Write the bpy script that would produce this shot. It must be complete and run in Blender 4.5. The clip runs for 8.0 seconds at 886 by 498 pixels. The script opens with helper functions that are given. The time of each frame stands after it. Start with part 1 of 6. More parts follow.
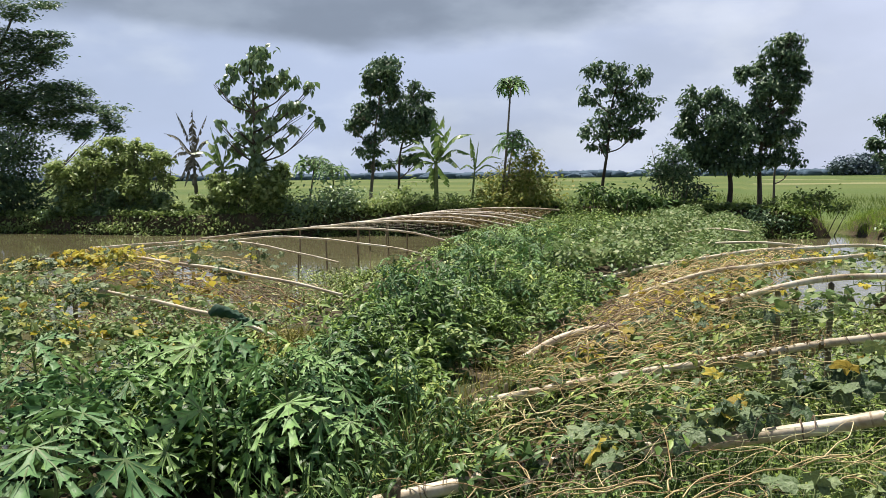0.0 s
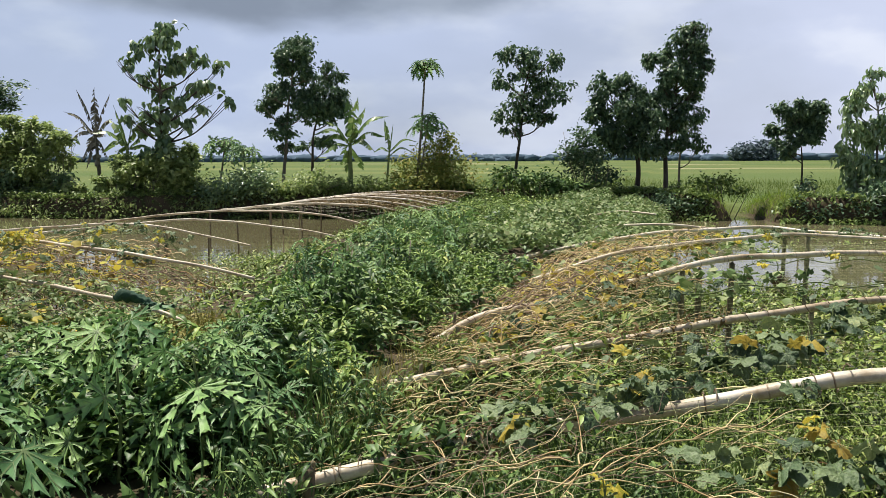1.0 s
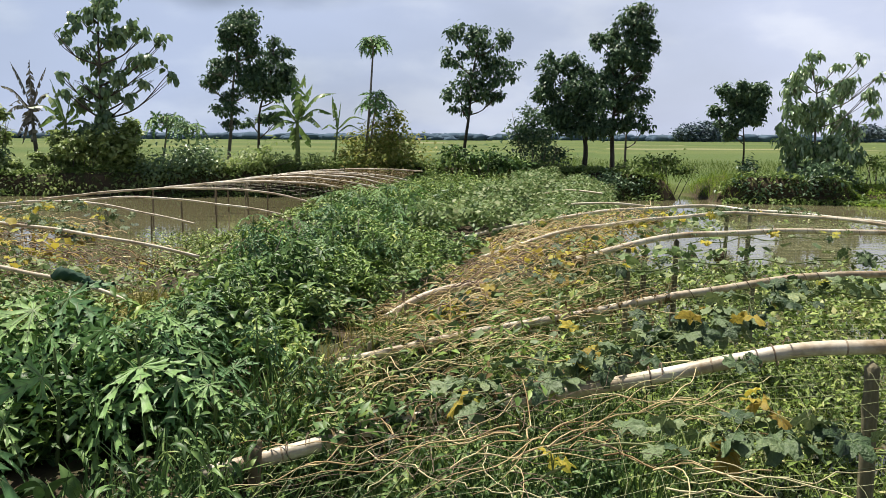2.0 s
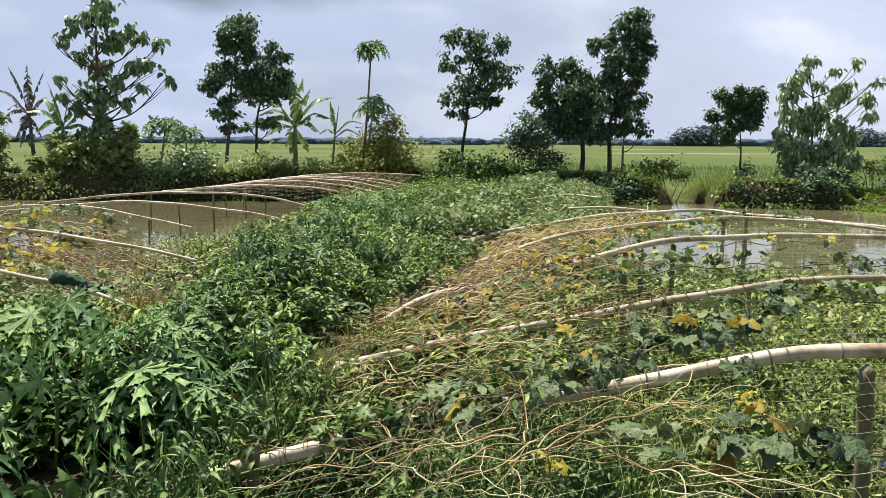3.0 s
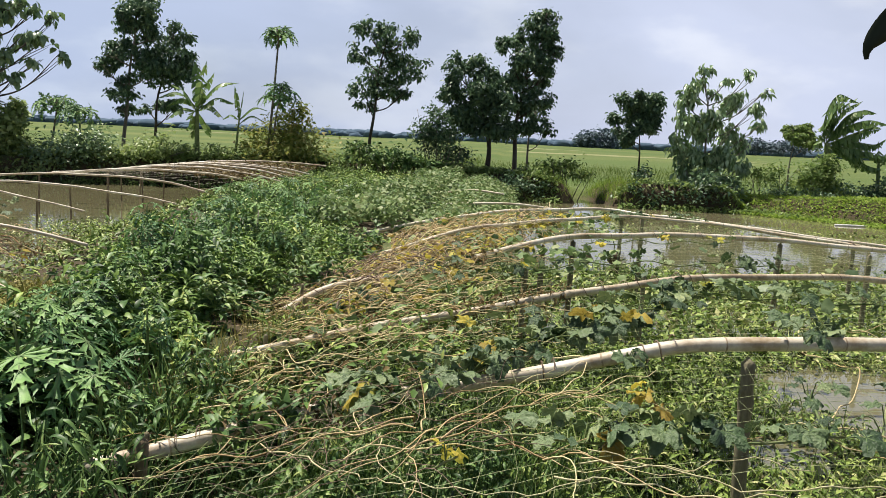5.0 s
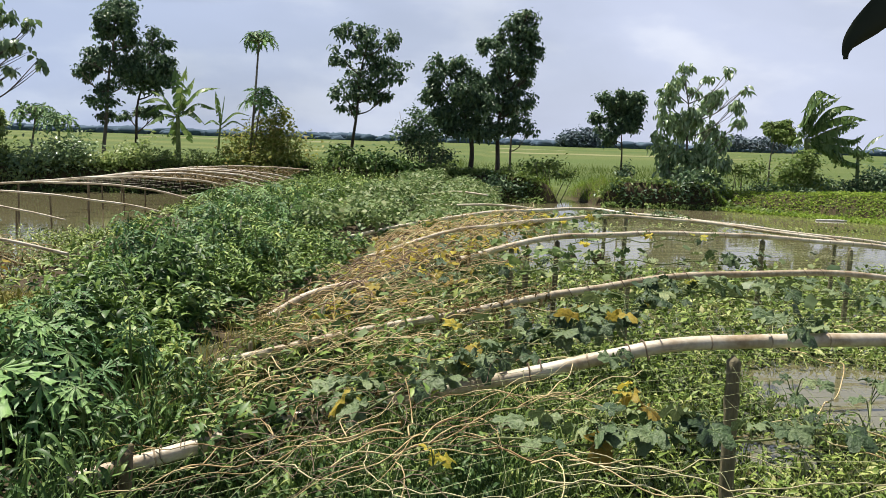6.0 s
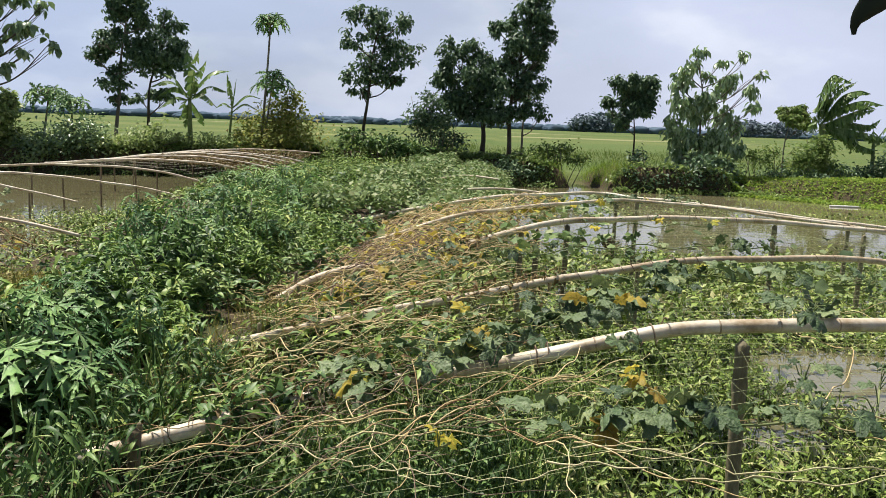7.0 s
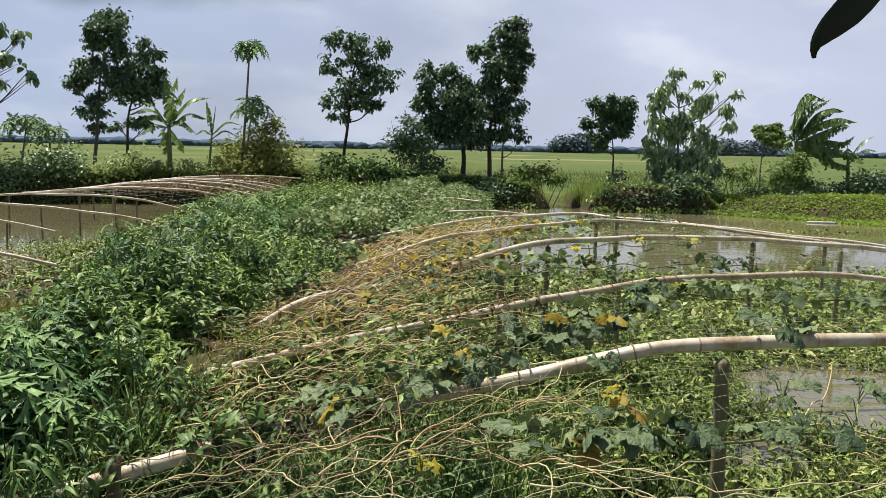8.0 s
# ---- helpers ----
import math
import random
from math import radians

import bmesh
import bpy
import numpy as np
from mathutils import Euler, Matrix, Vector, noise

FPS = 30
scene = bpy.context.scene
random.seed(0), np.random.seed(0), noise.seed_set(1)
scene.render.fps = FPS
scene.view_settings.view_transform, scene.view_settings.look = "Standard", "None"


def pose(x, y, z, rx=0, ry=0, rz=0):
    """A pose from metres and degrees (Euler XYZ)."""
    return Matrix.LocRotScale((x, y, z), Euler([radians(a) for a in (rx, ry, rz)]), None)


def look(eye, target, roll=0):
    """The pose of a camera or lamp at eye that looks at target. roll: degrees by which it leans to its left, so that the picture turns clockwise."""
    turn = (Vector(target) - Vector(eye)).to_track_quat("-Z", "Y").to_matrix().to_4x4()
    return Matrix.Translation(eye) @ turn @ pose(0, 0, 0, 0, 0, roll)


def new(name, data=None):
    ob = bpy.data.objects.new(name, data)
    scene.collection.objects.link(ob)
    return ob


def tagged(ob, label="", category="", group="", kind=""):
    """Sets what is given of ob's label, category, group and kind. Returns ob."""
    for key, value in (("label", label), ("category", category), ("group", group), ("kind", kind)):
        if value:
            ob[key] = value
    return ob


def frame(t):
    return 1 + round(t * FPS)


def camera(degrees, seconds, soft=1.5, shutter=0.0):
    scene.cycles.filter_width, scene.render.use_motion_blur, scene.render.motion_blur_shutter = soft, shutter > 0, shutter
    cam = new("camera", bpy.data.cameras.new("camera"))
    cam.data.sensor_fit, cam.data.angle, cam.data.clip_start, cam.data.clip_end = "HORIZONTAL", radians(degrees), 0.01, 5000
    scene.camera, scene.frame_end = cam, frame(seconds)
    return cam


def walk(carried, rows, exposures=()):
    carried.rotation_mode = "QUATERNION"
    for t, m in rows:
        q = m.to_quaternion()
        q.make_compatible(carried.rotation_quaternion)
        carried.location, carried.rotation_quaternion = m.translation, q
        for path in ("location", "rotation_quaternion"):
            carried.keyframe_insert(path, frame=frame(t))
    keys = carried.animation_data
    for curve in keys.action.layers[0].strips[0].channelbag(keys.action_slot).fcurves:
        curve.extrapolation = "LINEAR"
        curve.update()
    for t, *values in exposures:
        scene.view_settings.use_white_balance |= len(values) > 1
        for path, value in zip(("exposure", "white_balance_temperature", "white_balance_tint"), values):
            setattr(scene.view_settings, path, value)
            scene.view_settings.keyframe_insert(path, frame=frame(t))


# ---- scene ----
cam = camera(56.8, 8.0, 0.85)
PATH = [
    (0, (0.319, -0.79, 2.358), (-0.096, 1.158, 2.175), -0.6),
    (0.5, (0.314, -0.781, 2.357), (0.007, 1.183, 2.137), -0.9),
    (1, (0.32, -0.776, 2.342), (0.11, 1.2, 2.117), -0.2),
    (1.5, (0.315, -0.748, 2.314), (0.223, 1.235, 2.07), 0.5),
    (1.7, (0.316, -0.74, 2.319), (0.229, 1.239, 2.042), 0.3),
    (3, (0.318, -0.764, 2.322), (0.239, 1.217, 2.057), 0.3),
    (3.5, (0.321, -0.766, 2.316), (0.254, 1.214, 2.041), -0.1),
    (4, (0.317, -0.757, 2.303), (0.331, 1.221, 2.014), 1.0),
    (4.5, (0.307, -0.752, 2.291), (0.409, 1.228, 2.024), 2.5),
    (5, (0.331, -0.758, 2.297), (0.484, 1.217, 2.023), 2.7),
    (5.2, (0.328, -0.74, 2.281), (0.514, 1.231, 1.997), 2.5),
    (6.3, (0.34, -0.744, 2.311), (0.514, 1.231, 2.045), 1.3),
    (6.5, (0.342, -0.75, 2.296), (0.491, 1.226, 2.028), 0.8),
    (7, (0.357, -0.736, 2.292), (0.52, 1.234, 1.985), 2.0),
    (7.5, (0.368, -0.738, 2.288), (0.579, 1.231, 2.007), 2.0),
    (8, (0.371, -0.748, 2.299), (0.575, 1.225, 2.048), 1.1),
]
walk(cam, [(t, look(e, g, r)) for t, e, g, r in PATH], exposures=((0, 0.45), (1.0, 0.40), (1.6, 0.39), (3, 0.51), (4, 0.51), (4.6, 0.45), (5.1, 0.42), (6.4, 0.41), (7, 0.42), (7.6, 0.37), (8, 0.29)))

# ---------------------------------------------------------------- world and sun
SUN_DIR = Vector((-0.26, 0.30, 0.92)).normalized()
world = bpy.data.worlds.new("sky")
scene.world = world
world.use_nodes = True
wn, wl = world.node_tree.nodes, world.node_tree.links
wn.clear()


def wnode(kind, **inputs):
    n = wn.new(kind)
    for k, v in inputs.items():
        n.inputs[k].default_value = v
    return n


def wmath(op, a, b=None, c=None):
    n = wn.new("ShaderNodeMath")
    n.operation = op
    for i, v in enumerate((a, b, c)):
        if v is None:
            continue
        if isinstance(v, (int, float)):
            n.inputs[i].default_value = v
        else:
            wl.new(v, n.inputs[i])
    return n.outputs[0]


def wsmooth(v, lo, hi):
    n = wn.new("ShaderNodeMapRange")
    n.interpolation_type = "SMOOTHSTEP"
    n.inputs["From Min"].default_value, n.inputs["From Max"].default_value = lo, hi
    wl.new(v, n.inputs["Value"])
    return n.outputs[0]


def wmix(fac, a, b):
    n = wn.new("ShaderNodeMix")
    n.data_type = "RGBA"
    wl.new(fac, n.inputs[0])
    for i, v in ((6, a), (7, b)):
        if isinstance(v, tuple):
            n.inputs[i].default_value = (*v, 1)
        else:
            wl.new(v, n.inputs[i])
    return n.outputs[2]


sky = wn.new("ShaderNodeTexSky")
sky.sky_type, sky.sun_disc = "NISHITA", False
sky.sun_elevation, sky.sun_rotation = math.asin(SUN_DIR.z), math.atan2(SUN_DIR.x, SUN_DIR.y)
sky.dust_density, sky.air_density = 2.0, 1.0
clear = wn.new("ShaderNodeVectorMath")
clear.operation = "SCALE"
clear.inputs["Scale"].default_value = 0.05
wl.new(sky.outputs[0], clear.inputs[0])
coord = wn.new("ShaderNodeTexCoord")
sep = wn.new("ShaderNodeSeparateXYZ")
wl.new(coord.outputs["Generated"], sep.inputs[0])
dx, dy, dz = sep.outputs
stretch = wn.new("ShaderNodeMapping")
stretch.inputs["Scale"].default_value = (2.4, 2.4, 5.5)
wl.new(coord.outputs["Generated"], stretch.inputs[0])
n1 = wnode("ShaderNodeTexNoise", Scale=1.0, Detail=5.0, Roughness=0.48, Distortion=0.3)
wl.new(stretch.outputs[0], n1.inputs["Vector"])
n2 = wnode("ShaderNodeTexNoise", Scale=2.6, Detail=5.0, Roughness=0.5)
wl.new(stretch.outputs[0], n2.inputs["Vector"])
veil = wsmooth(n1.outputs[0], 0.25, 0.62)
puff = wsmooth(n2.outputs[0], 0.45, 0.68)
pale = wmix(puff, (0.585, 0.655, 0.85), (0.72, 0.78, 0.93))
cover = wmath("MULTIPLY", wmath("MULTIPLY_ADD", veil, 0.28, 0.66), wmath("MULTIPLY_ADD", wsmooth(dz, 0.34, 0.54), -0.92, 1.0))
cover = wmath("MULTIPLY", cover, wmath("MULTIPLY_ADD", wsmooth(dy, -0.5, 0.35), 0.5, 0.5))
cloudy = wmix(cover, clear.outputs[0], pale)
# thinner, brighter cloud towards the east
thin = wn.new("ShaderNodeVectorMath")
thin.operation = "MULTIPLY"
wl.new(cloudy, thin.inputs[0])
wl.new(wmix(wsmooth(dx, -0.4, 0.45), (0.88, 0.925, 0.965), (1.15, 1.125, 1.10)), thin.inputs[1])
cloudy = thin.outputs[0]
# a bank of grey rain cloud, high up to the north-west
edge = wmath("MULTIPLY_ADD", wmath("SUBTRACT", n1.outputs[0], 0.5), 0.16, dz)
west = wsmooth(wmath("MULTIPLY_ADD", wmath("SUBTRACT", n2.outputs[0], 0.5), 0.25, dx), 0.10, -0.06)
east_end = wsmooth(dx, -0.75, -0.5)
dark = wmath("MULTIPLY", wmath("MULTIPLY", wmath("MULTIPLY", wsmooth(edge, 0.150, 0.180), west), wsmooth(dy, 0.0, 0.4)), wmath("MULTIPLY", east_end, 0.85))
grey = wmix(wsmooth(n2.outputs[0], 0.35, 0.65), (0.21, 0.255, 0.325), (0.32, 0.38, 0.475))
final = wmix(dark, cloudy, grey)
bg = wn.new("ShaderNodeBackground")
bg.inputs["Strength"].default_value = 0.76
wl.new(final, bg.inputs["Color"])
wo = wn.new("ShaderNodeOutputWorld")
wl.new(bg.outputs[0], wo.inputs[0])

sun = new("sun", bpy.data.lights.new("sun", "SUN"))
sun.data.energy, sun.data.angle, sun.data.color = 5.0, radians(0.6), (1.0, 0.935, 0.82)
sun.matrix_world = look(SUN_DIR * 50, (0, 0, 0))


# ---------------------------------------------------------------- materials
def material(name):
    m = bpy.data.materials.new(name)
    m.use_nodes = True
    nodes, links = m.node_tree.nodes, m.node_tree.links
    nodes.clear()
    out = nodes.new("ShaderNodeOutputMaterial")
    return m, nodes, links, out


def ramp(nodes, links, src, stops):
    r = nodes.new("ShaderNodeValToRGB")
    els = r.color_ramp.elements
    while len(els) < len(stops):
        els.new(0.5)
    for e, (p, c) in zip(els, stops):
        e.position, e.color = p, (*c, 1)
    links.new(src, r.inputs[0])
    return r.outputs[0]


def leaf_mat(name, stops, rough=0.45, through_light=0.3, mottle=25.0, gloss=0.22, pucker=0.0, patches=0.0):
    """Leaf: colour varies from leaf to leaf and in blotches, some light shines through."""
    m, nodes, links, out = material(name)
    geo, info = nodes.new("ShaderNodeNewGeometry"), nodes.new("ShaderNodeObjectInfo")
    add = nodes.new("ShaderNodeMath")
    add.operation = "ADD"
    links.new(geo.outputs["Random Per Island"], add.inputs[0])
    links.new(info.outputs["Random"], add.inputs[1])
    fr = nodes.new("ShaderNodeMath")
    fr.operation = "FRACT"
    links.new(add.outputs[0], fr.inputs[0])
    tex = nodes.new("ShaderNodeTexCoord")
    big = nodes.new("ShaderNodeTexNoise")
    big.inputs["Scale"].default_value = mottle
    big.inputs["Detail"].default_value = 4
    links.new(tex.outputs["Object"], big.inputs["Vector"])
    mixv = nodes.new("ShaderNodeMath")
    mixv.operation = "MULTIPLY_ADD"
    links.new(big.outputs[0], mixv.inputs[0])
    mixv.inputs[1].default_value = 0.5
    half = nodes.new("ShaderNodeMath")
    half.operation = "MULTIPLY_ADD"
    links.new(fr.outputs[0], half.inputs[0])
    half.inputs[1].default_value, half.inputs[2].default_value = 0.75, -0.12
    links.new(half.outputs[0], mixv.inputs[2])
    src = mixv.outputs[0]
    if patches:
        wide, lift = nodes.new("ShaderNodeTexNoise"), nodes.new("ShaderNodeMath")
        wide.inputs["Scale"].default_value, wide.inputs["Detail"].default_value = 1.3, 3
        links.new(tex.outputs["Object"], wide.inputs["Vector"])
        lift.operation = "MULTIPLY_ADD"
        links.new(wide.outputs[0], lift.inputs[0])
        lift.inputs[1].default_value, lift.inputs[2].default_value = patches, -0.5 * patches
        total = nodes.new("ShaderNodeMath")
        total.operation = "ADD"
        links.new(src, total.inputs[0])
        links.new(lift.outputs[0], total.inputs[1])
        src = total.outputs[0]
    col = ramp(nodes, links, src, stops)
    p = nodes.new("ShaderNodeBsdfPrincipled")
    p.inputs["Roughness"].default_value = rough
    p.inputs["Specular IOR Level"].default_value = gloss
    links.new(col, p.inputs["Base Color"])
    if pucker:
        bp = nodes.new("ShaderNodeBump")
        bp.inputs["Strength"].default_value, bp.inputs["Distance"].default_value = pucker, 0.02
        links.new(big.outputs[0], bp.inputs["Height"])
        links.new(bp.outputs[0], p.inputs["Normal"])
    tr = nodes.new("ShaderNodeBsdfTranslucent")
    links.new(col, tr.inputs["Color"])
    mx = nodes.new("ShaderNodeMixShader")
    mx.inputs[0].default_value = through_light
    links.new(p.outputs[0], mx.inputs[1])
    links.new(tr.outputs[0], mx.inputs[2])
    links.new(mx.outputs[0], out.inputs[0])
    return m


def rough_mat(name, stops, scale=6.0, fine=60.0, rough=0.85, bump=0.4, stretch=(1, 1, 1), vary=0.0, spec=0.3):
    """Earth, bark, wood, cane: noise at two scales, with relief."""
    m, nodes, links, out = material(name)
    tex = nodes.new("ShaderNodeTexCoord")
    mp = nodes.new("ShaderNodeMapping")
    mp.inputs["Scale"].default_value = stretch
    links.new(tex.outputs["Object"], mp.inputs[0])
    a, b = nodes.new("ShaderNodeTexNoise"), nodes.new("ShaderNodeTexNoise")
    for n, s in ((a, scale), (b, fine)):
        n.inputs["Scale"].default_value, n.inputs["Detail"].default_value = s, 6
        links.new(mp.outputs[0], n.inputs["Vector"])
    mix = nodes.new("ShaderNodeMath")
    mix.operation = "MULTIPLY_ADD"
    links.new(b.outputs[0], mix.inputs[0])
    mix.inputs[1].default_value = 0.45
    sc = nodes.new("ShaderNodeMath")
    sc.operation = "MULTIPLY_ADD"
    links.new(a.outputs[0], sc.inputs[0])
    sc.inputs[1].default_value, sc.inputs[2].default_value = 1.3, -0.375
    links.new(sc.outputs[0], mix.inputs[2])
    src = mix.outputs[0]
    if vary:
        geo, info = nodes.new("ShaderNodeNewGeometry"), nodes.new("ShaderNodeObjectInfo")
        ad = nodes.new("ShaderNodeMath")
        ad.operation = "ADD"
        links.new(geo.outputs["Random Per Island"], ad.inputs[0])
        links.new(info.outputs["Random"], ad.inputs[1])
        fr = nodes.new("ShaderNodeMath")
        fr.operation = "FRACT"
        links.new(ad.outputs[0], fr.inputs[0])
        v = nodes.new("ShaderNodeMath")
        v.operation = "MULTIPLY_ADD"
        links.new(fr.outputs[0], v.inputs[0])
        v.inputs[1].default_value = vary
        links.new(src, v.inputs[2])
        w = nodes.new("ShaderNodeMath")
        w.operation = "SUBTRACT"
        links.new(v.outputs[0], w.inputs[0])
        w.inputs[1].default_value = vary / 2
        src = w.outputs[0]
    col = ramp(nodes, links, src, stops)
    p = nodes.new("ShaderNodeBsdfPrincipled")
    p.inputs["Roughness"].default_value = rough
    p.inputs["Specular IOR Level"].default_value = spec
    links.new(col, p.inputs["Base Color"])
    bp = nodes.new("ShaderNodeBump")
    bp.inputs["Strength"].default_value, bp.inputs["Distance"].default_value = bump, 0.02
    links.new(b.outputs[0], bp.inputs["Height"])
    links.new(bp.outputs[0], p.inputs["Normal"])
    links.new(p.outputs[0], out.inputs[0])
    return m


def water_mat():
    m, nodes, links, out = material("pond_water")
    tex = nodes.new("ShaderNodeTexCoord")
    a, b = nodes.new("ShaderNodeTexNoise"), nodes.new("ShaderNodeTexNoise")
    for n, s in ((a, 0.12), (b, 2.2)):
        n.inputs["Scale"].default_value, n.inputs["Detail"].default_value = s, 4
        links.new(tex.outputs["Object"], n.inputs["Vector"])
    col = ramp(nodes, links, a.outputs[0], [(0.3, (0.118, 0.114, 0.056)), (0.7, (0.195, 0.175, 0.105))])
    p = nodes.new("ShaderNodeBsdfPrincipled")
    p.inputs["Roughness"].default_value, p.inputs["IOR"].default_value = 0.04, 1.58
    links.new(col, p.inputs["Base Color"])
    bp = nodes.new("ShaderNodeBump")
    bp.inputs["Strength"].default_value, bp.inputs["Distance"].default_value = 0.10, 0.03
    links.new(b.outputs[0], bp.inputs["Height"])
    links.new(bp.outputs[0], p.inputs["Normal"])
    links.new(p.outputs[0], out.inputs[0])
    return m


def ground_mat():
    """Rice field far out, weedy earth near the ponds."""
    m, nodes, links, out = material("rice_field_and_earth")
    tex = nodes.new("ShaderNodeTexCoord")
    sp = nodes.new("ShaderNodeSeparateXYZ")
    links.new(tex.outputs["Object"], sp.inputs[0])
    mp = nodes.new("ShaderNodeMapping")
    mp.inputs["Scale"].default_value = (0.016, 0.05, 1)
    links.new(tex.outputs["Object"], mp.inputs[0])
    plots = nodes.new("ShaderNodeTexNoise")
    plots.inputs["Scale"].default_value, plots.inputs["Detail"].default_value = 1.0, 5
    links.new(mp.outputs[0], plots.inputs["Vector"])
    blades = nodes.new("ShaderNodeTexNoise")
    blades.inputs["Scale"].default_value, blades.inputs["Detail"].default_value = 5.0, 8
    links.new(tex.outputs["Object"], blades.inputs["Vector"])
    mx = nodes.new("ShaderNodeMath")
    mx.operation = "MULTIPLY_ADD"
    links.new(blades.outputs[0], mx.inputs[0])
    mx.inputs[1].default_value = 0.3
    s2 = nodes.new("ShaderNodeMath")
    s2.operation = "MULTIPLY_ADD"
    links.new(plots.outputs[0], s2.inputs[0])
    s2.inputs[1].default_value, s2.inputs[2].default_value = 1.5, -0.4
    links.new(s2.outputs[0], mx.inputs[2])
    rice = ramp(nodes, links, mx.outputs[0], [(0.15, (0.075, 0.125, 0.028)), (0.5, (0.10, 0.138, 0.038)), (0.75, (0.145, 0.172, 0.052)), (1.0, (0.34, 0.33, 0.16))])
    earth_n = nodes.new("ShaderNodeTexNoise")
    earth_n.inputs["Scale"].default_value, earth_n.inputs["Detail"].default_value = 2.5, 8
    links.new(tex.outputs["Object"], earth_n.inputs["Vector"])
    earth = ramp(nodes, links, earth_n.outputs[0], [(0.3, (0.04, 0.031, 0.02)), (0.5, (0.075, 0.056, 0.034)), (0.62, (0.05, 0.06, 0.022)), (0.8, (0.065, 0.085, 0.028))])
    far = nodes.new("ShaderNodeMapRange")
    far.interpolation_type = "SMOOTHSTEP"
    far.inputs["From Min"].default_value, far.inputs["From Max"].default_value = 31.5, 34.0
    links.new(sp.outputs[1], far.inputs["Value"])
    mc = nodes.new("ShaderNodeMix")
    mc.data_type = "RGBA"
    links.new(far.outputs[0], mc.inputs[0])
    links.new(earth, mc.inputs[6])
    links.new(rice, mc.inputs[7])
    p = nodes.new("ShaderNodeBsdfPrincipled")
    p.inputs["Roughness"].default_value = 0.9
    p.inputs["Specular IOR Level"].default_value = 0.2
    links.new(mc.outputs[2], p.inputs["Base Color"])
    bp = nodes.new("ShaderNodeBump")
    bp.inputs["Strength"].default_value, bp.inputs["Distance"].default_value = 0.7, 0.06
    links.new(blades.outputs[0], bp.inputs["Height"])
    links.new(bp.outputs[0], p.inputs["Normal"])
    links.new(p.outputs[0], out.inputs[0])
    return m


M_GROUND, M_WATER = ground_mat(), water_mat()
M_WEED = leaf_mat("weed_leaf", [(0.1, (0.051, 0.099, 0.019)), (0.45, (0.125, 0.217, 0.046)), (0.75, (0.260, 0.379, 0.087)), (1.0, (0.543, 0.584, 0.188))], 0.45, 0.08, patches=1.1)
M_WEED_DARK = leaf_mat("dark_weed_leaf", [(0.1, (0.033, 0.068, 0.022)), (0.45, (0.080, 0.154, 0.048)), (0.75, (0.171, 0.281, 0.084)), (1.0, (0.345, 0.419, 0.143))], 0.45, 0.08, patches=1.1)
M_WEED_PALE = leaf_mat("pale_weed_leaf", [(0.1, (0.057, 0.108, 0.023)), (0.45, (0.123, 0.206, 0.047)), (0.75, (0.227, 0.311, 0.093)), (1.0, (0.370, 0.411, 0.178))], 0.45, 0.08, patches=1.1)
M_PAPAYA = leaf_mat("papaya_leaf", [(0.1, (0.084, 0.188, 0.077)), (0.5, (0.157, 0.311, 0.120)), (0.8, (0.276, 0.459, 0.157)), (1.0, (0.383, 0.554, 0.204))], 0.5, 0.2, 9.0, 0.35, 0.3)
M_VEIN = leaf_mat("papaya_vein", [(0.1, (0.16, 0.24, 0.10)), (1.0, (0.26, 0.33, 0.16))], 0.5, 0.2, 9.0)
M_GOURD = leaf_mat("gourd_leaf", [(0.1, (0.032, 0.062, 0.027)), (0.4, (0.078, 0.13, 0.056)), (0.7, (0.16, 0.222, 0.10)), (0.9, (0.27, 0.33, 0.15)), (1.0, (0.47, 0.46, 0.15))], 0.5, 0.12, 9.0, 0.4, 0.6)
M_YELLOW = leaf_mat("yellowed_leaf", [(0.1, (0.272, 0.185, 0.047)), (0.35, (0.454, 0.360, 0.071)), (0.6, (0.658, 0.546, 0.078)), (0.8, (0.476, 0.458, 0.086)), (1.0, (0.340, 0.372, 0.078))], 0.55, 0.35, 14.0)
M_VINE_TOP = leaf_mat("vine_leaf", [(0.1, (0.081, 0.143, 0.046)), (0.4, (0.149, 0.230, 0.073)), (0.7, (0.248, 0.317, 0.127)), (1.0, (0.397, 0.421, 0.223))], 0.5, 0.2, patches=0.6)
M_FLOAT = leaf_mat("pond_weed_leaf", [(0.1, (0.041, 0.070, 0.014)), (0.45, (0.133, 0.214, 0.042)), (0.8, (0.315, 0.402, 0.098)), (1.0, (0.563, 0.553, 0.258))], 0.45, 0.06, patches=1.1)
# near black: shade between floating weeds, put into a leaf colour
M_GAP_SHADE = leaf_mat("gap_shade_leaf", [(0.1, (0.012, 0.018, 0.006)), (0.6, (0.028, 0.042, 0.012)), (1.0, (0.06, 0.08, 0.025))], 0.5, 0.05)
M_TREE = leaf_mat("tree_leaf", [(0.1, (0.054, 0.104, 0.065)), (0.5, (0.094, 0.165, 0.086)), (0.85, (0.170, 0.260, 0.127)), (1.0, (0.287, 0.369, 0.203))], 0.42, 0.22, 3.0, 0.32)
# near black: the shaded side of a backlit leaf, put into its colour
M_SILHOUETTE = leaf_mat("backlit_dark_leaf", [(0.1, (0.012, 0.018, 0.01)), (1.0, (0.03, 0.042, 0.018))], 0.5, 0.02, 20.0)
M_TREE_LIGHT = leaf_mat("broad_tree_leaf", [(0.1, (0.091, 0.160, 0.078)), (0.5, (0.166, 0.265, 0.123)), (0.85, (0.278, 0.390, 0.176)), (1.0, (0.443, 0.515, 0.265))], 0.36, 0.2, 3.0, 0.75)
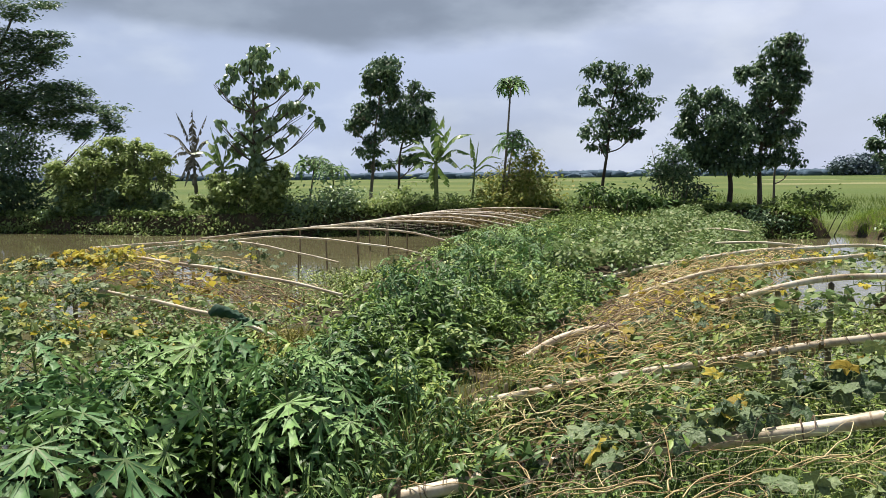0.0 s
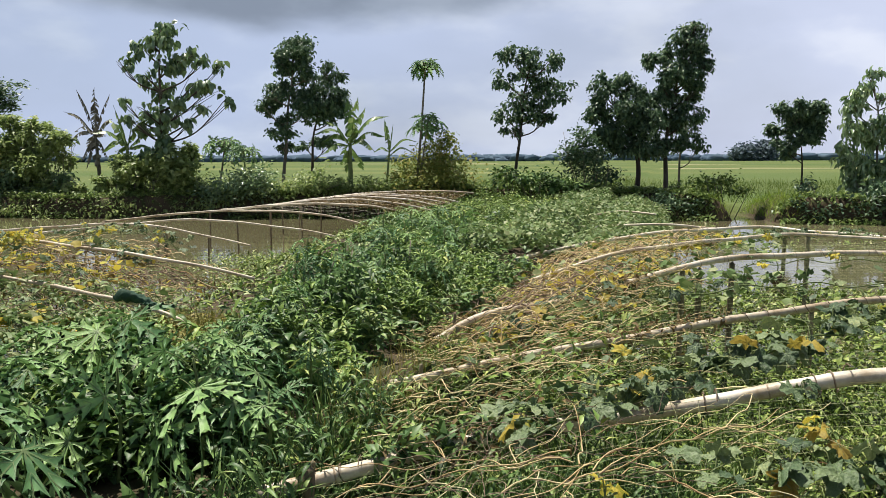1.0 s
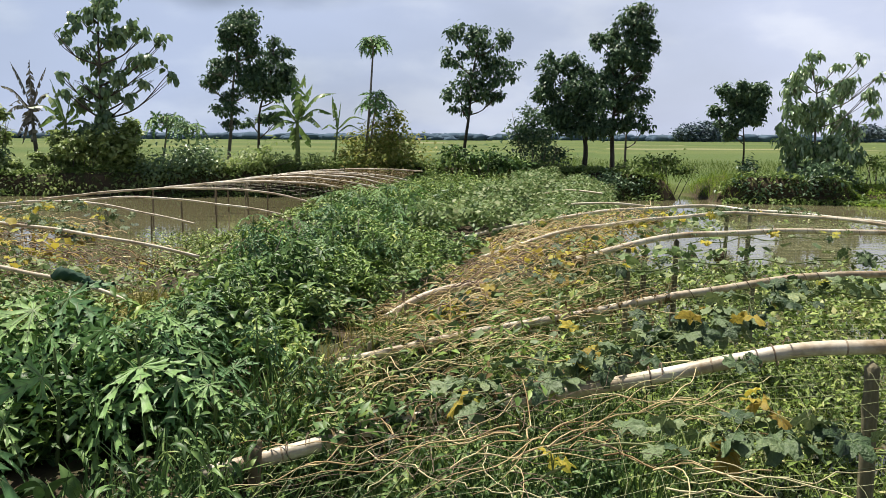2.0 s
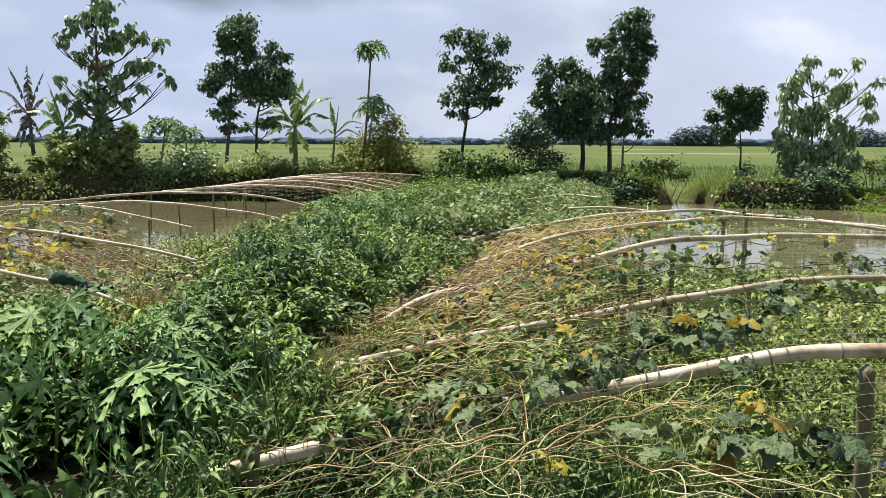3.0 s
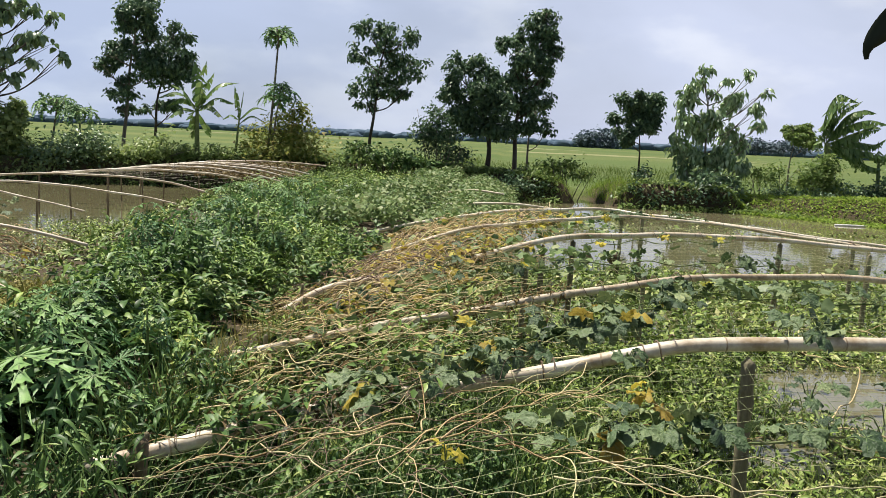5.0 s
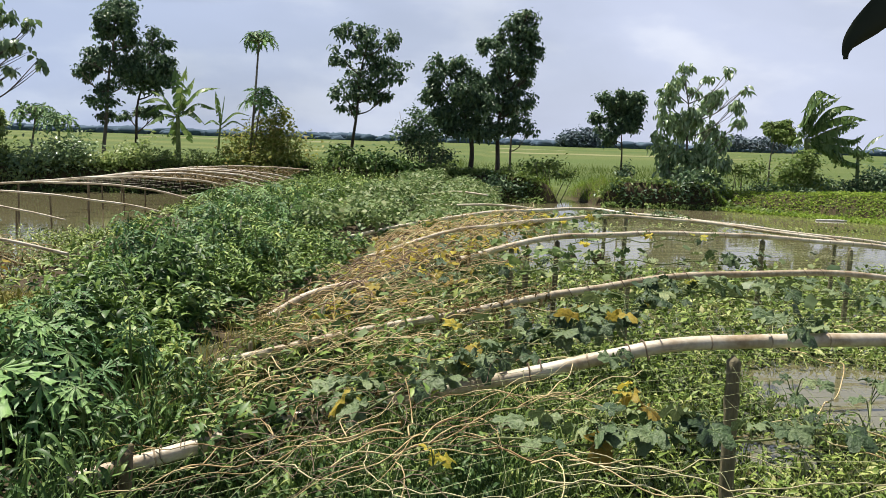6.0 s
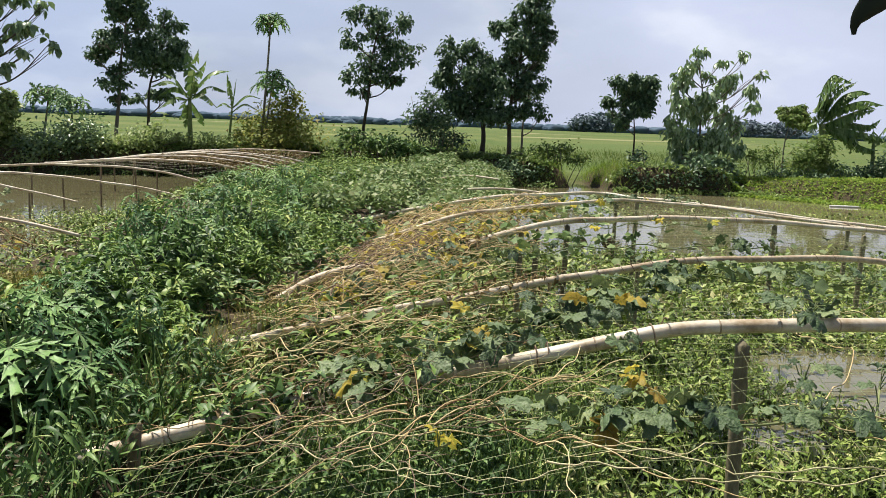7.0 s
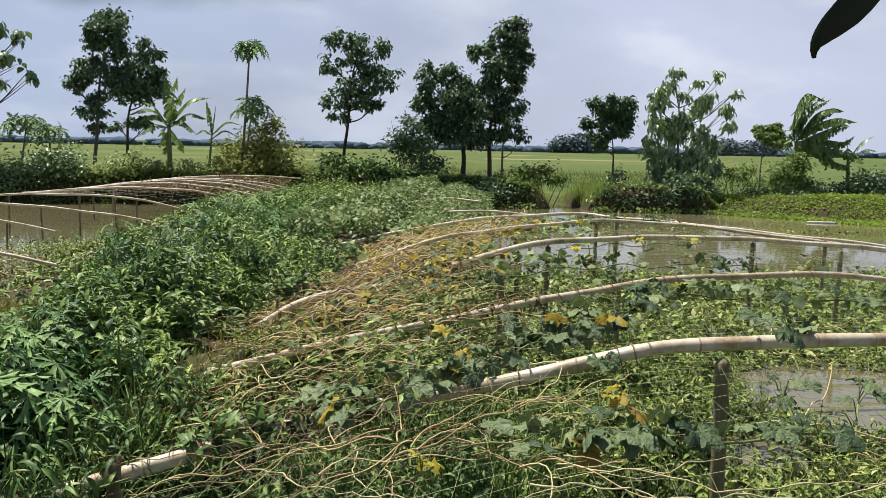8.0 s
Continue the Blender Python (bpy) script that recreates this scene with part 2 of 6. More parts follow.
M_SHINY = leaf_mat("shiny_broad_leaf", [(0.1, (0.159, 0.254, 0.120)), (0.5, (0.267, 0.387, 0.188)), (0.85, (0.413, 0.535, 0.281)), (1.0, (0.589, 0.655, 0.387))], 0.27, 0.2, 3.0, 1.0)
M_BUSH = leaf_mat("bush_leaf", [(0.1, (0.095, 0.161, 0.045)), (0.5, (0.176, 0.260, 0.072)), (0.85, (0.287, 0.367, 0.112)), (1.0, (0.447, 0.473, 0.178))], 0.45, 0.36, 3.0)
M_BANKBUSH = leaf_mat("glossy_bank_bush_leaf", [(0.1, (0.168, 0.237, 0.083)), (0.5, (0.302, 0.396, 0.138)), (0.85, (0.470, 0.550, 0.220)), (1.0, (0.650, 0.649, 0.319))], 0.45, 0.42, 3.0, 0.4)
M_BUSH_DRY = leaf_mat("pale_bush_leaf", [(0.1, (0.150, 0.197, 0.044)), (0.5, (0.269, 0.318, 0.082)), (0.8, (0.433, 0.425, 0.134)), (1.0, (0.508, 0.334, 0.150))], 0.5, 0.4, 3.0)
M_BANANA = leaf_mat("banana_leaf", [(0.1, (0.086, 0.159, 0.043)), (0.5, (0.159, 0.259, 0.071)), (0.85, (0.273, 0.374, 0.129)), (1.0, (0.388, 0.431, 0.173))], 0.36, 0.3, 3.0, 0.6)
M_GRASS = leaf_mat("grass_blade", [(0.1, (0.07, 0.12, 0.02)), (0.5, (0.12, 0.18, 0.035)), (0.85, (0.18, 0.235, 0.055)), (1.0, (0.28, 0.28, 0.11))])
M_SHORE = leaf_mat("shore_grass", [(0.1, (0.136, 0.230, 0.031)), (0.5, (0.242, 0.364, 0.053)), (0.85, (0.378, 0.479, 0.089)), (1.0, (0.630, 0.576, 0.180))], 0.5, 0.45)
M_STRAW = leaf_mat("dry_grass", [(0.1, (0.13, 0.15, 0.03)), (0.5, (0.26, 0.25, 0.07)), (0.85, (0.42, 0.36, 0.13)), (1.0, (0.20, 0.26, 0.05))], 0.6, 0.2)
M_DEADLEAF = leaf_mat("dead_leaf", [(0.1, (0.08, 0.05, 0.02)), (0.5, (0.17, 0.12, 0.05)), (1.0, (0.30, 0.23, 0.10))], 0.7, 0.15, 10.0)
M_WITHERED = leaf_mat("withered_leaf", [(0.1, (0.07, 0.065, 0.05)), (0.5, (0.17, 0.16, 0.125)), (1.0, (0.33, 0.32, 0.26))], 0.7, 0.15, 10.0)
M_BARK = rough_mat("bark", [(0.2, (0.035, 0.028, 0.02)), (0.5, (0.085, 0.07, 0.055)), (0.85, (0.17, 0.15, 0.125))], 3, 30, 0.9, 0.6, (1, 1, 0.3))
M_PALEBARK = rough_mat("pale_bark", [(0.2, (0.08, 0.07, 0.055)), (0.5, (0.18, 0.16, 0.13)), (0.85, (0.30, 0.28, 0.24))], 3, 30, 0.9, 0.5, (1, 1, 0.3))
M_CANE = rough_mat("bamboo_cane", [(0.1, (0.156, 0.110, 0.071)), (0.32, (0.406, 0.309, 0.202)), (0.5, (0.598, 0.510, 0.388)), (0.7, (0.742, 0.672, 0.555)), (0.95, (0.862, 0.820, 0.720))], 3.2, 34, 0.5, 0.15, (1, 1, 1), 0.2, 0.45)
M_JOINT = rough_mat("bamboo_joint", [(0.2, (0.230, 0.168, 0.112)), (0.6, (0.486, 0.392, 0.285)), (0.9, (0.702, 0.602, 0.465))], 8, 60, 0.7, 0.3)
M_THINPOST = rough_mat("thin_cane_post", [(0.15, (0.10, 0.075, 0.045)), (0.5, (0.22, 0.17, 0.11)), (0.85, (0.38, 0.31, 0.21))], 5, 40, 0.8, 0.4, (1, 1, 0.25), 0.2)
M_POST = rough_mat("weathered_post", [(0.15, (0.075, 0.065, 0.04)), (0.5, (0.18, 0.16, 0.10)), (0.85, (0.33, 0.29, 0.19))], 5, 40, 0.85, 0.5, (1, 1, 0.25), 0.2)
M_DRYVINE = rough_mat("dry_vine", [(0.1, (0.273, 0.165, 0.076)), (0.4, (0.520, 0.390, 0.198)), (0.7, (0.756, 0.613, 0.352)), (1.0, (0.682, 0.637, 0.329))], 3, 30, 0.7, 0.1, (1, 1, 1), 0.5)
M_STRAWVINE = rough_mat("straw_pale_vine", [(0.1, (0.36, 0.31, 0.16)), (0.5, (0.56, 0.51, 0.29)), (1.0, (0.70, 0.64, 0.40))], 3, 30, 0.6, 0.1, (1, 1, 1), 0.3)
M_BROWNVINE = rough_mat("brown_vine", [(0.1, (0.110, 0.072, 0.055)), (0.5, (0.242, 0.171, 0.127)), (1.0, (0.396, 0.297, 0.209))], 3, 30, 0.8, 0.1, (1, 1, 1), 0.4)
M_STEM = rough_mat("green_stem", [(0.2, (0.09, 0.13, 0.04)), (0.6, (0.17, 0.22, 0.08)), (1.0, (0.28, 0.30, 0.14))], 4, 40, 0.6, 0.1, (1, 1, 1), 0.3)
M_TARP = rough_mat("dark_net", [(0.2, (0.016, 0.041, 0.026)), (0.6, (0.034, 0.082, 0.053)), (1.0, (0.068, 0.136, 0.088))], 9, 70, 0.75, 0.15, (1, 1, 1), 0, 0.2)
M_GOURDSKIN = rough_mat("dry_gourd_skin", [(0.2, (0.045, 0.028, 0.018)), (0.6, (0.10, 0.062, 0.04)), (1.0, (0.18, 0.125, 0.08))], 9, 70, 0.6, 0.3)
M_NET = rough_mat("net_twine", [(0.2, (0.169, 0.208, 0.091)), (0.8, (0.416, 0.429, 0.234))], 4, 30, 0.7, 0.0)
M_NET_PALE = rough_mat("bleached_twine", [(0.2, (0.420, 0.380, 0.290)), (0.8, (0.620, 0.580, 0.460))], 4, 30, 0.7, 0.0)
# bluish air haze is mixed into the woods' own colours
M_HAZED_WOOD = rough_mat("hazed_woodland", [(0.2, (0.056, 0.095, 0.136)), (0.6, (0.088, 0.135, 0.192)), (1.0, (0.125, 0.176, 0.208))], 0.08, 0.6, 1.0, 0.0, (1, 1, 1), 0.3)

# paler than the woods: more haze mixed into the leaf colour
M_HAZED_GROVE = rough_mat("hazed_grove_leaves", [(0.2, (0.11, 0.15, 0.18)), (0.6, (0.15, 0.20, 0.23)), (1.0, (0.20, 0.25, 0.26))], 0.08, 0.6, 1.0, 0.0, (1, 1, 1), 0.3)


# ---------------------------------------------------------------- mesh helpers


def mesh_np(name, V, T):
    V, T = np.asarray(V, np.float32), np.asarray(T, np.int32)
    me = bpy.data.meshes.new(name)
    me.vertices.add(len(V))
    me.vertices.foreach_set("co", V.ravel())
    me.loops.add(T.size)
    me.loops.foreach_set("vertex_index", T.ravel())
    me.polygons.add(len(T))
    me.polygons.foreach_set("loop_start", np.arange(0, T.size, 3, dtype=np.int32))
    me.update(calc_edges=True)
    return me


def part(name, data, mat, parent=None, label="", smooth=False):
    """Links a mesh, a bmesh or a (verts, tris) pair as one object under a thing."""
    if isinstance(data, bmesh.types.BMesh):
        me = bpy.data.meshes.new(name)
        data.to_mesh(me)
        data.free()
    elif isinstance(data, tuple):
        me = mesh_np(name, *data)
    else:
        me = data
    if not me.materials:
        me.materials.append(mat)
    if smooth:
        me.polygons.foreach_set("use_smooth", np.ones(len(me.polygons), bool))
    ob = new(name, me)
    if parent:
        ob.parent = parent
        ob.matrix_parent_inverse = Matrix.Translation(-Vector(parent.location)) if parent.parent is None else Matrix()
    return tagged(ob, label)


def thing(name, at, label, category, group=""):
    ob = new(name)
    ob.location = at
    ob.empty_display_size = 0.1
    return tagged(ob, label, category, group)


def join(*pieces):
    V, T, n = [], [], 0
    for v, t in pieces:
        V.append(np.asarray(v, float))
        T.append(np.asarray(t, int) + n)
        n += len(v)
    return np.concatenate(V), np.concatenate(T)


def spline(points, step):
    """Points along a smooth curve through the given ones."""
    P = np.asarray(points, float)
    E = np.vstack([2 * P[0] - P[1], P, 2 * P[-1] - P[-2]])
    out = []
    for i in range(1, len(E) - 2):
        a, b, c, d = E[i - 1:i + 3]
        n = max(2, int(np.linalg.norm(c - b) / step))
        u = np.linspace(0, 1, n, endpoint=False)[:, None]
        out.append(0.5 * (2 * b + (c - a) * u + (2 * a - 5 * b + 4 * c - d) * u ** 2 + (3 * b - a - 3 * c + d) * u ** 3))
    return np.vstack([*out, P[-1:]])


def tube(path, radii, sides=6, caps=True):
    path = np.asarray(path, float)
    n = len(path)
    r = np.broadcast_to(np.asarray(radii, float), (n,))
    tan = np.gradient(path, axis=0)
    tan /= np.linalg.norm(tan, axis=1, keepdims=True) + 1e-9
    ref = np.where(np.abs(tan[:, 2:3]) > 0.9, [[1.0, 0, 0]], [[0, 0, 1.0]])
    u = np.cross(tan, ref)
    u /= np.linalg.norm(u, axis=1, keepdims=True) + 1e-9
    w = np.cross(u, tan)
    a = np.linspace(0, 2 * np.pi, sides, endpoint=False)
    V = (path[:, None] + r[:, None, None] * (np.cos(a)[None, :, None] * u[:, None] + np.sin(a)[None, :, None] * w[:, None])).reshape(-1, 3)
    i, j = np.meshgrid(np.arange(n - 1), np.arange(sides), indexing="ij")
    k = (j + 1) % sides
    q = np.stack([i * sides + j, i * sides + k, (i + 1) * sides + k, (i + 1) * sides + j], -1).reshape(-1, 4)
    T = np.concatenate([q[:, [0, 1, 2]], q[:, [0, 2, 3]]])
    if caps:
        V = np.vstack([V, path[:1], path[-1:]])
        c0, c1, j = n * sides, n * sides + 1, np.arange(sides)
        k = (j + 1) % sides
        T = np.concatenate([T, np.stack([np.full(sides, c0), k, j], 1), np.stack([np.full(sides, c1), (n - 1) * sides + j, (n - 1) * sides + k], 1)])
    return V, T


def fan(outline, centre=(0, 0.0, 0), lift=0.0):
    """A leaf blade: triangles from a centre to an outline."""
    V = np.vstack([[centre], outline]).astype(float)
    n = len(outline)
    return V, np.array([(0, 1 + i, 1 + (i + 1) % n) for i in range(n)])


def blade_leaf(width, droop=0.15, fold=0.10):
    """A simple leaf, length 1 along y, folded along its midrib."""
    V = [(0, 0, 0), (-width * 0.8, 0.3, fold * 0.8), (0, 0.33, 0), (width * 0.8, 0.3, fold * 0.8), (-width, 0.6, fold - droop * 0.3), (0, 0.65, -droop * 0.35), (width, 0.6, fold - droop * 0.3), (0, 1, -droop)]
    T = [(0, 2, 1), (0, 3, 2), (1, 2, 4), (2, 5, 4), (2, 3, 6), (2, 6, 5), (4, 5, 7), (5, 6, 7)]
    return np.array(V), np.array(T)


def small_leaf(width, droop=0.15, fold=0.1):
    V = [(0, 0, 0), (-width, 0.45, fold), (width, 0.45, fold), (0, 1, -droop), (0, 0.45, 0)]
    return np.array(V), np.array([(0, 4, 1), (0, 2, 4), (1, 4, 3), (4, 2, 3)])


def grass_blade():
    V = [(-0.02, 0, 0), (0.02, 0, 0), (-0.016, 0.1, 0.55), (0.016, 0.1, 0.55), (0, 0.4, 1.0)]
    return np.array(V), np.array([(0, 1, 3), (0, 3, 2), (2, 3, 4)])


def scatter(tmpl, pos, yaw, pitch, roll, size):
    """Copies of a small mesh, joined: turned by roll about its length, tipped by pitch, turned by yaw."""
    V, T = tmpl
    pos = np.asarray(pos, float)
    N = len(pos)
    yaw, pitch, roll, size = (np.broadcast_to(np.asarray(v, float), (N,)) for v in (yaw, pitch, roll, size))
    cy, sy, cp, sp, cr, sr = np.cos(yaw), np.sin(yaw), np.cos(pitch), np.sin(pitch), np.cos(roll), np.sin(roll)
    x = V[None, :, 0] * cr[:, None] + V[None, :, 2] * sr[:, None]
    z = -V[None, :, 0] * sr[:, None] + V[None, :, 2] * cr[:, None]
    y = np.broadcast_to(V[None, :, 1], x.shape)
    y, z = y * cp[:, None] - z * sp[:, None], y * sp[:, None] + z * cp[:, None]
    x, y = x * cy[:, None] - y * sy[:, None], x * sy[:, None] + y * cy[:, None]
    W = np.stack([x, y, z], -1) * size[:, None, None] + pos[:, None]
    return W.reshape(-1, 3), (T[None] + (np.arange(N) * len(V))[:, None, None]).reshape(-1, 3)


def sm(x, a, b):
    t = np.clip((np.asarray(x, float) - a) / (b - a), 0, 1)
    return t * t * (3 - 2 * t)


def wave(x, y, s=1.0, k=0.0):
    """Smooth uneven field, about -1 to 1."""
    x, y = np.asarray(x, float) * s, np.asarray(y, float) * s
    return (np.sin(1.7 * x + 0.9 * y + k) + np.sin(-1.1 * x + 2.3 * y + 1.3 + 2 * k) + 0.6 * np.sin(3.9 * x - 2.2 * y + 2.1 + k) + 0.5 * np.sin(4.3 * y + 3.1 * x + k)) / 3.1


# ---------------------------------------------------------------- lie of the land
def dike_right(y):
    return -1.30 + 0.16 * np.asarray(y, float)


def dike_left(y):
    y = np.asarray(y, float)
    return -4.55 + 0.032 * y + 0.9 * sm(y, 9, 3) + 0.5 * np.exp(-((y - 8.6) / 2.5) ** 2)


def shore(x):
    """y of the far waterline."""
    return np.interp(x, [-60, -26, -18, -14, -8, -3, 3.6, 5.5, 7.6, 8.4, 10, 13.4, 15, 16.5, 20, 40], [31, 30.2, 29.2, 29.4, 30.2, 30.4, 30.2, 29.8, 29.4, 28.6, 28.4, 28.2, 26.5, 24.6, 23.5, 22])


def crest(x):
    """Height of the far bank."""
    return np.interp(x, [-60, -26, -16, -9, -3, 2, 5, 7.0, 7.9, 8.6, 9.6, 13.2, 14.0, 15.2, 17, 22, 60], [0.8, 0.7, 0.8, 0.95, 1.1, 1.1, 0.95, 0.8, 0.1, 0.2, 0.85, 0.85, 0.6, 0.55, 0.75, 0.75, 0.75])


def land(x, y):
    x, y = np.asarray(x, float), np.asarray(y, float)
    h = np.full(np.broadcast(x, y).shape, -0.7)
    n = wave(x, y, 0.9) * 0.05 + wave(x, y, 3.1, 1) * 0.025
    dike = -0.7 + 1.27 * sm(x, dike_left(y) - 0.75, dike_left(y) + 0.25) * sm(x, dike_right(y) + 0.75, dike_right(y) - 0.15)
    near = -0.7 + 1.27 * sm(y, 2.1, 1.1)
    d = y - shore(x)
    c = crest(x)
    gentle = sm(x, 12.8, 14.2)
    bank = -0.7 + (c + 0.7) * (sm(d, -0.40, 0.30) * (1 - gentle) + sm(d, -1.6, 3.2) * gentle)
    field = 0.34 + 0.0 * x
    back = bank + (field - bank) * sm(d, 3.0, 5.0)
    inlet = sm(x, 7.3, 7.8) * sm(x, 9.0, 8.5) * sm(y, 34, 32) * sm(y, 26, 28)
    h = np.maximum(np.maximum(dike, near), back) + n * sm(d, 40, 20) * sm(h + 2, 0, 1)
    return h * (1 - inlet) - 0.25 * inlet


def nonuniform(a, b, fine_a, fine_b, fine, growth=1.12):
    left, right, s = [fine_a], [fine_b], fine
    while left[-1] > a:
        s *= growth
        left.append(left[-1] - s)
    s = fine
    while right[-1] < b:
        s *= growth
        right.append(right[-1] + s)
    return np.array(left[::-1][:-1] + list(np.arange(fine_a, fine_b, fine)) + right)


def grid(xs, ys, height):
    X, Y = np.meshgrid(xs, ys)
    V = np.stack([X, Y, height(X, Y)], -1).reshape(-1, 3)
    n, m = len(ys), len(xs)
    i, j = np.meshgrid(np.arange(n - 1), np.arange(m - 1), indexing="ij")
    a = (i * m + j).ravel()
    return V, np.concatenate([np.stack([a, a + 1, a + m + 1], 1), np.stack([a, a + m + 1, a + m], 1)])


gx = nonuniform(-2500, 2500, -30, 24, 0.26)
gy = nonuniform(-60, 3500, -1, 37, 0.22)
tagged(part("ground", grid(gx, gy, land), M_GROUND, smooth=True), "earth dike, pond banks and flat green rice field", "ground", kind="structure")
wx, wy = np.linspace(-70, 60, 66), np.linspace(-2, 34, 30)
tagged(part("water", grid(wx, wy, lambda x, y: 0 * x), M_WATER, smooth=True), "still muddy olive-brown fish pond water", "water", kind="structure")


# ---------------------------------------------------------------- far woods
def woods(n, x0, x1, y0, y1, h0, h1, seed):
    r = np.random.default_rng(seed)
    V, T = [], []
    ico = bmesh.new()
    bmesh.ops.create_icosphere(ico, subdivisions=2, radius=1)
    iv = np.array([v.co[:] for v in ico.verts])
    it = np.array([[v.index for v in f.verts] for f in ico.faces])
    ico.free()
    pieces = []
    for _ in range(n):
        s = r.uniform(h0, h1)
        c = np.array([r.uniform(x0, x1), r.uniform(y0, y1), 0.3 + s * 0.35])
        k = 1 + 0.22 * np.sin(iv @ r.uniform(-5, 5, 3) + r.uniform(0, 6)) + 0.12 * np.sin(iv @ r.uniform(-11, 11, 3))
        pieces.append((iv * k[:, None] * [s * r.uniform(0.9, 2.2), s * 0.8, s * 0.62] + c, it))
    return join(*pieces)


tagged(part("far_woods", woods(620, -330, 330, 312, 335, 1.3, 2.9, 3), M_HAZED_WOOD), "dark line of distant village woods, air haze mixed into its colour", "woods", kind="stuff")
# pale stubble between the rice plots
M_STUBBLE = rough_mat("pale_stubble", [(0.2, (0.17, 0.18, 0.07)), (0.5, (0.24, 0.24, 0.11)), (0.9, (0.33, 0.31, 0.17))], 0.15, 1.5, 0.9, 0.2, (0.3, 1, 1))
for i, (x0, x1, y0, y1) in enumerate(((16, 60, 122, 134), (10, 44, 176, 190), (-60, -8, 210, 226))):
    u = np.linspace(0, 1, 40)
    edge0, edge1 = y0 + 1.5 * np.sin(u * 23 + i), y1 + 2.0 * np.sin(u * 17 + 2 * i) - (y1 - y0) * 0.55 * (1 - np.sin(np.pi * u) ** 0.4)
    X = x0 + (x1 - x0) * u
    V = np.concatenate([np.stack([X, edge0, 0 * X + 0.36], 1), np.stack([X, np.maximum(edge1, edge0 + 0.5), 0 * X + 0.36], 1)])
    T = [(k, k + 1, 40 + k) for k in range(39)] + [(k + 1, 41 + k, 40 + k) for k in range(39)]
    tagged(part("ground_stubble", (V, np.array(T)), M_STUBBLE), "strip of pale stubble in the rice field", "field", kind="structure")


# ---------------------------------------------------------------- trees and bushes of the far bank
def crown(blobs, y, size, per_area, tmpl, depth=0.9, droop=(-1.1, 0.1), seed=0, spread=0.2):
    """Leaves in tufts, tufts gathered in uneven masses."""
    r = np.random.default_rng(seed)
    P = []
    for bx, bz, rx, rz in blobs:
        n = int(1.05 * per_area * rx * rz * math.pi)
        k = max(3, int(4 + 7 * rx * rz * 4))
        d = r.normal(size=(k, 3))
        d /= np.linalg.norm(d, axis=1, keepdims=True)
        rad = r.uniform(0.45, 1.05, (k, 1))
        cy = y + r.uniform(-0.5, 0.5) * depth
        c = np.array([bx, cy, bz]) + d * rad * [rx, depth * 0.5 * (rx + rz), rz]
        pick = r.integers(0, k, n)
        P.append(c[pick] + r.normal(size=(n, 3)) * spread * np.array([rx, 0.6 * (rx + rz), rz]))
    P = np.concatenate(P)
    n = len(P)
    return scatter(tmpl, P, r.uniform(0, 2 * np.pi, n), r.uniform(*droop, n), r.normal(0, 0.5, n), size * r.uniform(0.65, 1.25, n))


def limbs(trunk, y, blobs, r0, seed=0, every=1):
    """Trunk and limbs: the limbs leave the trunk and end inside the leaf masses."""
    r = np.random.default_rng(seed + 50)
    P = spline([(x, y + 0.04 * math.sin(3 * i), z) for i, (x, z) in enumerate(trunk)], 0.25)
    P[:, 0] += 0.03 * np.sin(P[:, 2] * 2.1 + seed)
    q = np.linspace(0, 1, len(P))
    stem, boughs = tube(P, r0 * (1 - 0.78 * q) * (1 + 0.35 * np.exp(-q * 30)), 8), []
    for bx, bz, rx, rz in blobs[::every]:
        ok = np.where(P[:, 2] < bz - 0.15)[0]
        if not len(ok):
            continue
        d = np.abs(P[ok, 0] - bx) * 0.8 + np.abs(P[ok, 2] - (bz - 0.55 * abs(bx - P[ok, 0]) - 0.3))
        s = P[ok[np.argmin(d)]]
        e = np.array([bx, y + r.uniform(-0.4, 0.4), bz])
        m = (s + e) / 2 + [0, 0, -0.10 * np.linalg.norm(e - s)] + r.normal(0, 0.06, 3)
        path = spline([s, m, e], 0.2)
        pieces = [tube(path, np.linspace(r0 * 0.42, 0.012, len(path)), 5)]
        for _ in range(2):
            e2 = e + r.uniform(-0.75, 0.75, 3) * [rx, 0.4, rz]
            path = spline([m, (m + e2) / 2 + r.normal(0, 0.05, 3), e2], 0.25)
            pieces.append(tube(path, np.linspace(r0 * 0.2, 0.007, len(path)), 4))
        boughs.append(join(*pieces))
    return stem, boughs


TREE_LEAF, BROAD_LEAF, FINE_LEAF = blade_leaf(0.24, 0.25, 0.10), blade_leaf(0.30, 0.35, 0.12), small_leaf(0.22, 0.1, 0.05)
OVAL_LEAF, LONG_LEAF = small_leaf(0.26, 0.2, 0.1), blade_leaf(0.2, 0.4, 0.1)


def tree(name, label, y, trunk, blobs, r0, size, per_area, mat, bark, tmpl, seed, category="tree", depth=0.9, droop=(-1.1, 0.1), every=1, spread=0.2):
    base = (trunk[0][0], y, float(land(trunk[0][0], y)))
    t = thing(name, base, label, category)
    trunk = [(trunk[0][0], base[2] - 0.15)] + list(trunk[1:])
    stem, boughs = limbs(trunk, y, blobs, r0, seed, every)
    bole = part("trunk", stem, bark, t, smooth=True)
    for bough in boughs:
        part("limb", bough, bark, bole, smooth=True)
    part("crown", crown(blobs, y, size, per_area, tmpl, depth, droop, seed, spread), mat, t)
    return t


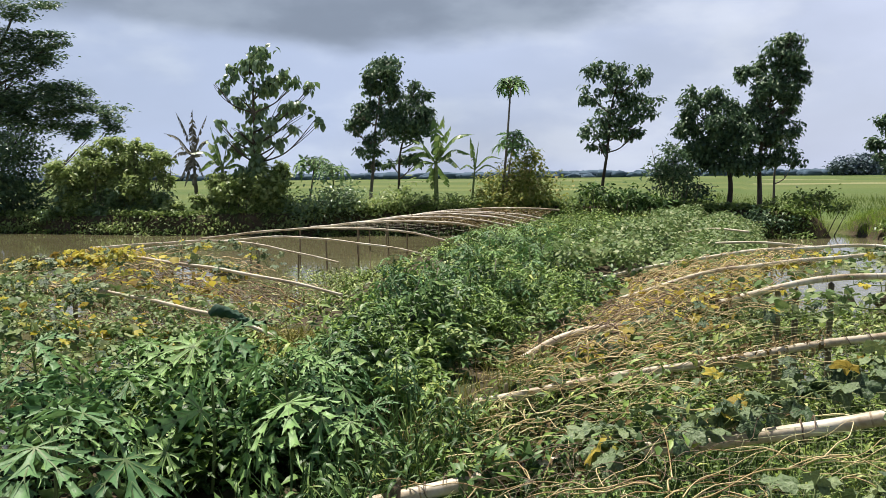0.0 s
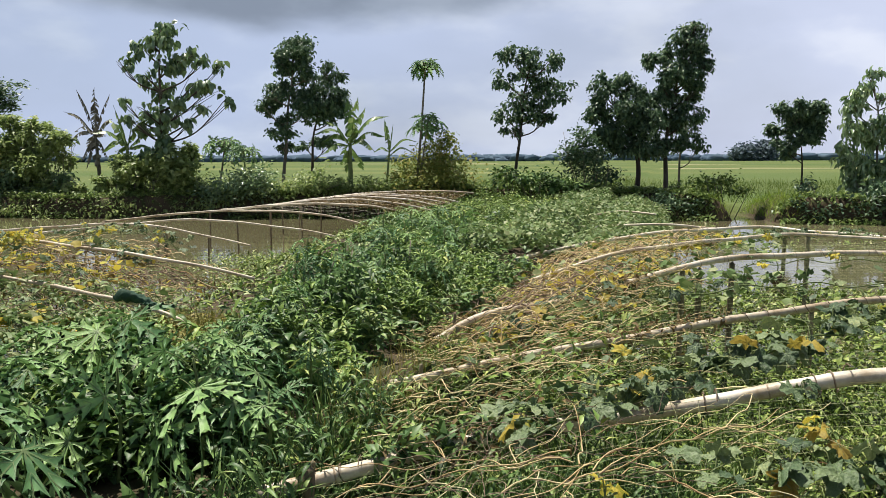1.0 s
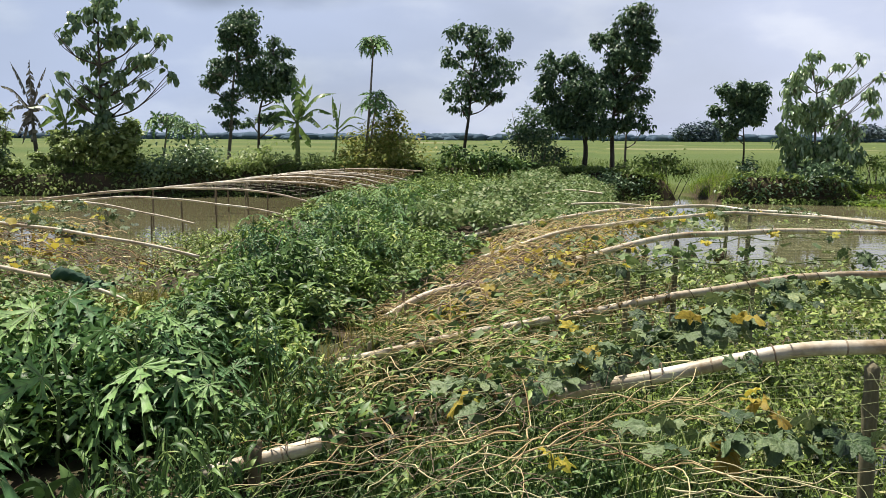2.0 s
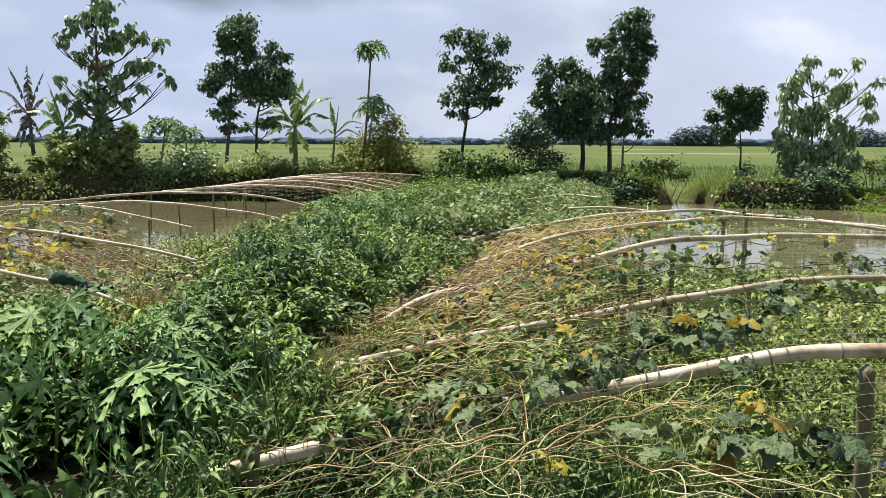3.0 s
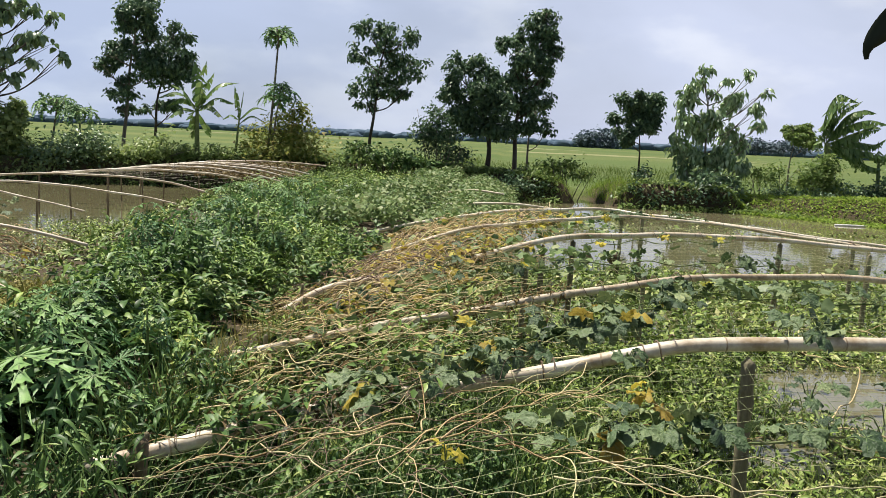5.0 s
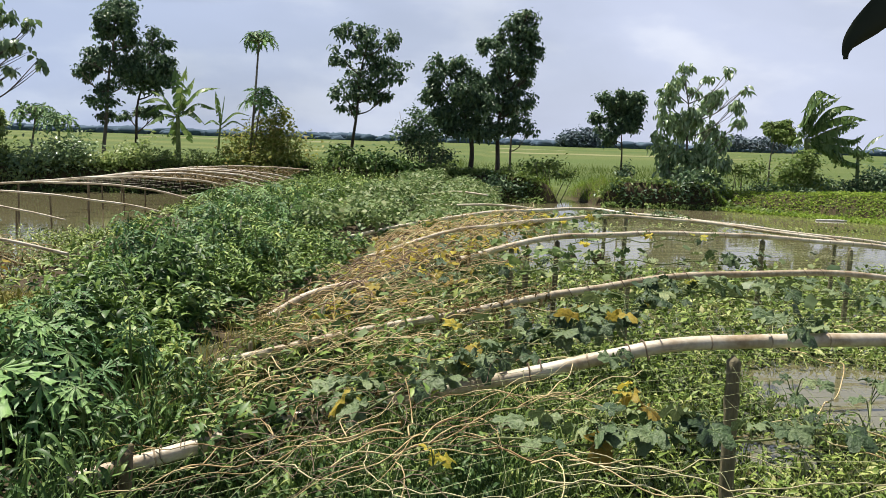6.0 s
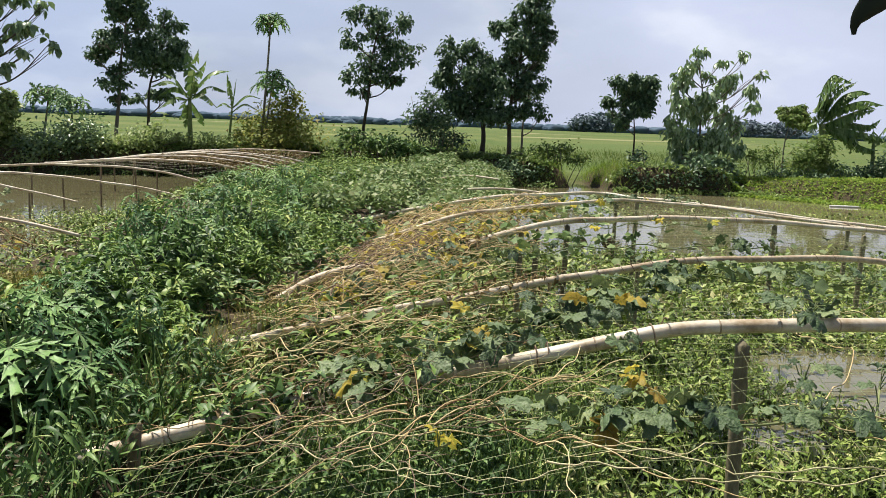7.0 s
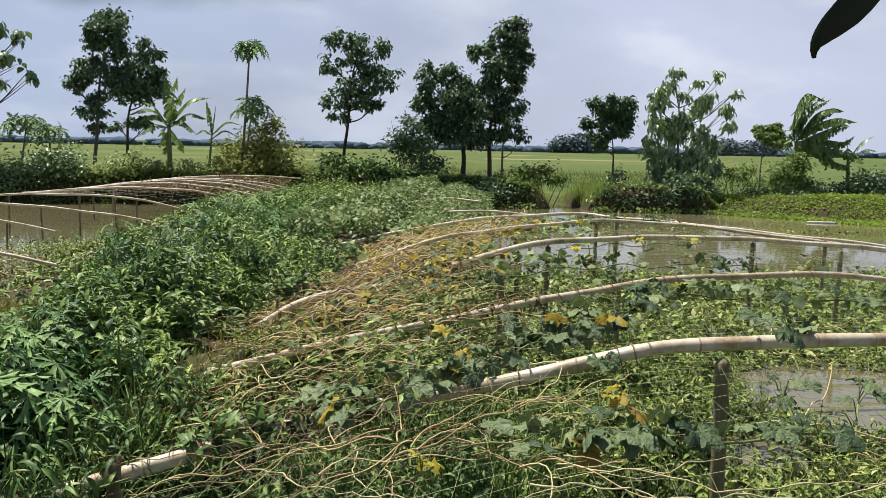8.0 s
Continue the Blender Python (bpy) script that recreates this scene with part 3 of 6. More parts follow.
def bush(label, y, blobs, size, per_area, mat, seed, tmpl=OVAL_LEAF, category="bush", depth=1.0, name="bush", droop=(-0.9, 0.5), spread=0.36):
    r = np.random.default_rng(seed + 90)
    bx = sum(b[0] for b in blobs) / len(blobs)
    t = thing(name, (bx, y, float(land(bx, y))), label, category)
    for x, z, rx, rz in blobs:
        for _ in range(2):
            x0, y0 = bx + (x - bx) * 0.7 + r.normal(0, 0.12), y + r.normal(0, 0.2)
            g = float(land(x0, y0)) - 0.05
            top = (x + r.normal(0, rx * 0.6), y + r.normal(0, 0.3), z + rz * r.uniform(0.2, 1.1))
            path = spline([(x0, y0, g), ((x0 + top[0]) / 2 + r.normal(0, 0.06), y0, (g + top[2]) / 2), top], 0.25)
            part("stem", tube(path, np.linspace(0.022, 0.006, len(path)), 4), M_PALEBARK, t)
    part("foliage", crown(blobs, y, size * 1.15, per_area * 1.7, tmpl, depth, droop, seed, spread), mat, t)
    return t


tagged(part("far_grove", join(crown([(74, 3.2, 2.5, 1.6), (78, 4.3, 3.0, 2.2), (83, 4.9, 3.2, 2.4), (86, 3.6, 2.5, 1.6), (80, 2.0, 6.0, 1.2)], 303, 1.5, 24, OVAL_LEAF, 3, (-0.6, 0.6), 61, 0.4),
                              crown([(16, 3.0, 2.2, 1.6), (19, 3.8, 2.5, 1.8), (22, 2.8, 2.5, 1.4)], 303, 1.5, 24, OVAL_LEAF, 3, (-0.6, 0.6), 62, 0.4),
                              crown([(136, 3.6, 3, 1.8), (141, 4.2, 3, 2), (146, 3.4, 3, 1.6), (152, 4.0, 3, 2), (158, 3.2, 3, 1.5)], 303, 1.5, 24, OVAL_LEAF, 3, (-0.6, 0.6), 63, 0.4)), M_HAZED_GROVE), "distant groves beyond the rice field, air haze mixed into their colour", "grove", kind="stuff")
tree("tree", "slender tree with an open dark green crown", 33, [(-0.31, 1.32), (-0.08, 3.58), (0.12, 5.14), (0.34, 6.25)],
     [(-0.5, 6.3, 0.4, 0.5), (0.4, 6.2, 0.6, 0.5), (1.1, 6.1, 0.4, 0.5), (-0.7, 5.4, 0.5, 0.4), (0.3, 5.4, 0.7, 0.5), (1.3, 5.2, 0.8, 0.4), (-0.1, 4.6, 0.7, 0.5), (1.1, 4.6, 0.7, 0.4), (-0.6, 3.9, 0.5, 0.4), (0.2, 4.1, 0.6, 0.5), (1.0, 3.9, 0.4, 0.3), (-0.4, 3.4, 0.4, 0.3)],
     0.075, 0.19, 430, M_TREE, M_BARK, TREE_LEAF, 1)
tree("tree", "tall dark green tree with a bare pale trunk", 33, [(-10.03, 1.0), (-9.9, 2.81), (-9.65, 4.95), (-9.45, 6.83)],
     [(-9.4, 6.9, 0.7, 0.5), (-9.1, 6.5, 0.7, 0.6), (-10.0, 6.4, 0.5, 0.5), (-9.7, 5.8, 0.7, 0.5), (-8.8, 5.9, 0.4, 0.5), (-10.4, 5.0, 0.7, 0.5), (-10.7, 4.4, 0.5, 0.4), (-9.6, 4.9, 0.6, 0.4), (-9.1, 4.3, 0.5, 0.5), (-10.0, 3.4, 0.6, 0.3), (-9.9, 2.8, 0.4, 0.3), (-10.0, 3.9, 0.4, 0.3)],
     0.085, 0.18, 640, M_TREE, M_PALEBARK, TREE_LEAF, 2)
tree("tree", "dense dark green tree standing beside a taller one", 34, [(-9.04, 1.45), (-9.02, 2.81), (-8.64, 4.26), (-8.24, 5.71)],
     [(-8.2, 5.8, 0.5, 0.5), (-8.5, 5.1, 0.8, 0.6), (-7.8, 4.8, 0.5, 0.6), (-8.6, 4.3, 0.8, 0.5), (-8.0, 4.1, 0.5, 0.5), (-9.1, 4.6, 0.5, 0.5), (-9.0, 3.0, 0.5, 0.3), (-8.3, 2.9, 0.5, 0.3), (-9.4, 2.8, 0.3, 0.2)],
     0.075, 0.18, 700, M_TREE, M_BARK, TREE_LEAF, 3)
tree("teak_tree", "tall tree with large drooping leaves in separate tufts", 31, [(-14.29, 0.39), (-14.29, 2.61), (-14.39, 4.93), (-14.26, 7.33)],
     [(-14.2, 7.24, 0.6, 0.49), (-15.11, 6.62, 0.4, 0.33), (-14.6, 6.9, 0.4, 0.33), (-13.04, 6.5, 0.36, 0.3), (-12.62, 6.18, 0.28, 0.23), (-11.86, 5.93, 0.28, 0.23), (-15.91, 6.16, 0.28, 0.23), (-13.83, 6.09, 0.6, 0.49), (-14.85, 5.56, 0.45, 0.37), (-12.89, 5.23, 0.4, 0.33), (-12.17, 5.02, 0.42, 0.34), (-11.49, 4.63, 0.22, 0.18), (-16.09, 4.65, 0.24, 0.2), (-12.49, 4.38, 0.28, 0.23), (-14.23, 4.92, 0.5, 0.41), (-13.48, 4.49, 0.4, 0.33), (-15.04, 4.28, 0.4, 0.33), (-14.29, 3.96, 0.5, 0.41), (-13.3, 3.74, 0.35, 0.29), (-15.31, 3.64, 0.35, 0.29), (-15.73, 3.96, 0.24, 0.2), (-14.56, 3.54, 0.31, 0.29), (-14.20, 3.13, 0.35, 0.31), (-14.56, 2.68, 0.33, 0.29), (-13.97, 2.76, 0.29, 0.29), (-15.05, 2.55, 0.35, 0.25), (-14.34, 2.27, 0.35, 0.29)],
     0.10, 0.33, 120, M_TREE_LIGHT, M_BARK, BROAD_LEAF, 4, droop=(-1.4, -0.2), spread=0.24)
bush("glossy leafy undergrowth at the foot of a teak tree", 30.7, [(-15.80, 2.20, 0.44, 0.35), (-15.14, 1.78, 0.58, 0.37), (-16.09, 1.43, 0.39, 0.33), (-15.27, 1.15, 0.53, 0.31), (-13.67, 2.35, 0.41, 0.41), (-13.09, 2.52, 0.29, 0.39), (-14.28, 1.68, 0.53, 0.41), (-13.41, 1.72, 0.50, 0.37), (-14.64, 2.14, 0.48, 0.33), (-13.53, 1.22, 0.58, 0.23), (-17.83, 1.22, 0.39, 0.23), (-16.64, 1.30, 0.35, 0.25)], 0.21, 560, M_BANKBUSH, 5, spread=0.32)
tree("rain_tree", "wide tree with feathery leaves in flat layers", 34, [(-30.31, -0.25), (-29.83, 4.17), (-29.11, 7.67), (-28.0, 10.02)],
     [(-27.8, 9.0, 1.5, 0.3), (-28.0, 10.3, 0.9, 0.4), (-26.7, 10.6, 0.9, 0.2), (-25.6, 9.0, 0.8, 0.2), (-25.4, 8.5, 0.6, 0.2), (-27.2, 8.3, 1.3, 0.4), (-27.9, 7.4, 1.5, 0.5), (-26.0, 7.8, 0.6, 0.3), (-25.5, 6.6, 1.0, 0.3), (-27.0, 6.4, 1.5, 0.5), (-24.3, 6.3, 0.5, 0.3), (-23.6, 5.6, 1.1, 0.3), (-22.8, 5.1, 0.6, 0.3), (-22.6, 4.6, 0.5, 0.2), (-25.5, 5.7, 1.3, 0.4), (-27.1, 5.1, 1.3, 0.5), (-28.3, 5.5, 1.0, 0.8), (-25.0, 4.7, 0.8, 0.4), (-24.2, 4.3, 0.5, 0.3), (-30.0, 8.8, 1.3, 0.8), (-30.2, 6.1, 1.5, 1.0)],
     0.22, 0.22, 820, M_TREE, M_BARK, FINE_LEAF, 6, depth=1.5, droop=(-0.5, 0.3), spread=0.29, every=3)
bush("dense dark bush below a wide tree", 32, [(-26.5, 3.8, 1.4, 0.9), (-26.9, 2.0, 1.4, 1.1), (-29.2, 3.1, 1.4, 1.4), (-26.4, 0.7, 1.1, 0.7)], 0.2, 280, M_TREE, 7)
bush("tall light green bush on the pond bank", 31, [(-22.04, 3.41, 0.44, 0.31), (-22.61, 2.81, 0.54, 0.41), (-21.55, 2.98, 0.64, 0.44), (-23.07, 2.25, 0.54, 0.44), (-22.14, 2.14, 0.69, 0.44), (-21.49, 3.82, 0.35, 0.23), (-23.46, 1.35, 0.49, 0.44), (-22.41, 1.25, 0.64, 0.35), (-21.24, 2.37, 0.44, 0.44), (-23.56, 2.68, 0.39, 0.39)], 0.19, 620, M_BANKBUSH, 8, spread=0.34)
bush("leafy lower growth hanging over the shaded bank", 30.8, [(-23.35, 0.79, 0.58, 0.39), (-21.99, 0.87, 0.63, 0.39), (-20.96, 0.86, 0.58, 0.39), (-19.94, 0.81, 0.58, 0.37), (-19.02, 0.76, 0.49, 0.33), (-21.42, 1.53, 0.58, 0.39), (-19.49, 1.32, 0.53, 0.35), (-20.70, 1.61, 0.49, 0.39), (-22.87, 1.54, 0.53, 0.44), (-18.48, 1.40, 0.35, 0.43)], 0.19, 420, M_TREE_LIGHT, 29, spread=0.34)
bush("tall light green bush beside a dead banana plant", 31.2, [(-21.02, 3.68, 0.39, 0.33), (-20.10, 3.61, 0.26, 0.32), (-20.65, 3.11, 0.54, 0.44), (-19.49, 3.51, 0.30, 0.26), (-20.06, 2.63, 0.54, 0.44), (-19.23, 2.94, 0.41, 0.37), (-20.71, 2.17, 0.59, 0.44), (-19.70, 1.97, 0.64, 0.44), (-18.80, 3.31, 0.32, 0.20), (-18.65, 2.42, 0.33, 0.41), (-20.57, 1.31, 0.54, 0.35), (-19.14, 1.11, 0.54, 0.33), (-18.20, 3.06, 0.30, 0.22)], 0.19, 620, M_BANKBUSH, 9, spread=0.34)
tree("tree", "dense round-crowned dark tree on the bank", 32, [(4.5, 0.85), (4.46, 2.18), (4.01, 4.11), (3.59, 4.96)],
     [(3.1, 4.8, 0.6, 0.6), (3.8, 5.0, 0.5, 0.5), (2.9, 4.0, 0.5, 0.4), (3.8, 4.1, 0.8, 0.6), (4.6, 4.3, 0.5, 0.7), (3.2, 3.3, 0.7, 0.5), (4.1, 3.4, 0.8, 0.6), (4.8, 3.5, 0.5, 0.6), (3.4, 2.7, 0.6, 0.4), (4.3, 2.6, 0.8, 0.4), (5.1, 2.7, 0.6, 0.5)],
     0.11, 0.18, 850, M_TREE, M_BARK, TREE_LEAF, 10, every=3)
tree("tree", "tall dark tree leaning over its dense neighbour", 32.5, [(5.64, 0.83), (5.64, 2.6), (5.93, 4.94), (6.44, 7.01)],
     [(6.6, 7.3, 0.6, 0.3), (6.3, 6.9, 0.6, 0.4), (6.8, 6.6, 0.5, 0.4), (5.6, 6.3, 0.4, 0.3), (6.4, 6.2, 0.7, 0.5), (7.1, 5.9, 0.5, 0.3), (5.1, 5.9, 0.5, 0.4), (6.0, 5.5, 0.8, 0.5), (5.5, 4.9, 0.6, 0.5), (6.6, 5.3, 0.5, 0.4), (6.3, 4.7, 0.7, 0.4), (6.7, 5.0, 0.3, 0.2), (5.7, 4.2, 0.7, 0.5), (6.4, 3.9, 0.6, 0.4), (5.7, 3.5, 0.7, 0.4), (5.6, 2.8, 0.5, 0.3)],
     0.10, 0.18, 720, M_TREE, M_BARK, TREE_LEAF, 11)
tree("tree", "thin young tree beside two big ones", 33, [(6.19, 1.02), (6.32, 2.6), (6.52, 3.67)],
     [(6.4, 3.0, 0.5, 0.4), (6.6, 3.5, 0.4, 0.3), (6.5, 2.7, 0.6, 0.3), (6.9, 3.6, 0.3, 0.2), (6.9, 2.6, 0.4, 0.2)], 0.06, 0.17, 480, M_TREE, M_PALEBARK, TREE_LEAF, 12)
bush("thin upright bush at the foot of a dense tree", 31, [(2.2, 3.0, 0.5, 0.4), (2.0, 2.4, 0.6, 0.4), (2.3, 1.9, 0.7, 0.5), (2.8, 2.2, 0.5, 0.5), (3.1, 1.7, 0.6, 0.4)], 0.15, 300, M_TREE, 13)
bush("low leafy shrub on the bank above the inlet", 30.5, [(7.4, 1.3, 0.6, 0.3), (7.9, 1.1, 0.5, 0.2), (6.8, 1.2, 0.6, 0.3), (6.0, 1.1, 0.5, 0.2)], 0.16, 260, M_BUSH, 14)
bush("dark weeds on the shaded bank", 29.9, [(6.2, 0.5, 0.5, 0.3), (5.1, 0.6, 0.6, 0.3), (4.2, 0.5, 0.5, 0.3)], 0.15, 360, M_TREE, 15)
tree("tree", "small neat tree with a flat-bottomed crown", 31, [(10.38, 0.7), (10.32, 2.02), (10.2, 3.5)],
     [(10.18, 4.11, 0.36, 0.30), (10.76, 4.05, 0.36, 0.30), (9.51, 4.01, 0.33, 0.26), (9.91, 3.64, 0.55, 0.45), (10.59, 3.56, 0.61, 0.50), (10.98, 3.57, 0.30, 0.25), (9.35, 3.26, 0.30, 0.25), (10.13, 3.08, 0.42, 0.34), (10.72, 3.0, 0.36, 0.30), (9.27, 2.88, 0.22, 0.18), (9.7, 2.61, 0.33, 0.26), (9.95, 2.35, 0.26, 0.21)],
     0.05, 0.17, 1300, M_TREE, M_BARK, TREE_LEAF, 16, every=3, spread=0.26)
bush("dark shrub round the foot of a small tree", 29.6, [(10.2, 1.1, 0.32, 0.4), (10.45, 0.6, 0.4, 0.35), (9.9, 0.4, 0.45, 0.3)], 0.15, 360, M_TREE, 17)
tree("broadleaf_tree", "bushy tree with shiny broad leaves and open tips", 30.6, [(12.9, 0.5), (12.85, 1.88), (12.78, 3.64), (12.4, 5.2)],
     [(12.45, 5.18, 0.24, 0.22), (12.42, 4.85, 0.22, 0.2), (12.0, 4.7, 0.28, 0.25), (11.83, 4.14, 0.4, 0.36), (12.95, 4.44, 0.18, 0.16), (13.44, 4.92, 0.17, 0.15), (14.37, 5.22, 0.2, 0.18), (14.0, 4.4, 0.3, 0.27), (13.8, 3.95, 0.36, 0.32), (14.68, 4.0, 0.3, 0.27), (14.94, 4.57, 0.16, 0.14), (14.93, 3.25, 0.22, 0.2), (12.95, 3.6, 0.4, 0.36), (12.07, 3.21, 0.5, 0.45), (12.8, 2.95, 0.5, 0.45), (13.76, 2.95, 0.45, 0.41), (14.38, 2.48, 0.38, 0.34), (11.72, 2.44, 0.36, 0.32), (12.52, 2.17, 0.55, 0.5), (13.52, 2.09, 0.55, 0.5), (14.25, 1.6, 0.36, 0.32), (11.96, 1.59, 0.34, 0.31), (12.97, 1.4, 0.5, 0.45), (13.78, 1.1, 0.4, 0.36), (12.39, 1.1, 0.32, 0.29)],
     0.06, 0.29, 340, M_SHINY, M_PALEBARK, LONG_LEAF, 18, droop=(-1.35, -0.1), spread=0.27)
bush("dark leafy shrubs hanging over the steep bank", 28.7, [(9.56, 0.47, 0.35, 0.28), (10.26, 0.39, 0.51, 0.24), (11.55, 0.55, 0.59, 0.39), (12.32, 0.72, 0.67, 0.51), (12.94, 0.50, 0.47, 0.28)], 0.17, 190, M_TREE, 30, depth=0.6, spread=0.42)
bush("dark hanging leaves at the foot of a broadleaf tree", 30.0, [(12.3, 0.95, 0.5, 0.3), (13.2, 1.0, 0.55, 0.3), (13.9, 0.95, 0.35, 0.25)], 0.22, 160, M_TREE_LIGHT, 19)
tree("tree", "small tree with a clipped round yellow-green crown", 33, [(17.46, 0.92), (17.55, 2.23), (17.79, 3.06)],
     [(17.44, 3.23, 0.32, 0.26), (17.96, 3.3, 0.36, 0.28), (18.4, 3.25, 0.26, 0.24), (17.79, 2.85, 0.36, 0.26), (18.22, 2.8, 0.36, 0.28), (17.35, 3.0, 0.28, 0.25), (17.9, 3.05, 0.5, 0.3)], 0.05, 0.19, 1500, M_BUSH, M_PALEBARK, OVAL_LEAF, 20)
bush("green bush behind the grassy shore", 31, [(17.2, 1.5, 0.5, 0.4), (17.8, 1.8, 0.5, 0.4), (16.8, 1.1, 0.5, 0.4), (18.0, 1.0, 0.6, 0.5)], 0.16, 380, M_BUSH, 21)
bush("dark bush on the shaded foot of the shore", 30.3, [(15.9, 0.45, 0.45, 0.4), (16.6, 0.5, 0.5, 0.4), (17.3, 0.45, 0.4, 0.35)], 0.15, 420, M_TREE, 28)
bush("low spreading bush on the grassy shore", 31, [(15.5, 1.35, 0.6, 0.28), (15.0, 1.5, 0.35, 0.2), (16.1, 1.5, 0.4, 0.3)], 0.15, 230, M_BUSH, 22)
bush("dark green bush under banana leaves", 31, [(18.9, 0.6, 0.6, 0.45), (19.9, 0.7, 0.6, 0.5), (20.9, 0.9, 0.6, 0.6), (21.8, 0.9, 0.7, 0.6)], 0.17, 380, M_TREE, 23)
bush("sprawling yellow-green bush with reddish dry twigs", 31, [(-2.9, 2.9, 0.4, 0.3), (-3.4, 2.5, 0.6, 0.4), (-3.8, 1.9, 0.9, 0.5), (-2.7, 2.0, 0.8, 0.5), (-3.2, 1.4, 1.4, 0.4), (-4.5, 1.5, 0.5, 0.3)], 0.16, 330, M_BUSH_DRY, 24)
bush("low green bushes on the bank below tall trees", 30.6, [(-9.40, 1.10, 0.84, 0.34), (-8.53, 1.25, 0.75, 0.42), (-7.83, 1.35, 0.71, 0.46), (-7.21, 1.24, 0.71, 0.34), (-11.65, 0.79, 0.75, 0.29), (-12.68, 0.83, 0.84, 0.46), (-13.36, 1.24, 0.80, 0.63), (-5.71, 1.27, 0.63, 0.29)], 0.17, 260, M_BANKBUSH, 25)
bush("round dark bush at the water's edge", 30.6, [(-10.6, 1.2, 1.0, 0.7), (-11.6, 0.8, 0.9, 0.5)], 0.16, 420, M_TREE_LIGHT, 26)
bush("bluish green bush where the dike meets the bank", 29.6, [(0.3, 1.6, 0.6, 0.3), (0.9, 1.4, 0.6, 0.3), (-0.7, 1.6, 0.5, 0.3), (1.6, 1.2, 0.6, 0.3)], 0.2, 230, M_WEED_DARK, 27)


# ---------------------------------------------------------------- banana and papaya plants
def banana_leaf(base, tip, width, rise, torn, seed, way=None, sag=0.0):
    """A long blade on an arching midrib, split into strips that hang."""
    r = np.random.default_rng(seed)
    b, e = np.array(base, float), np.array(tip, float)
    mid = (b + e) / 2 + [0, 0, rise]
    P = spline(way if way else [b, mid, e], 0.055)
    n = len(P)
    q = np.linspace(0, 1, n)
    w = width * np.clip(np.sin(np.pi * np.clip(q * 0.96 + 0.06, 0, 1)) ** 0.6, 0.05, 1) * sm(q, 0.02, 0.2)
    tan = np.gradient(P, axis=0)
    side = np.cross(tan, [0, 0, 1.0])
    side /= np.linalg.norm(side, axis=1, keepdims=True) + 1e-9
    pieces = [tube(P, np.linspace(0.022, 0.006, n), 5)]
    for s in (-1, 1):
        i = 0
        while i < n - 1:
            k = min(n - 1, i + int(r.integers(1, 3 + (1 - torn) * 8)))
            if torn > 0.4 and r.random() < 0.22 * torn:
                i = k
                continue
            hang = sag + r.uniform(0.15, 0.5) + torn * r.uniform(0.0, 0.7)
            out = lambda j: P[j] + s * side[j] * w[j] * math.cos(hang) + np.array([0, 0, -w[j] * math.sin(hang)])
            strip = [P[j] for j in range(i, k + 1)] + [out(j) - (tan[j] * 0.9 * torn if j == k else 0) for j in range(i, k + 1)]
            m = k - i + 1
            pieces.append((np.array(strip), np.array([(a, a + 1, m + a) for a in range(m - 1)] + [(a + 1, m + a + 1, m + a) for a in range(m - 1)])))
            i = k
    return join(*pieces)


def banana_plant(label, y, base, top, tips, width, seed, mat=None, torn=0.5, r0=0.11, arch=0.22, ways=(), sag=0.0):
    r = np.random.default_rng(seed)
    g = float(land(base[0], y)) - 0.1
    t = thing("banana_plant", (base[0], y, g + 0.1), label, "banana plant")
    P = spline([(base[0], y, g), ((base[0] + top[0]) / 2, y, (g + top[1]) / 2), (top[0], y, top[1])], 0.15)
    part("stem", tube(P, np.linspace(r0, r0 * 0.55, len(P)), 8), M_STEM if mat is None else mat, t, smooth=True)
    for i, (x, z) in enumerate(tips):
        tip = (x, y + r.uniform(-0.6, 0.6), z)
        part("leaf", banana_leaf(P[-1 - i % 2], tip, width, arch * abs(x - top[0]) + 0.05, torn, seed * 20 + i), mat or M_BANANA, t)
    for i, way in enumerate(ways * 3):
        d = r.uniform(-0.5, 0.5, 3) * (0.25, 1.0, 0.25)
        line = [(x + d[0] * q, y + d[1] * q, z + d[2] * q) for (x, z), q in zip(way, np.linspace(0, 1, len(way)))]
        part("leaf", banana_leaf(line[0], line[-1], width * r.uniform(0.85, 1.15), 0, torn, seed * 20 + i, line, sag), mat or M_BANANA, t)
    return t


banana_plant("tall banana plant with upright and arching tattered leaves", 31, (-6.7, 1.0), (-6.7, 2.9), [(-6.85, 4.7), (-6.25, 4.6), (-5.2, 3.9), (-5.3, 3.1), (-8.2, 3.2), (-7.7, 2.4), (-5.6, 2.5), (-6.0, 4.2), (-7.2, 2.0), (-7.6, 3.7), (-6.9, 1.7), (-6.3, 1.8), (-7.9, 2.9)], 0.25, 31, torn=0.65)
banana_plant("young banana plant with one upright rolled leaf", 31, (-5.3, 1.1), (-5.15, 2.5), [(-5.25, 3.75), (-5.0, 3.6), (-4.05, 2.9), (-4.2, 2.5), (-5.8, 2.5)], 0.12, 32, torn=0.5, r0=0.06)
banana_plant("dying banana plant with withered grey leaves", 31.5, (-17.3, 1.2), (-17.45, 3.3), [(-18.15, 5.1), (-17.45, 5.2), (-17.0, 4.95), (-18.6, 4.2), (-18.4, 3.4), (-16.9, 3.2), (-18.0, 2.6), (-17.0, 2.3), (-17.7, 1.9), (-16.7, 3.9), (-18.5, 2.9), (-17.8, 2.2), (-17.2, 1.9)], 0.21, 33, M_WITHERED, 0.75, 0.10)
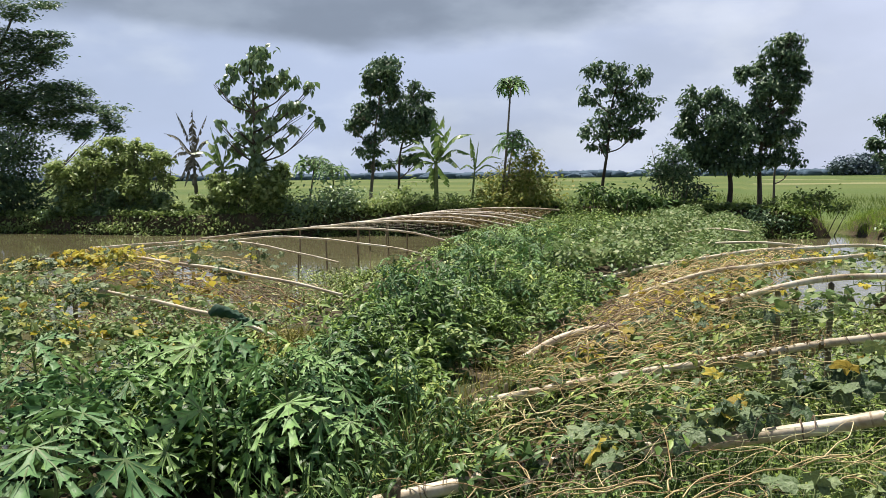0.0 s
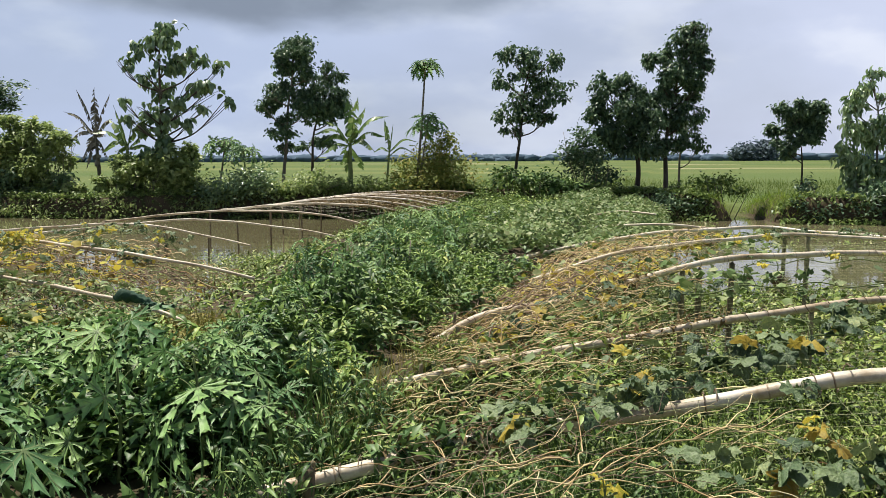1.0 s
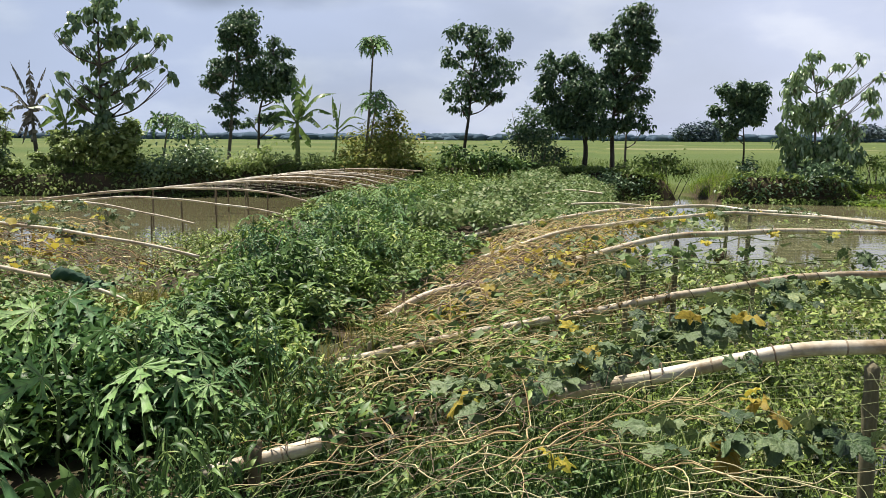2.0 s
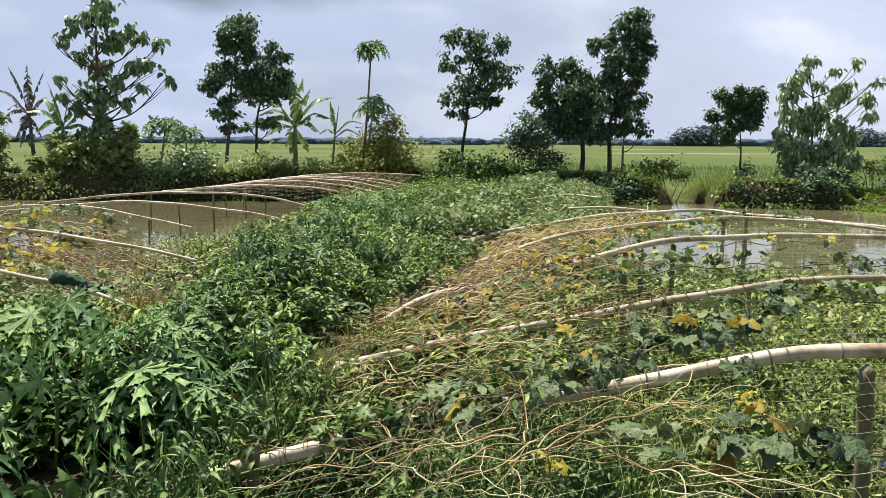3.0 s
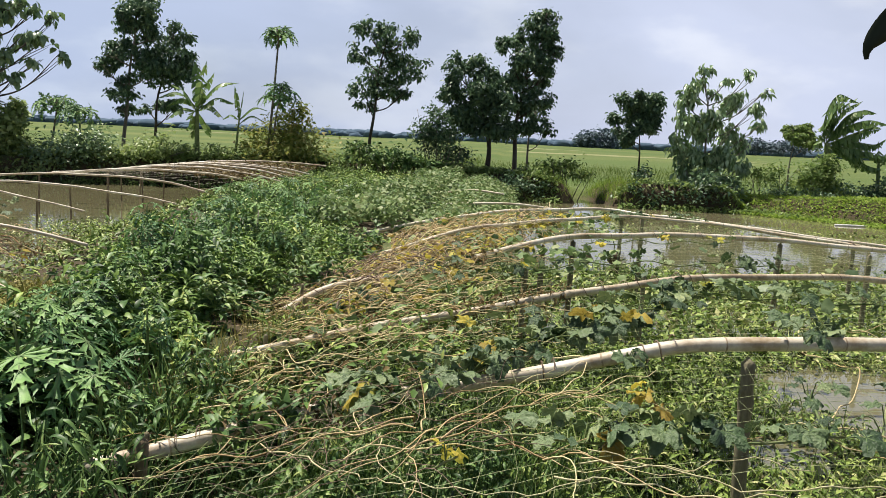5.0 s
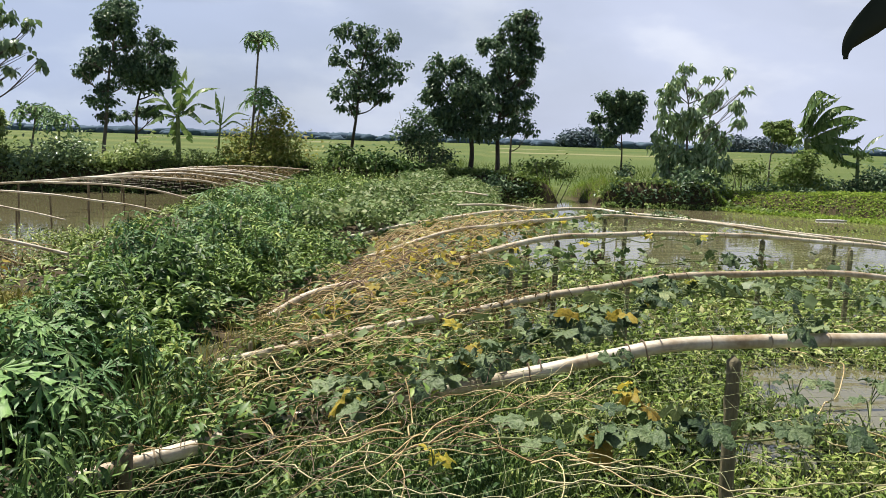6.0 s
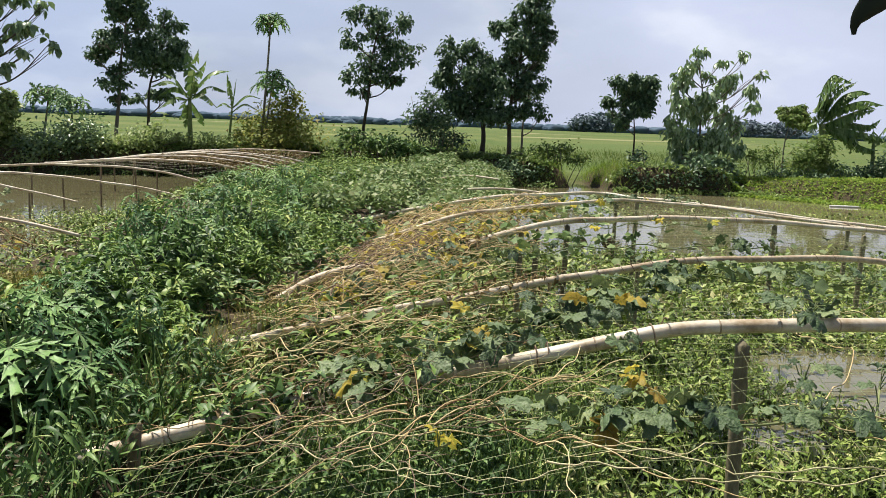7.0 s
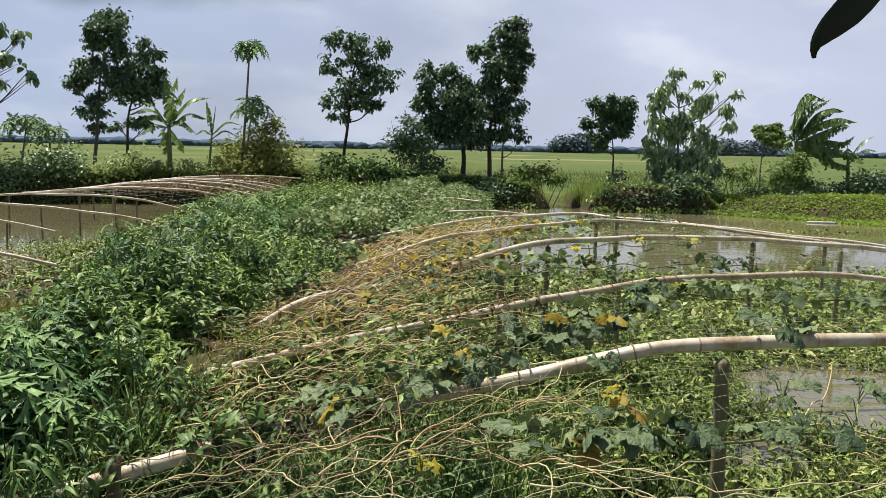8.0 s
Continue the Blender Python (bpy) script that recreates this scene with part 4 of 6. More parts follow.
banana_plant("dark banana plant among bushes", 31, (-15.9, 0.8), (-15.85, 2.8), [(-17.0, 3.3), (-16.8, 3.9), (-16.2, 4.4), (-15.5, 4.3), (-14.9, 3.9), (-14.6, 3.2), (-17.2, 2.5), (-14.8, 2.5), (-16.5, 2.1)], 0.26, 34, torn=0.55)
banana_plant("wind-blown banana plant with shredded leaves all to one side", 32, (18.77, 0.9), (18.5, 2.75), [(18.9, 1.2), (19.2, 1.5), (18.6, 1.3)], 0.34, 35, torn=0.8, arch=0.22, r0=0.22, sag=0.35, ways=(
    [(18.36, 2.7), (18.32, 3.77), (18.69, 4.64), (19.3, 4.51)], [(18.42, 2.8), (18.6, 3.9), (19.0, 4.55)], [(18.42, 2.8), (18.81, 4.0), (19.49, 4.52)], [(18.43, 2.74), (19.12, 3.78), (19.82, 4.07), (20.26, 3.98)],
    [(18.48, 2.72), (19.02, 3.55), (19.72, 3.79)], [(18.43, 2.74), (19.15, 3.37), (20.09, 3.68), (20.95, 3.51)], [(18.48, 2.67), (19.41, 3.1), (20.12, 3.38), (20.45, 3.5)],
    [(18.48, 2.67), (19.44, 2.82), (20.54, 2.7), (21.08, 2.94)], [(18.49, 2.63), (19.7, 2.53), (20.7, 2.31), (21.26, 2.02)], [(18.49, 2.63), (19.48, 2.29), (20.25, 1.84), (21.0, 1.64)],
    [(18.35, 2.75), (18.15, 2.96), (18.14, 2.44)], [(18.49, 2.63), (19.22, 2.52), (19.86, 2.14), (20.03, 1.6)]))
banana_plant("low banana plant with shredded leaves", 32, (20.9, 0.8), (20.8, 2.0), [(21.6, 3.0), (22.0, 2.4), (21.8, 1.8), (20.6, 2.9), (19.9, 2.2)], 0.25, 36, torn=0.85)


def palmate(lobes=7, slim=1.0, bend=0.0):
    """A leaf of long lobes that are cut again into side points; returns the blade and its pale veins."""
    edge = ((0.0, 0.02), (0.14, 0.06), (0.30, 0.08), (0.54, 0.24), (0.46, 0.10), (0.58, 0.095), (0.82, 0.21), (0.71, 0.085), (0.82, 0.075), (1.0, 0.11), (0.92, 0.05), (1.18, 0.0))
    n = len(edge)
    blades_, veins = [], []
    for i in range(lobes):
        u = i / (lobes - 1) * 2 - 1
        a = u * 2.2
        L = 1.0 - 0.45 * abs(u) ** 1.3
        ax, sd = np.array([math.sin(a), math.cos(a)]), np.array([math.cos(a), -math.sin(a)])

        def at(t, w, up=0.0):
            p = ax * t * L + sd * w * L * slim
            f = math.hypot(p[0], p[1])
            return (p[0], p[1], -0.42 * f * f + 0.28 * abs(w) + bend * math.sin(2 * a + 3 * f) * f + up)

        V = [at(t, 0) for t, w in edge] + [at(t, -w) for t, w in edge] + [at(t, w) for t, w in edge]
        T = []
        for k in range(n - 1):
            T += [(k, k + 1, n + k), (k + 1, n + k + 1, n + k), (k + 1, k, 2 * n + k), (2 * n + k + 1, k + 1, 2 * n + k)]
        blades_.append((np.array(V), np.array(T)))
        for t0, t1, w1 in ((0.0, 0.95, 0.0), (0.28, 0.48, 0.19), (0.28, 0.48, -0.19), (0.5, 0.72, 0.15), (0.5, 0.72, -0.15)):
            wv = 0.020 if w1 == 0 else 0.009
            tm = (t0 + t1) / 2
            P = [at(t0, -wv, 0.012), at(t0, wv, 0.012), at(tm, w1 * 0.5 - wv * 0.7, 0.012), at(tm, w1 * 0.5 + wv * 0.7, 0.012), at(t1, w1, 0.012)]
            veins.append((np.array(P), np.array([(0, 1, 3), (0, 3, 2), (2, 3, 4)])))
    V, T = join(*blades_)
    base = np.arange(lobes)[:, None] * 3 * n + np.array([0, n, 2 * n])
    T = np.where(np.isin(T, base), 0, T)
    return (V, T[(T[:, 0] != T[:, 1]) & (T[:, 1] != T[:, 2]) & (T[:, 0] != T[:, 2])]), join(*veins)


def palmate_mesh(*args):
    blade, veins = palmate(*args)
    me = mesh_np("papaya_leaf", *join(blade, veins))
    me.materials.append(M_PAPAYA)
    me.materials.append(M_VEIN)
    k = np.zeros(len(me.polygons), np.int32)
    k[len(blade[1]):] = 1
    me.polygons.foreach_set("material_index", k)
    me.polygons.foreach_set("use_smooth", np.ones(len(me.polygons), bool))
    return me


PALMATE, PALMATE_WIDE = palmate_mesh(7, 0.66, 0.05), palmate_mesh(5, 0.9, -0.08)


def leaf_object(name, me, at, yaw, pitch, roll, size, parent):
    ob = part(name, me, None, parent)
    ob.matrix_basis = Matrix.Translation(at) @ Euler((pitch, roll, yaw)).to_matrix().to_4x4() @ Matrix.Scale(size, 4)
    return ob


def papaya(name, label, at, height, n, size, seed, lean=(0, 0), bare=0.6, r0=0.02, stalk=1.1, category="papaya plant"):
    """A straight stem with a head of long-stalked lobed leaves."""
    r = np.random.default_rng(seed)
    x, y, z = at
    t = thing(name, at, label, category)
    top = np.array([x + lean[0], y + lean[1], z + height])
    P = spline([(x, y, z - 0.08), ((x + top[0]) / 2 + 0.02, y, z + height * 0.5), top], 0.08)
    pieces = [tube(P, np.linspace(r0, r0 * 0.5, len(P)), 7)]
    for i in range(n):
        f = bare + (1 - bare) * (i + 0.5) / n
        s = P[min(len(P) - 1, int(f * (len(P) - 1)))]
        a = i * 2.4 + r.uniform(-0.3, 0.3)
        L = size * stalk * r.uniform(0.7, 1.2) * (1.15 - 0.7 * (f - bare) / (1 - bare + 1e-6))
        up = 0.15 + 0.9 * (f - bare) / (1 - bare + 1e-6)
        e = s + np.array([-math.sin(a) * L, math.cos(a) * L, up * L * 0.8])
        path = spline([s, (s + e) / 2 + [0, 0, 0.12 * L], e], 0.06)
        pieces.append(tube(path, np.linspace(r0 * 0.28, r0 * 0.16, len(path)), 4))
        sz = size * r.uniform(0.75, 1.15) * (1.0 if up < 0.8 else 0.7)
        leaf_object("leaf", PALMATE if r.random() < 0.6 else PALMATE_WIDE, e, a, -0.85 + 0.6 * up + r.normal(0, 0.3), r.normal(0, 0.4), sz, t)
    part("stem", join(*pieces), M_STEM if height < 2 else M_PALEBARK, t, smooth=True)
    return t


def on_land(x, y):
    return (x, y, float(land(x, y)))


g = on_land(-4.09, 31)
papaya("papaya_tree", "tall bare papaya tree with a small leaf head", g, 5.85 - g[2], 24, 0.48, 41, (0.38, 0), 0.955, 0.06, 0.85, "papaya tree")
papaya("papaya_tree", "shorter papaya tree leaning on a taller one", on_land(-4.0, 30.8), 2.75, 24, 0.50, 42, (0.42, 0), 0.80, 0.05, 1.0, "papaya tree")
papaya("papaya_tree", "young papaya tree with a spreading leaf head", on_land(-12.5, 32), 2.0, 22, 0.55, 43, (0.35, 0), 0.85, 0.05, 1.2, "papaya tree")
papaya("papaya_tree", "young dark papaya tree over a round bush", on_land(-11.0, 31), 1.7, 20, 0.5, 44, (0, 0), 0.8, 0.05, 1.0, "papaya tree")


# ---------------------------------------------------------------- bamboo trellises
def cane_path(points):
    return spline(points, 0.045)


def bamboo_pole(label, points, r0, taper=0.75, seed=0, group="trellis poles", joints=False):
    """A bamboo cane with swollen joints and cut ends."""
    P = cane_path(points)
    d = np.concatenate([[0], np.cumsum(np.linalg.norm(np.diff(P, axis=0), axis=1))])
    step = 0.30 + 0.05 * math.sin(seed)
    u = (d / step + seed * 0.37) % 1.0
    r = r0 * (1 - (1 - taper) * d / d[-1]) * (1 + 0.13 * np.exp(-((u - 0.5) * step / 0.014) ** 2) - 0.06 * np.exp(-((u - 0.5) * step / 0.004) ** 2))
    P = P + np.stack([0 * d, 0.006 * np.sin(d * 5 + seed), 0.006 * np.sin(d * 4.1 + 2 * seed)], 1)
    V, T = tube(P, r, 10, True)
    ob = tagged(part("bamboo_pole", (V, T), M_CANE, None, smooth=True), label, "bamboo pole", group)
    if joints:
        for k in range(1, len(P) - 2):
            if (u[k - 1] - 0.5) * (u[k] - 0.5) <= 0 and abs(u[k] - u[k - 1]) < 0.5:
                ring = P[k] + (P[k + 1] - P[k - 1]) / np.linalg.norm(P[k + 1] - P[k - 1]) * np.array([[-0.005], [-0.002], [0.002], [0.005]])
                part("joint", tube(ring, r[k] * np.array([1.0, 1.035, 1.035, 1.0]), 10, False), M_JOINT, ob)
    return ob


def post(x, y, top, r0=0.03, label="weathered brown post standing in the water", lean=(0, 0), bottom=None, name="post", group="trellis posts", mat=None):
    b = float(land(x, y)) - 0.25 if bottom is None else bottom
    P = spline([(x, y, b), (x + lean[0] * 0.5, y + lean[1] * 0.5, (b + top) / 2), (x + lean[0], y + lean[1], top)], 0.07)
    k = np.arange(len(P))
    r = r0 * (1 - 0.12 * k / len(P)) * (1 + 0.06 * np.sin(k * 1.9 + x * 7) + 0.10 * (k % 5 == 0))
    V, T = tube(P, r, 9, True)
    V[-1, 2] += r0 * 0.9
    return tagged(part(name, (V, T), mat or M_POST, None, smooth=True), label, "post", group)


PALE = "long pale bamboo pole arching over the pond"
P1 = [(-1.05, 3.10, 0.625), (-0.3, 3.38, 0.765), (0.48, 3.66, 0.855), (0.94, 3.69, 0.94), (1.37, 3.70, 1.015), (1.74, 3.64, 1.115), (2.1, 3.58, 1.205), (2.6, 3.54, 1.24), (3.3, 3.58, 1.235), (4.3, 3.75, 1.2), (5.2, 3.95, 1.12)]
P2 = [(-0.73, 5.24, 0.62), (0.52, 5.46, 0.85), (1.41, 5.57, 1.0), (2.14, 5.77, 1.1), (2.94, 6.01, 1.17), (4.1, 6.31, 1.18), (5.06, 6.39, 1.15), (6.4, 6.45, 1.0)]
P3 = [(-0.54, 6.76, 0.62), (-0.25, 7.02, 0.75), (0.09, 7.16, 0.84), (0.6, 7.48, 0.87), (1.2, 7.85, 0.97), (1.85, 8.17, 1.12), (2.53, 8.52, 1.2), (3.27, 8.78, 1.22), (4.84, 9.17, 1.2), (6.91, 9.27, 1.08), (8.4, 9.2, 0.9)]
P4 = [(-0.2, 9.4, 0.62), (0.6, 9.72, 0.84), (1.49, 9.89, 1.1), (2.15, 10.28, 1.15), (3.5, 10.97, 1.22), (4.34, 11.2, 1.22), (5.38, 10.98, 1.17), (6.27, 10.49, 1.1), (7.35, 9.93, 1.0), (8.6, 9.5, 0.85)]
P5 = [(0.1, 12.0, 0.74), (0.66, 12.24, 0.84), (1.95, 12.59, 1.05), (2.84, 12.85, 1.12), (4.21, 13.27, 1.15), (4.82, 12.84, 1.12), (5.78, 12.35, 1.08), (6.9, 11.69, 1.0), (8.21, 11.26, 0.9), (9.6, 10.9, 0.75)]
bamboo_pole("thick pale bamboo pole resting on a forked post", P1, 0.040, 0.97, 1, joints=True)
bamboo_pole("long bamboo pole half hidden by gourd leaves", P2, 0.032, 0.85, 2, joints=True)
bamboo_pole("long bamboo pole bent over the open water", P3, 0.036, 0.85, 3, joints=True)
bamboo_pole(PALE, P4, 0.028, 0.85, 4, joints=True)
bamboo_pole(PALE, P5, 0.030, 0.85, 5, joints=True)
bamboo_pole("bamboo pole end sticking out of vine leaves", [(0.9, 16.6, 0.67), (1.8, 16.4, 0.88), (3.1, 16.0, 0.96), (4.0, 15.8, 0.90)], 0.028, 0.8, 6)
bamboo_pole("bamboo pole end sticking out of vine leaves", [(1.6, 20.4, 0.72), (2.4, 20.0, 0.95), (3.3, 19.2, 0.95)], 0.03, 0.8, 7)

L_LABEL = "slim pale bamboo pole of a bare trellis"
bamboo_pole("bamboo pole end over the muddy water", [(-6.6, 5.0, 1.0), (-5.6, 5.05, 0.96), (-4.77, 5.1, 0.9), (-4.5, 5.1, 0.875)], 0.025, 0.8, 8)
bamboo_pole("bamboo pole under yellowing vines", [(-8.2, 7.5, 1.02), (-6.8, 7.5, 1.08), (-6.19, 7.5, 1.09), (-5.52, 7.4, 1.1), (-4.88, 7.35, 1.01), (-4.26, 7.2, 0.94), (-3.72, 7.05, 0.89), (-3.3, 6.97, 0.78), (-3.0, 6.9, 0.68)], 0.025, 0.8, 9)
bamboo_pole("bamboo pole arching under yellowing vines", [(-8.33, 9.45, 1.1), (-8.02, 9.63, 1.15), (-6.99, 10.0, 1.2), (-5.57, 9.76, 1.1), (-4.38, 9.55, 0.98), (-3.28, 9.6, 0.75)], 0.027, 0.8, 10)
BARE_POLES = (
    [(-12.06, 16.61, 0.67), (-9.14, 16.87, 0.84), (-7.79, 16.87, 0.75), (-5.87, 16.87, 0.37)],
    [(-11.83, 18.06, 0.48), (-9.92, 18.31, 0.67), (-7.99, 18.31, 0.83), (-6.65, 18.31, 0.77), (-4.93, 18.31, 0.57), (-3.81, 18.31, 0.35)],
    [(-10.62, 19.23, 0.68), (-9.08, 19.35, 0.86), (-7.34, 19.35, 0.98), (-5.20, 19.35, 0.93), (-3.90, 19.35, 0.68)],
    [(-8.28, 21.39, 0.87), (-6.09, 21.39, 1.04), (-4.14, 21.39, 1.00), (-2.81, 21.39, 0.76)],
    [(-8.28, 22.47, 0.81), (-5.58, 22.47, 1.10), (-3.77, 22.47, 1.04), (-2.30, 22.47, 0.77)],
    [(-8.13, 23.39, 0.81), (-5.42, 23.39, 1.13), (-3.51, 23.39, 1.08), (-2.17, 23.39, 0.83)],
    [(-7.88, 24.38, 0.82), (-5.32, 24.38, 1.13), (-3.30, 24.38, 1.08), (-2.12, 24.38, 0.88)],
    [(-7.84, 25.44, 0.80), (-5.33, 25.44, 1.11), (-3.10, 25.44, 1.06), (-1.97, 25.44, 0.89)],
    [(-7.24, 26.80, 0.84), (-5.23, 26.80, 1.10), (-3.27, 26.80, 1.18), (-1.55, 26.80, 1.12)])
for i, pts in enumerate(BARE_POLES):
    bamboo_pole(L_LABEL, pts, 0.030, 0.8, 11 + i)
    for k, f in enumerate((0.16, 0.42, 0.64, 0.84)):
        P = cane_path(pts)
        q = P[int(f * len(P))]
        if (i * 3 + k) % 5 in (0, 2, 3):
            post(q[0] + 0.02 * (-1) ** k, q[1] + 0.045, q[2] - 0.02, 0.022, "thin post under a bare bamboo trellis", (0.04 * (-1) ** i, 0.02), mat=M_THINPOST)


def along(pts, f):
    P = cane_path(pts)
    return P[min(len(P) - 1, int(f * len(P)))]


# posts of the near trellises
post(2.42, 3.50, 1.13, 0.043, "stout weathered bamboo post holding up a thick pole", (-0.04, 0.0))
post(3.95, 3.70, 1.16, 0.035, "weathered post under a bamboo pole", (0.03, 0))
for x, y, z in ((1.94, 8.24, 1.09), (2.14, 8.34, 1.1), (2.53, 8.54, 1.14), (5.36, 9.22, 1.12), (6.6, 9.28, 1.01)):
    post(x, y, z, 0.036, "weathered dark post standing in the pond", (0.03, 0.0))
for pts, fs in ((P4, (0.5,)), (P5, (0.45, 0.8))):
    for f in fs:
        q = along(pts, f)
        post(q[0], q[1] + 0.02, q[2] - 0.03, 0.036, "weathered dark post standing in the pond", (0.03, 0.0))
post(3.3, 8.2, 0.85, 0.03, "short weathered post in the water", (0.02, 0))
post(-7.94, 17.05, 0.78, 0.05, "stout weathered post in the muddy water", (0.0, 0.02))
for x, y in ((-9.0, 10.3), (-8.1, 9.6), (-5.6, 9.8), (-5.8, 7.45), (-7.6, 7.5)):
    post(x, y, 0.98, 0.03, "thin weathered post in the muddy water", (0.02, 0.02))
# pegs that hold the pole ends on the dike
post(-0.80, 3.12, 0.765, 0.034, "stubby weathered peg tied at a thick pole's end", (0.02, 0), 0.35, "peg", "pole pegs", M_THINPOST)
for x, y, z, h, lean in ((-0.80, 3.27, 0.55, 0.80, 0.0), (-0.52, 5.32, 0.55, 0.80, 0.02), (-0.30, 5.36, 0.55, 0.78, -0.02), (-0.42, 6.98, 0.55, 0.88, 0.03), (-0.36, 6.84, 0.5, 0.78, 0.0)):
    post(x, y, h - 0.05, 0.017, "short dark wooden peg driven in at a pole's end", (lean, 0), z - 0.25, "peg", "pole pegs")
# a pale float on the far water
M_FOAM = rough_mat("weathered_white_foam", [(0.2, (0.55, 0.54, 0.48)), (0.6, (0.74, 0.73, 0.68)), (1.0, (0.82, 0.81, 0.78))], 4, 40, 0.8, 0.2)
tagged(part("float", tube(spline([(15.0, 24.7, 0.02), (15.5, 24.6, 0.025), (16.05, 24.55, 0.02)], 0.06), 0.035, 8), M_FOAM, smooth=True), "white foam float lying on the pond water", "float")


# ---------------------------------------------------------------- net and vines on the near trellis
def trellis(x, y):
    """Height of the net over the right-hand pond: it lies on the arched poles and sags between them."""
    s = x - dike_right(y)
    z = np.interp(s, [-0.5, 0.0, 0.35, 0.95, 1.8, 2.5, 3.2, 4.5, 7.0, 9.0], [0.63, 0.67, 0.76, 0.88, 1.02, 1.09, 1.12, 1.12, 0.96, 0.80])
    return z + 0.05 * sm(y, 5.8, 7.2) * sm(s, 0.0, 0.6) * sm(y, 14, 10) + 0.02 * wave(x, y, 2.0) - 0.045 * np.abs(np.sin(np.asarray(y, float) * 1.45 + 1.3))


def trellis_left(x, y):
    s = dike_left(y) - x
    return 0.58 + 0.48 * sm(s, -0.5, 2.4) - 0.15 * sm(s, 3.0, 5.5) + 0.03 * wave(x, y, 2.0)


def net(t, height, s0, s1, y0, y1, step, origin, side, diag=0.35, mat=M_NET):
    """Twine net: two sets of strings that cross."""
    for s in np.arange(s0, s1, step):
        y = np.arange(y0, y1, 0.22)
        x = origin(y) + side * (s + 0.02 * np.sin(y * 7 + s * 9))
        part("twine", tube(np.stack([x, y, height(x, y)], 1), 0.0013, 3, False), mat, t)
    for y1_ in np.arange(y0, y1, step):
        s = np.arange(s0, s1, 0.22)
        y = y1_ + diag * (s - s0) * 0.3 + 0.02 * np.sin(s * 8 + y1_ * 5)
        x = origin(y) + side * s
        part("twine", tube(np.stack([x, y, height(x, y)], 1), 0.0013, 3, False), mat, t)
    return t


net(thing("trellis_net", (0.5, 3.0, 0.8), "thin greenish twine net stretched over bamboo poles", "net"), trellis, 0.0, 6.8, 1.9, 12.5, 0.14, dike_right, 1)
net(thing("trellis_net", (-5.0, 6.0, 0.9), "thin twine net with dried vines over muddy water", "net"), trellis_left, 0.2, 4.6, 5.0, 12.0, 0.16, dike_left, -1)


def strung(t, poles, count, mat):
    """Twine strung from pole to pole, and slack lines that run beside the poles."""
    lines = [np.array([along(p, f) for p in poles]) for f in np.linspace(0.06, 0.96, count)]
    for line in lines:
        part("twine", tube(spline(line, 0.4), 0.0022, 3, False), mat, t)
    grid_ = np.array(lines)
    for k in range(len(poles) - 1):
        for u in (0.33, 0.67):
            row = grid_[:, k] * (1 - u) + grid_[:, k + 1] * u - [0, 0, 0.02]
            part("twine", tube(spline(row, 0.4), 0.0022, 3, False), mat, t)
    return grid_


far_net = strung(thing("trellis_net", (-6.5, 20.0, 0.9), "pale bare net stretched over thin arched poles", "net"), BARE_POLES[2:], 16, M_NET_PALE)
r_net = np.random.default_rng(66)
u, v = r_net.uniform(0.25, 1, 4200) ** 0.7 * 14.99, r_net.uniform(1, 5.99, 4200)
iu, iv = u.astype(int), v.astype(int)
fu, fv = (u - iu)[:, None], (v - iv)[:, None]
spots = (far_net[iu, iv] * (1 - fu) + far_net[iu + 1, iv] * fu) * (1 - fv) + (far_net[iu, iv + 1] * (1 - fu) + far_net[iu + 1, iv + 1] * fu) * fv
tagged(part("withered_leaves", scatter(small_leaf(0.2, 0.3, 0.1), spots - [0, 0, 0.02], r_net.uniform(0, 6.28, 4200), r_net.normal(-0.3, 0.5, 4200), r_net.normal(0, 0.5, 4200), 0.11 * r_net.uniform(0.5, 1.3, 4200)), M_DEADLEAF), "withered brown leaves left on a bare net", "dead leaves", kind="stuff")


def wander(start, heading, length, height, r, wiggle=0.5, lift=0.03):
    """A vine that curls and wanders over the net."""
    step = 0.06
    n = max(6, int(length / step))
    q = np.arange(n) * step
    a = heading + wiggle * (1.0 * np.sin(q * r.uniform(0.8, 3.2) + r.uniform(0, 6)) + r.uniform(0, 0.5) * np.sin(q * r.uniform(5, 12) + r.uniform(0, 6)) + 0.22 * np.cumsum(r.normal(0, 1, n) * (r.random(n) < 0.25)))
    x = start[0] + np.cumsum(np.cos(a)) * step
    y = start[1] + np.cumsum(np.sin(a)) * step
    z = height(x, y) + lift * (0.6 + 0.7 * np.sin(q * r.uniform(2, 9) + r.uniform(0, 6)) + 0.4 * np.sin(q * r.uniform(12, 22))) + r.uniform(0, lift)
    return np.stack([x, y, z], 1)


def vines(n, area, height, origin, side, seed, length=(0.5, 2.0), rad=(0.004, 0.008), wiggle=0.5, lift=0.03, heading=0.25, turn=0.6, keep=None):
    r = np.random.default_rng(seed)
    s0, s1, y0, y1 = area
    pieces = []
    while len(pieces) < n:
        y = r.uniform(y0, y1)
        s = s0 + (s1 - s0) * r.random()
        x = float(origin(y)) + side * s
        if keep is not None and r.random() > keep(s, y):
            continue
        a = (heading if side > 0 else math.pi - heading) + r.normal(0, turn) + (math.pi if r.random() < 0.5 else 0)
        P = wander((x, y), a, r.uniform(*length), height, r, wiggle, lift)
        pieces.append(tube(P, np.linspace(r.uniform(*rad), rad[0] * 0.6, len(P)), 4, False))
    return join(*pieces)


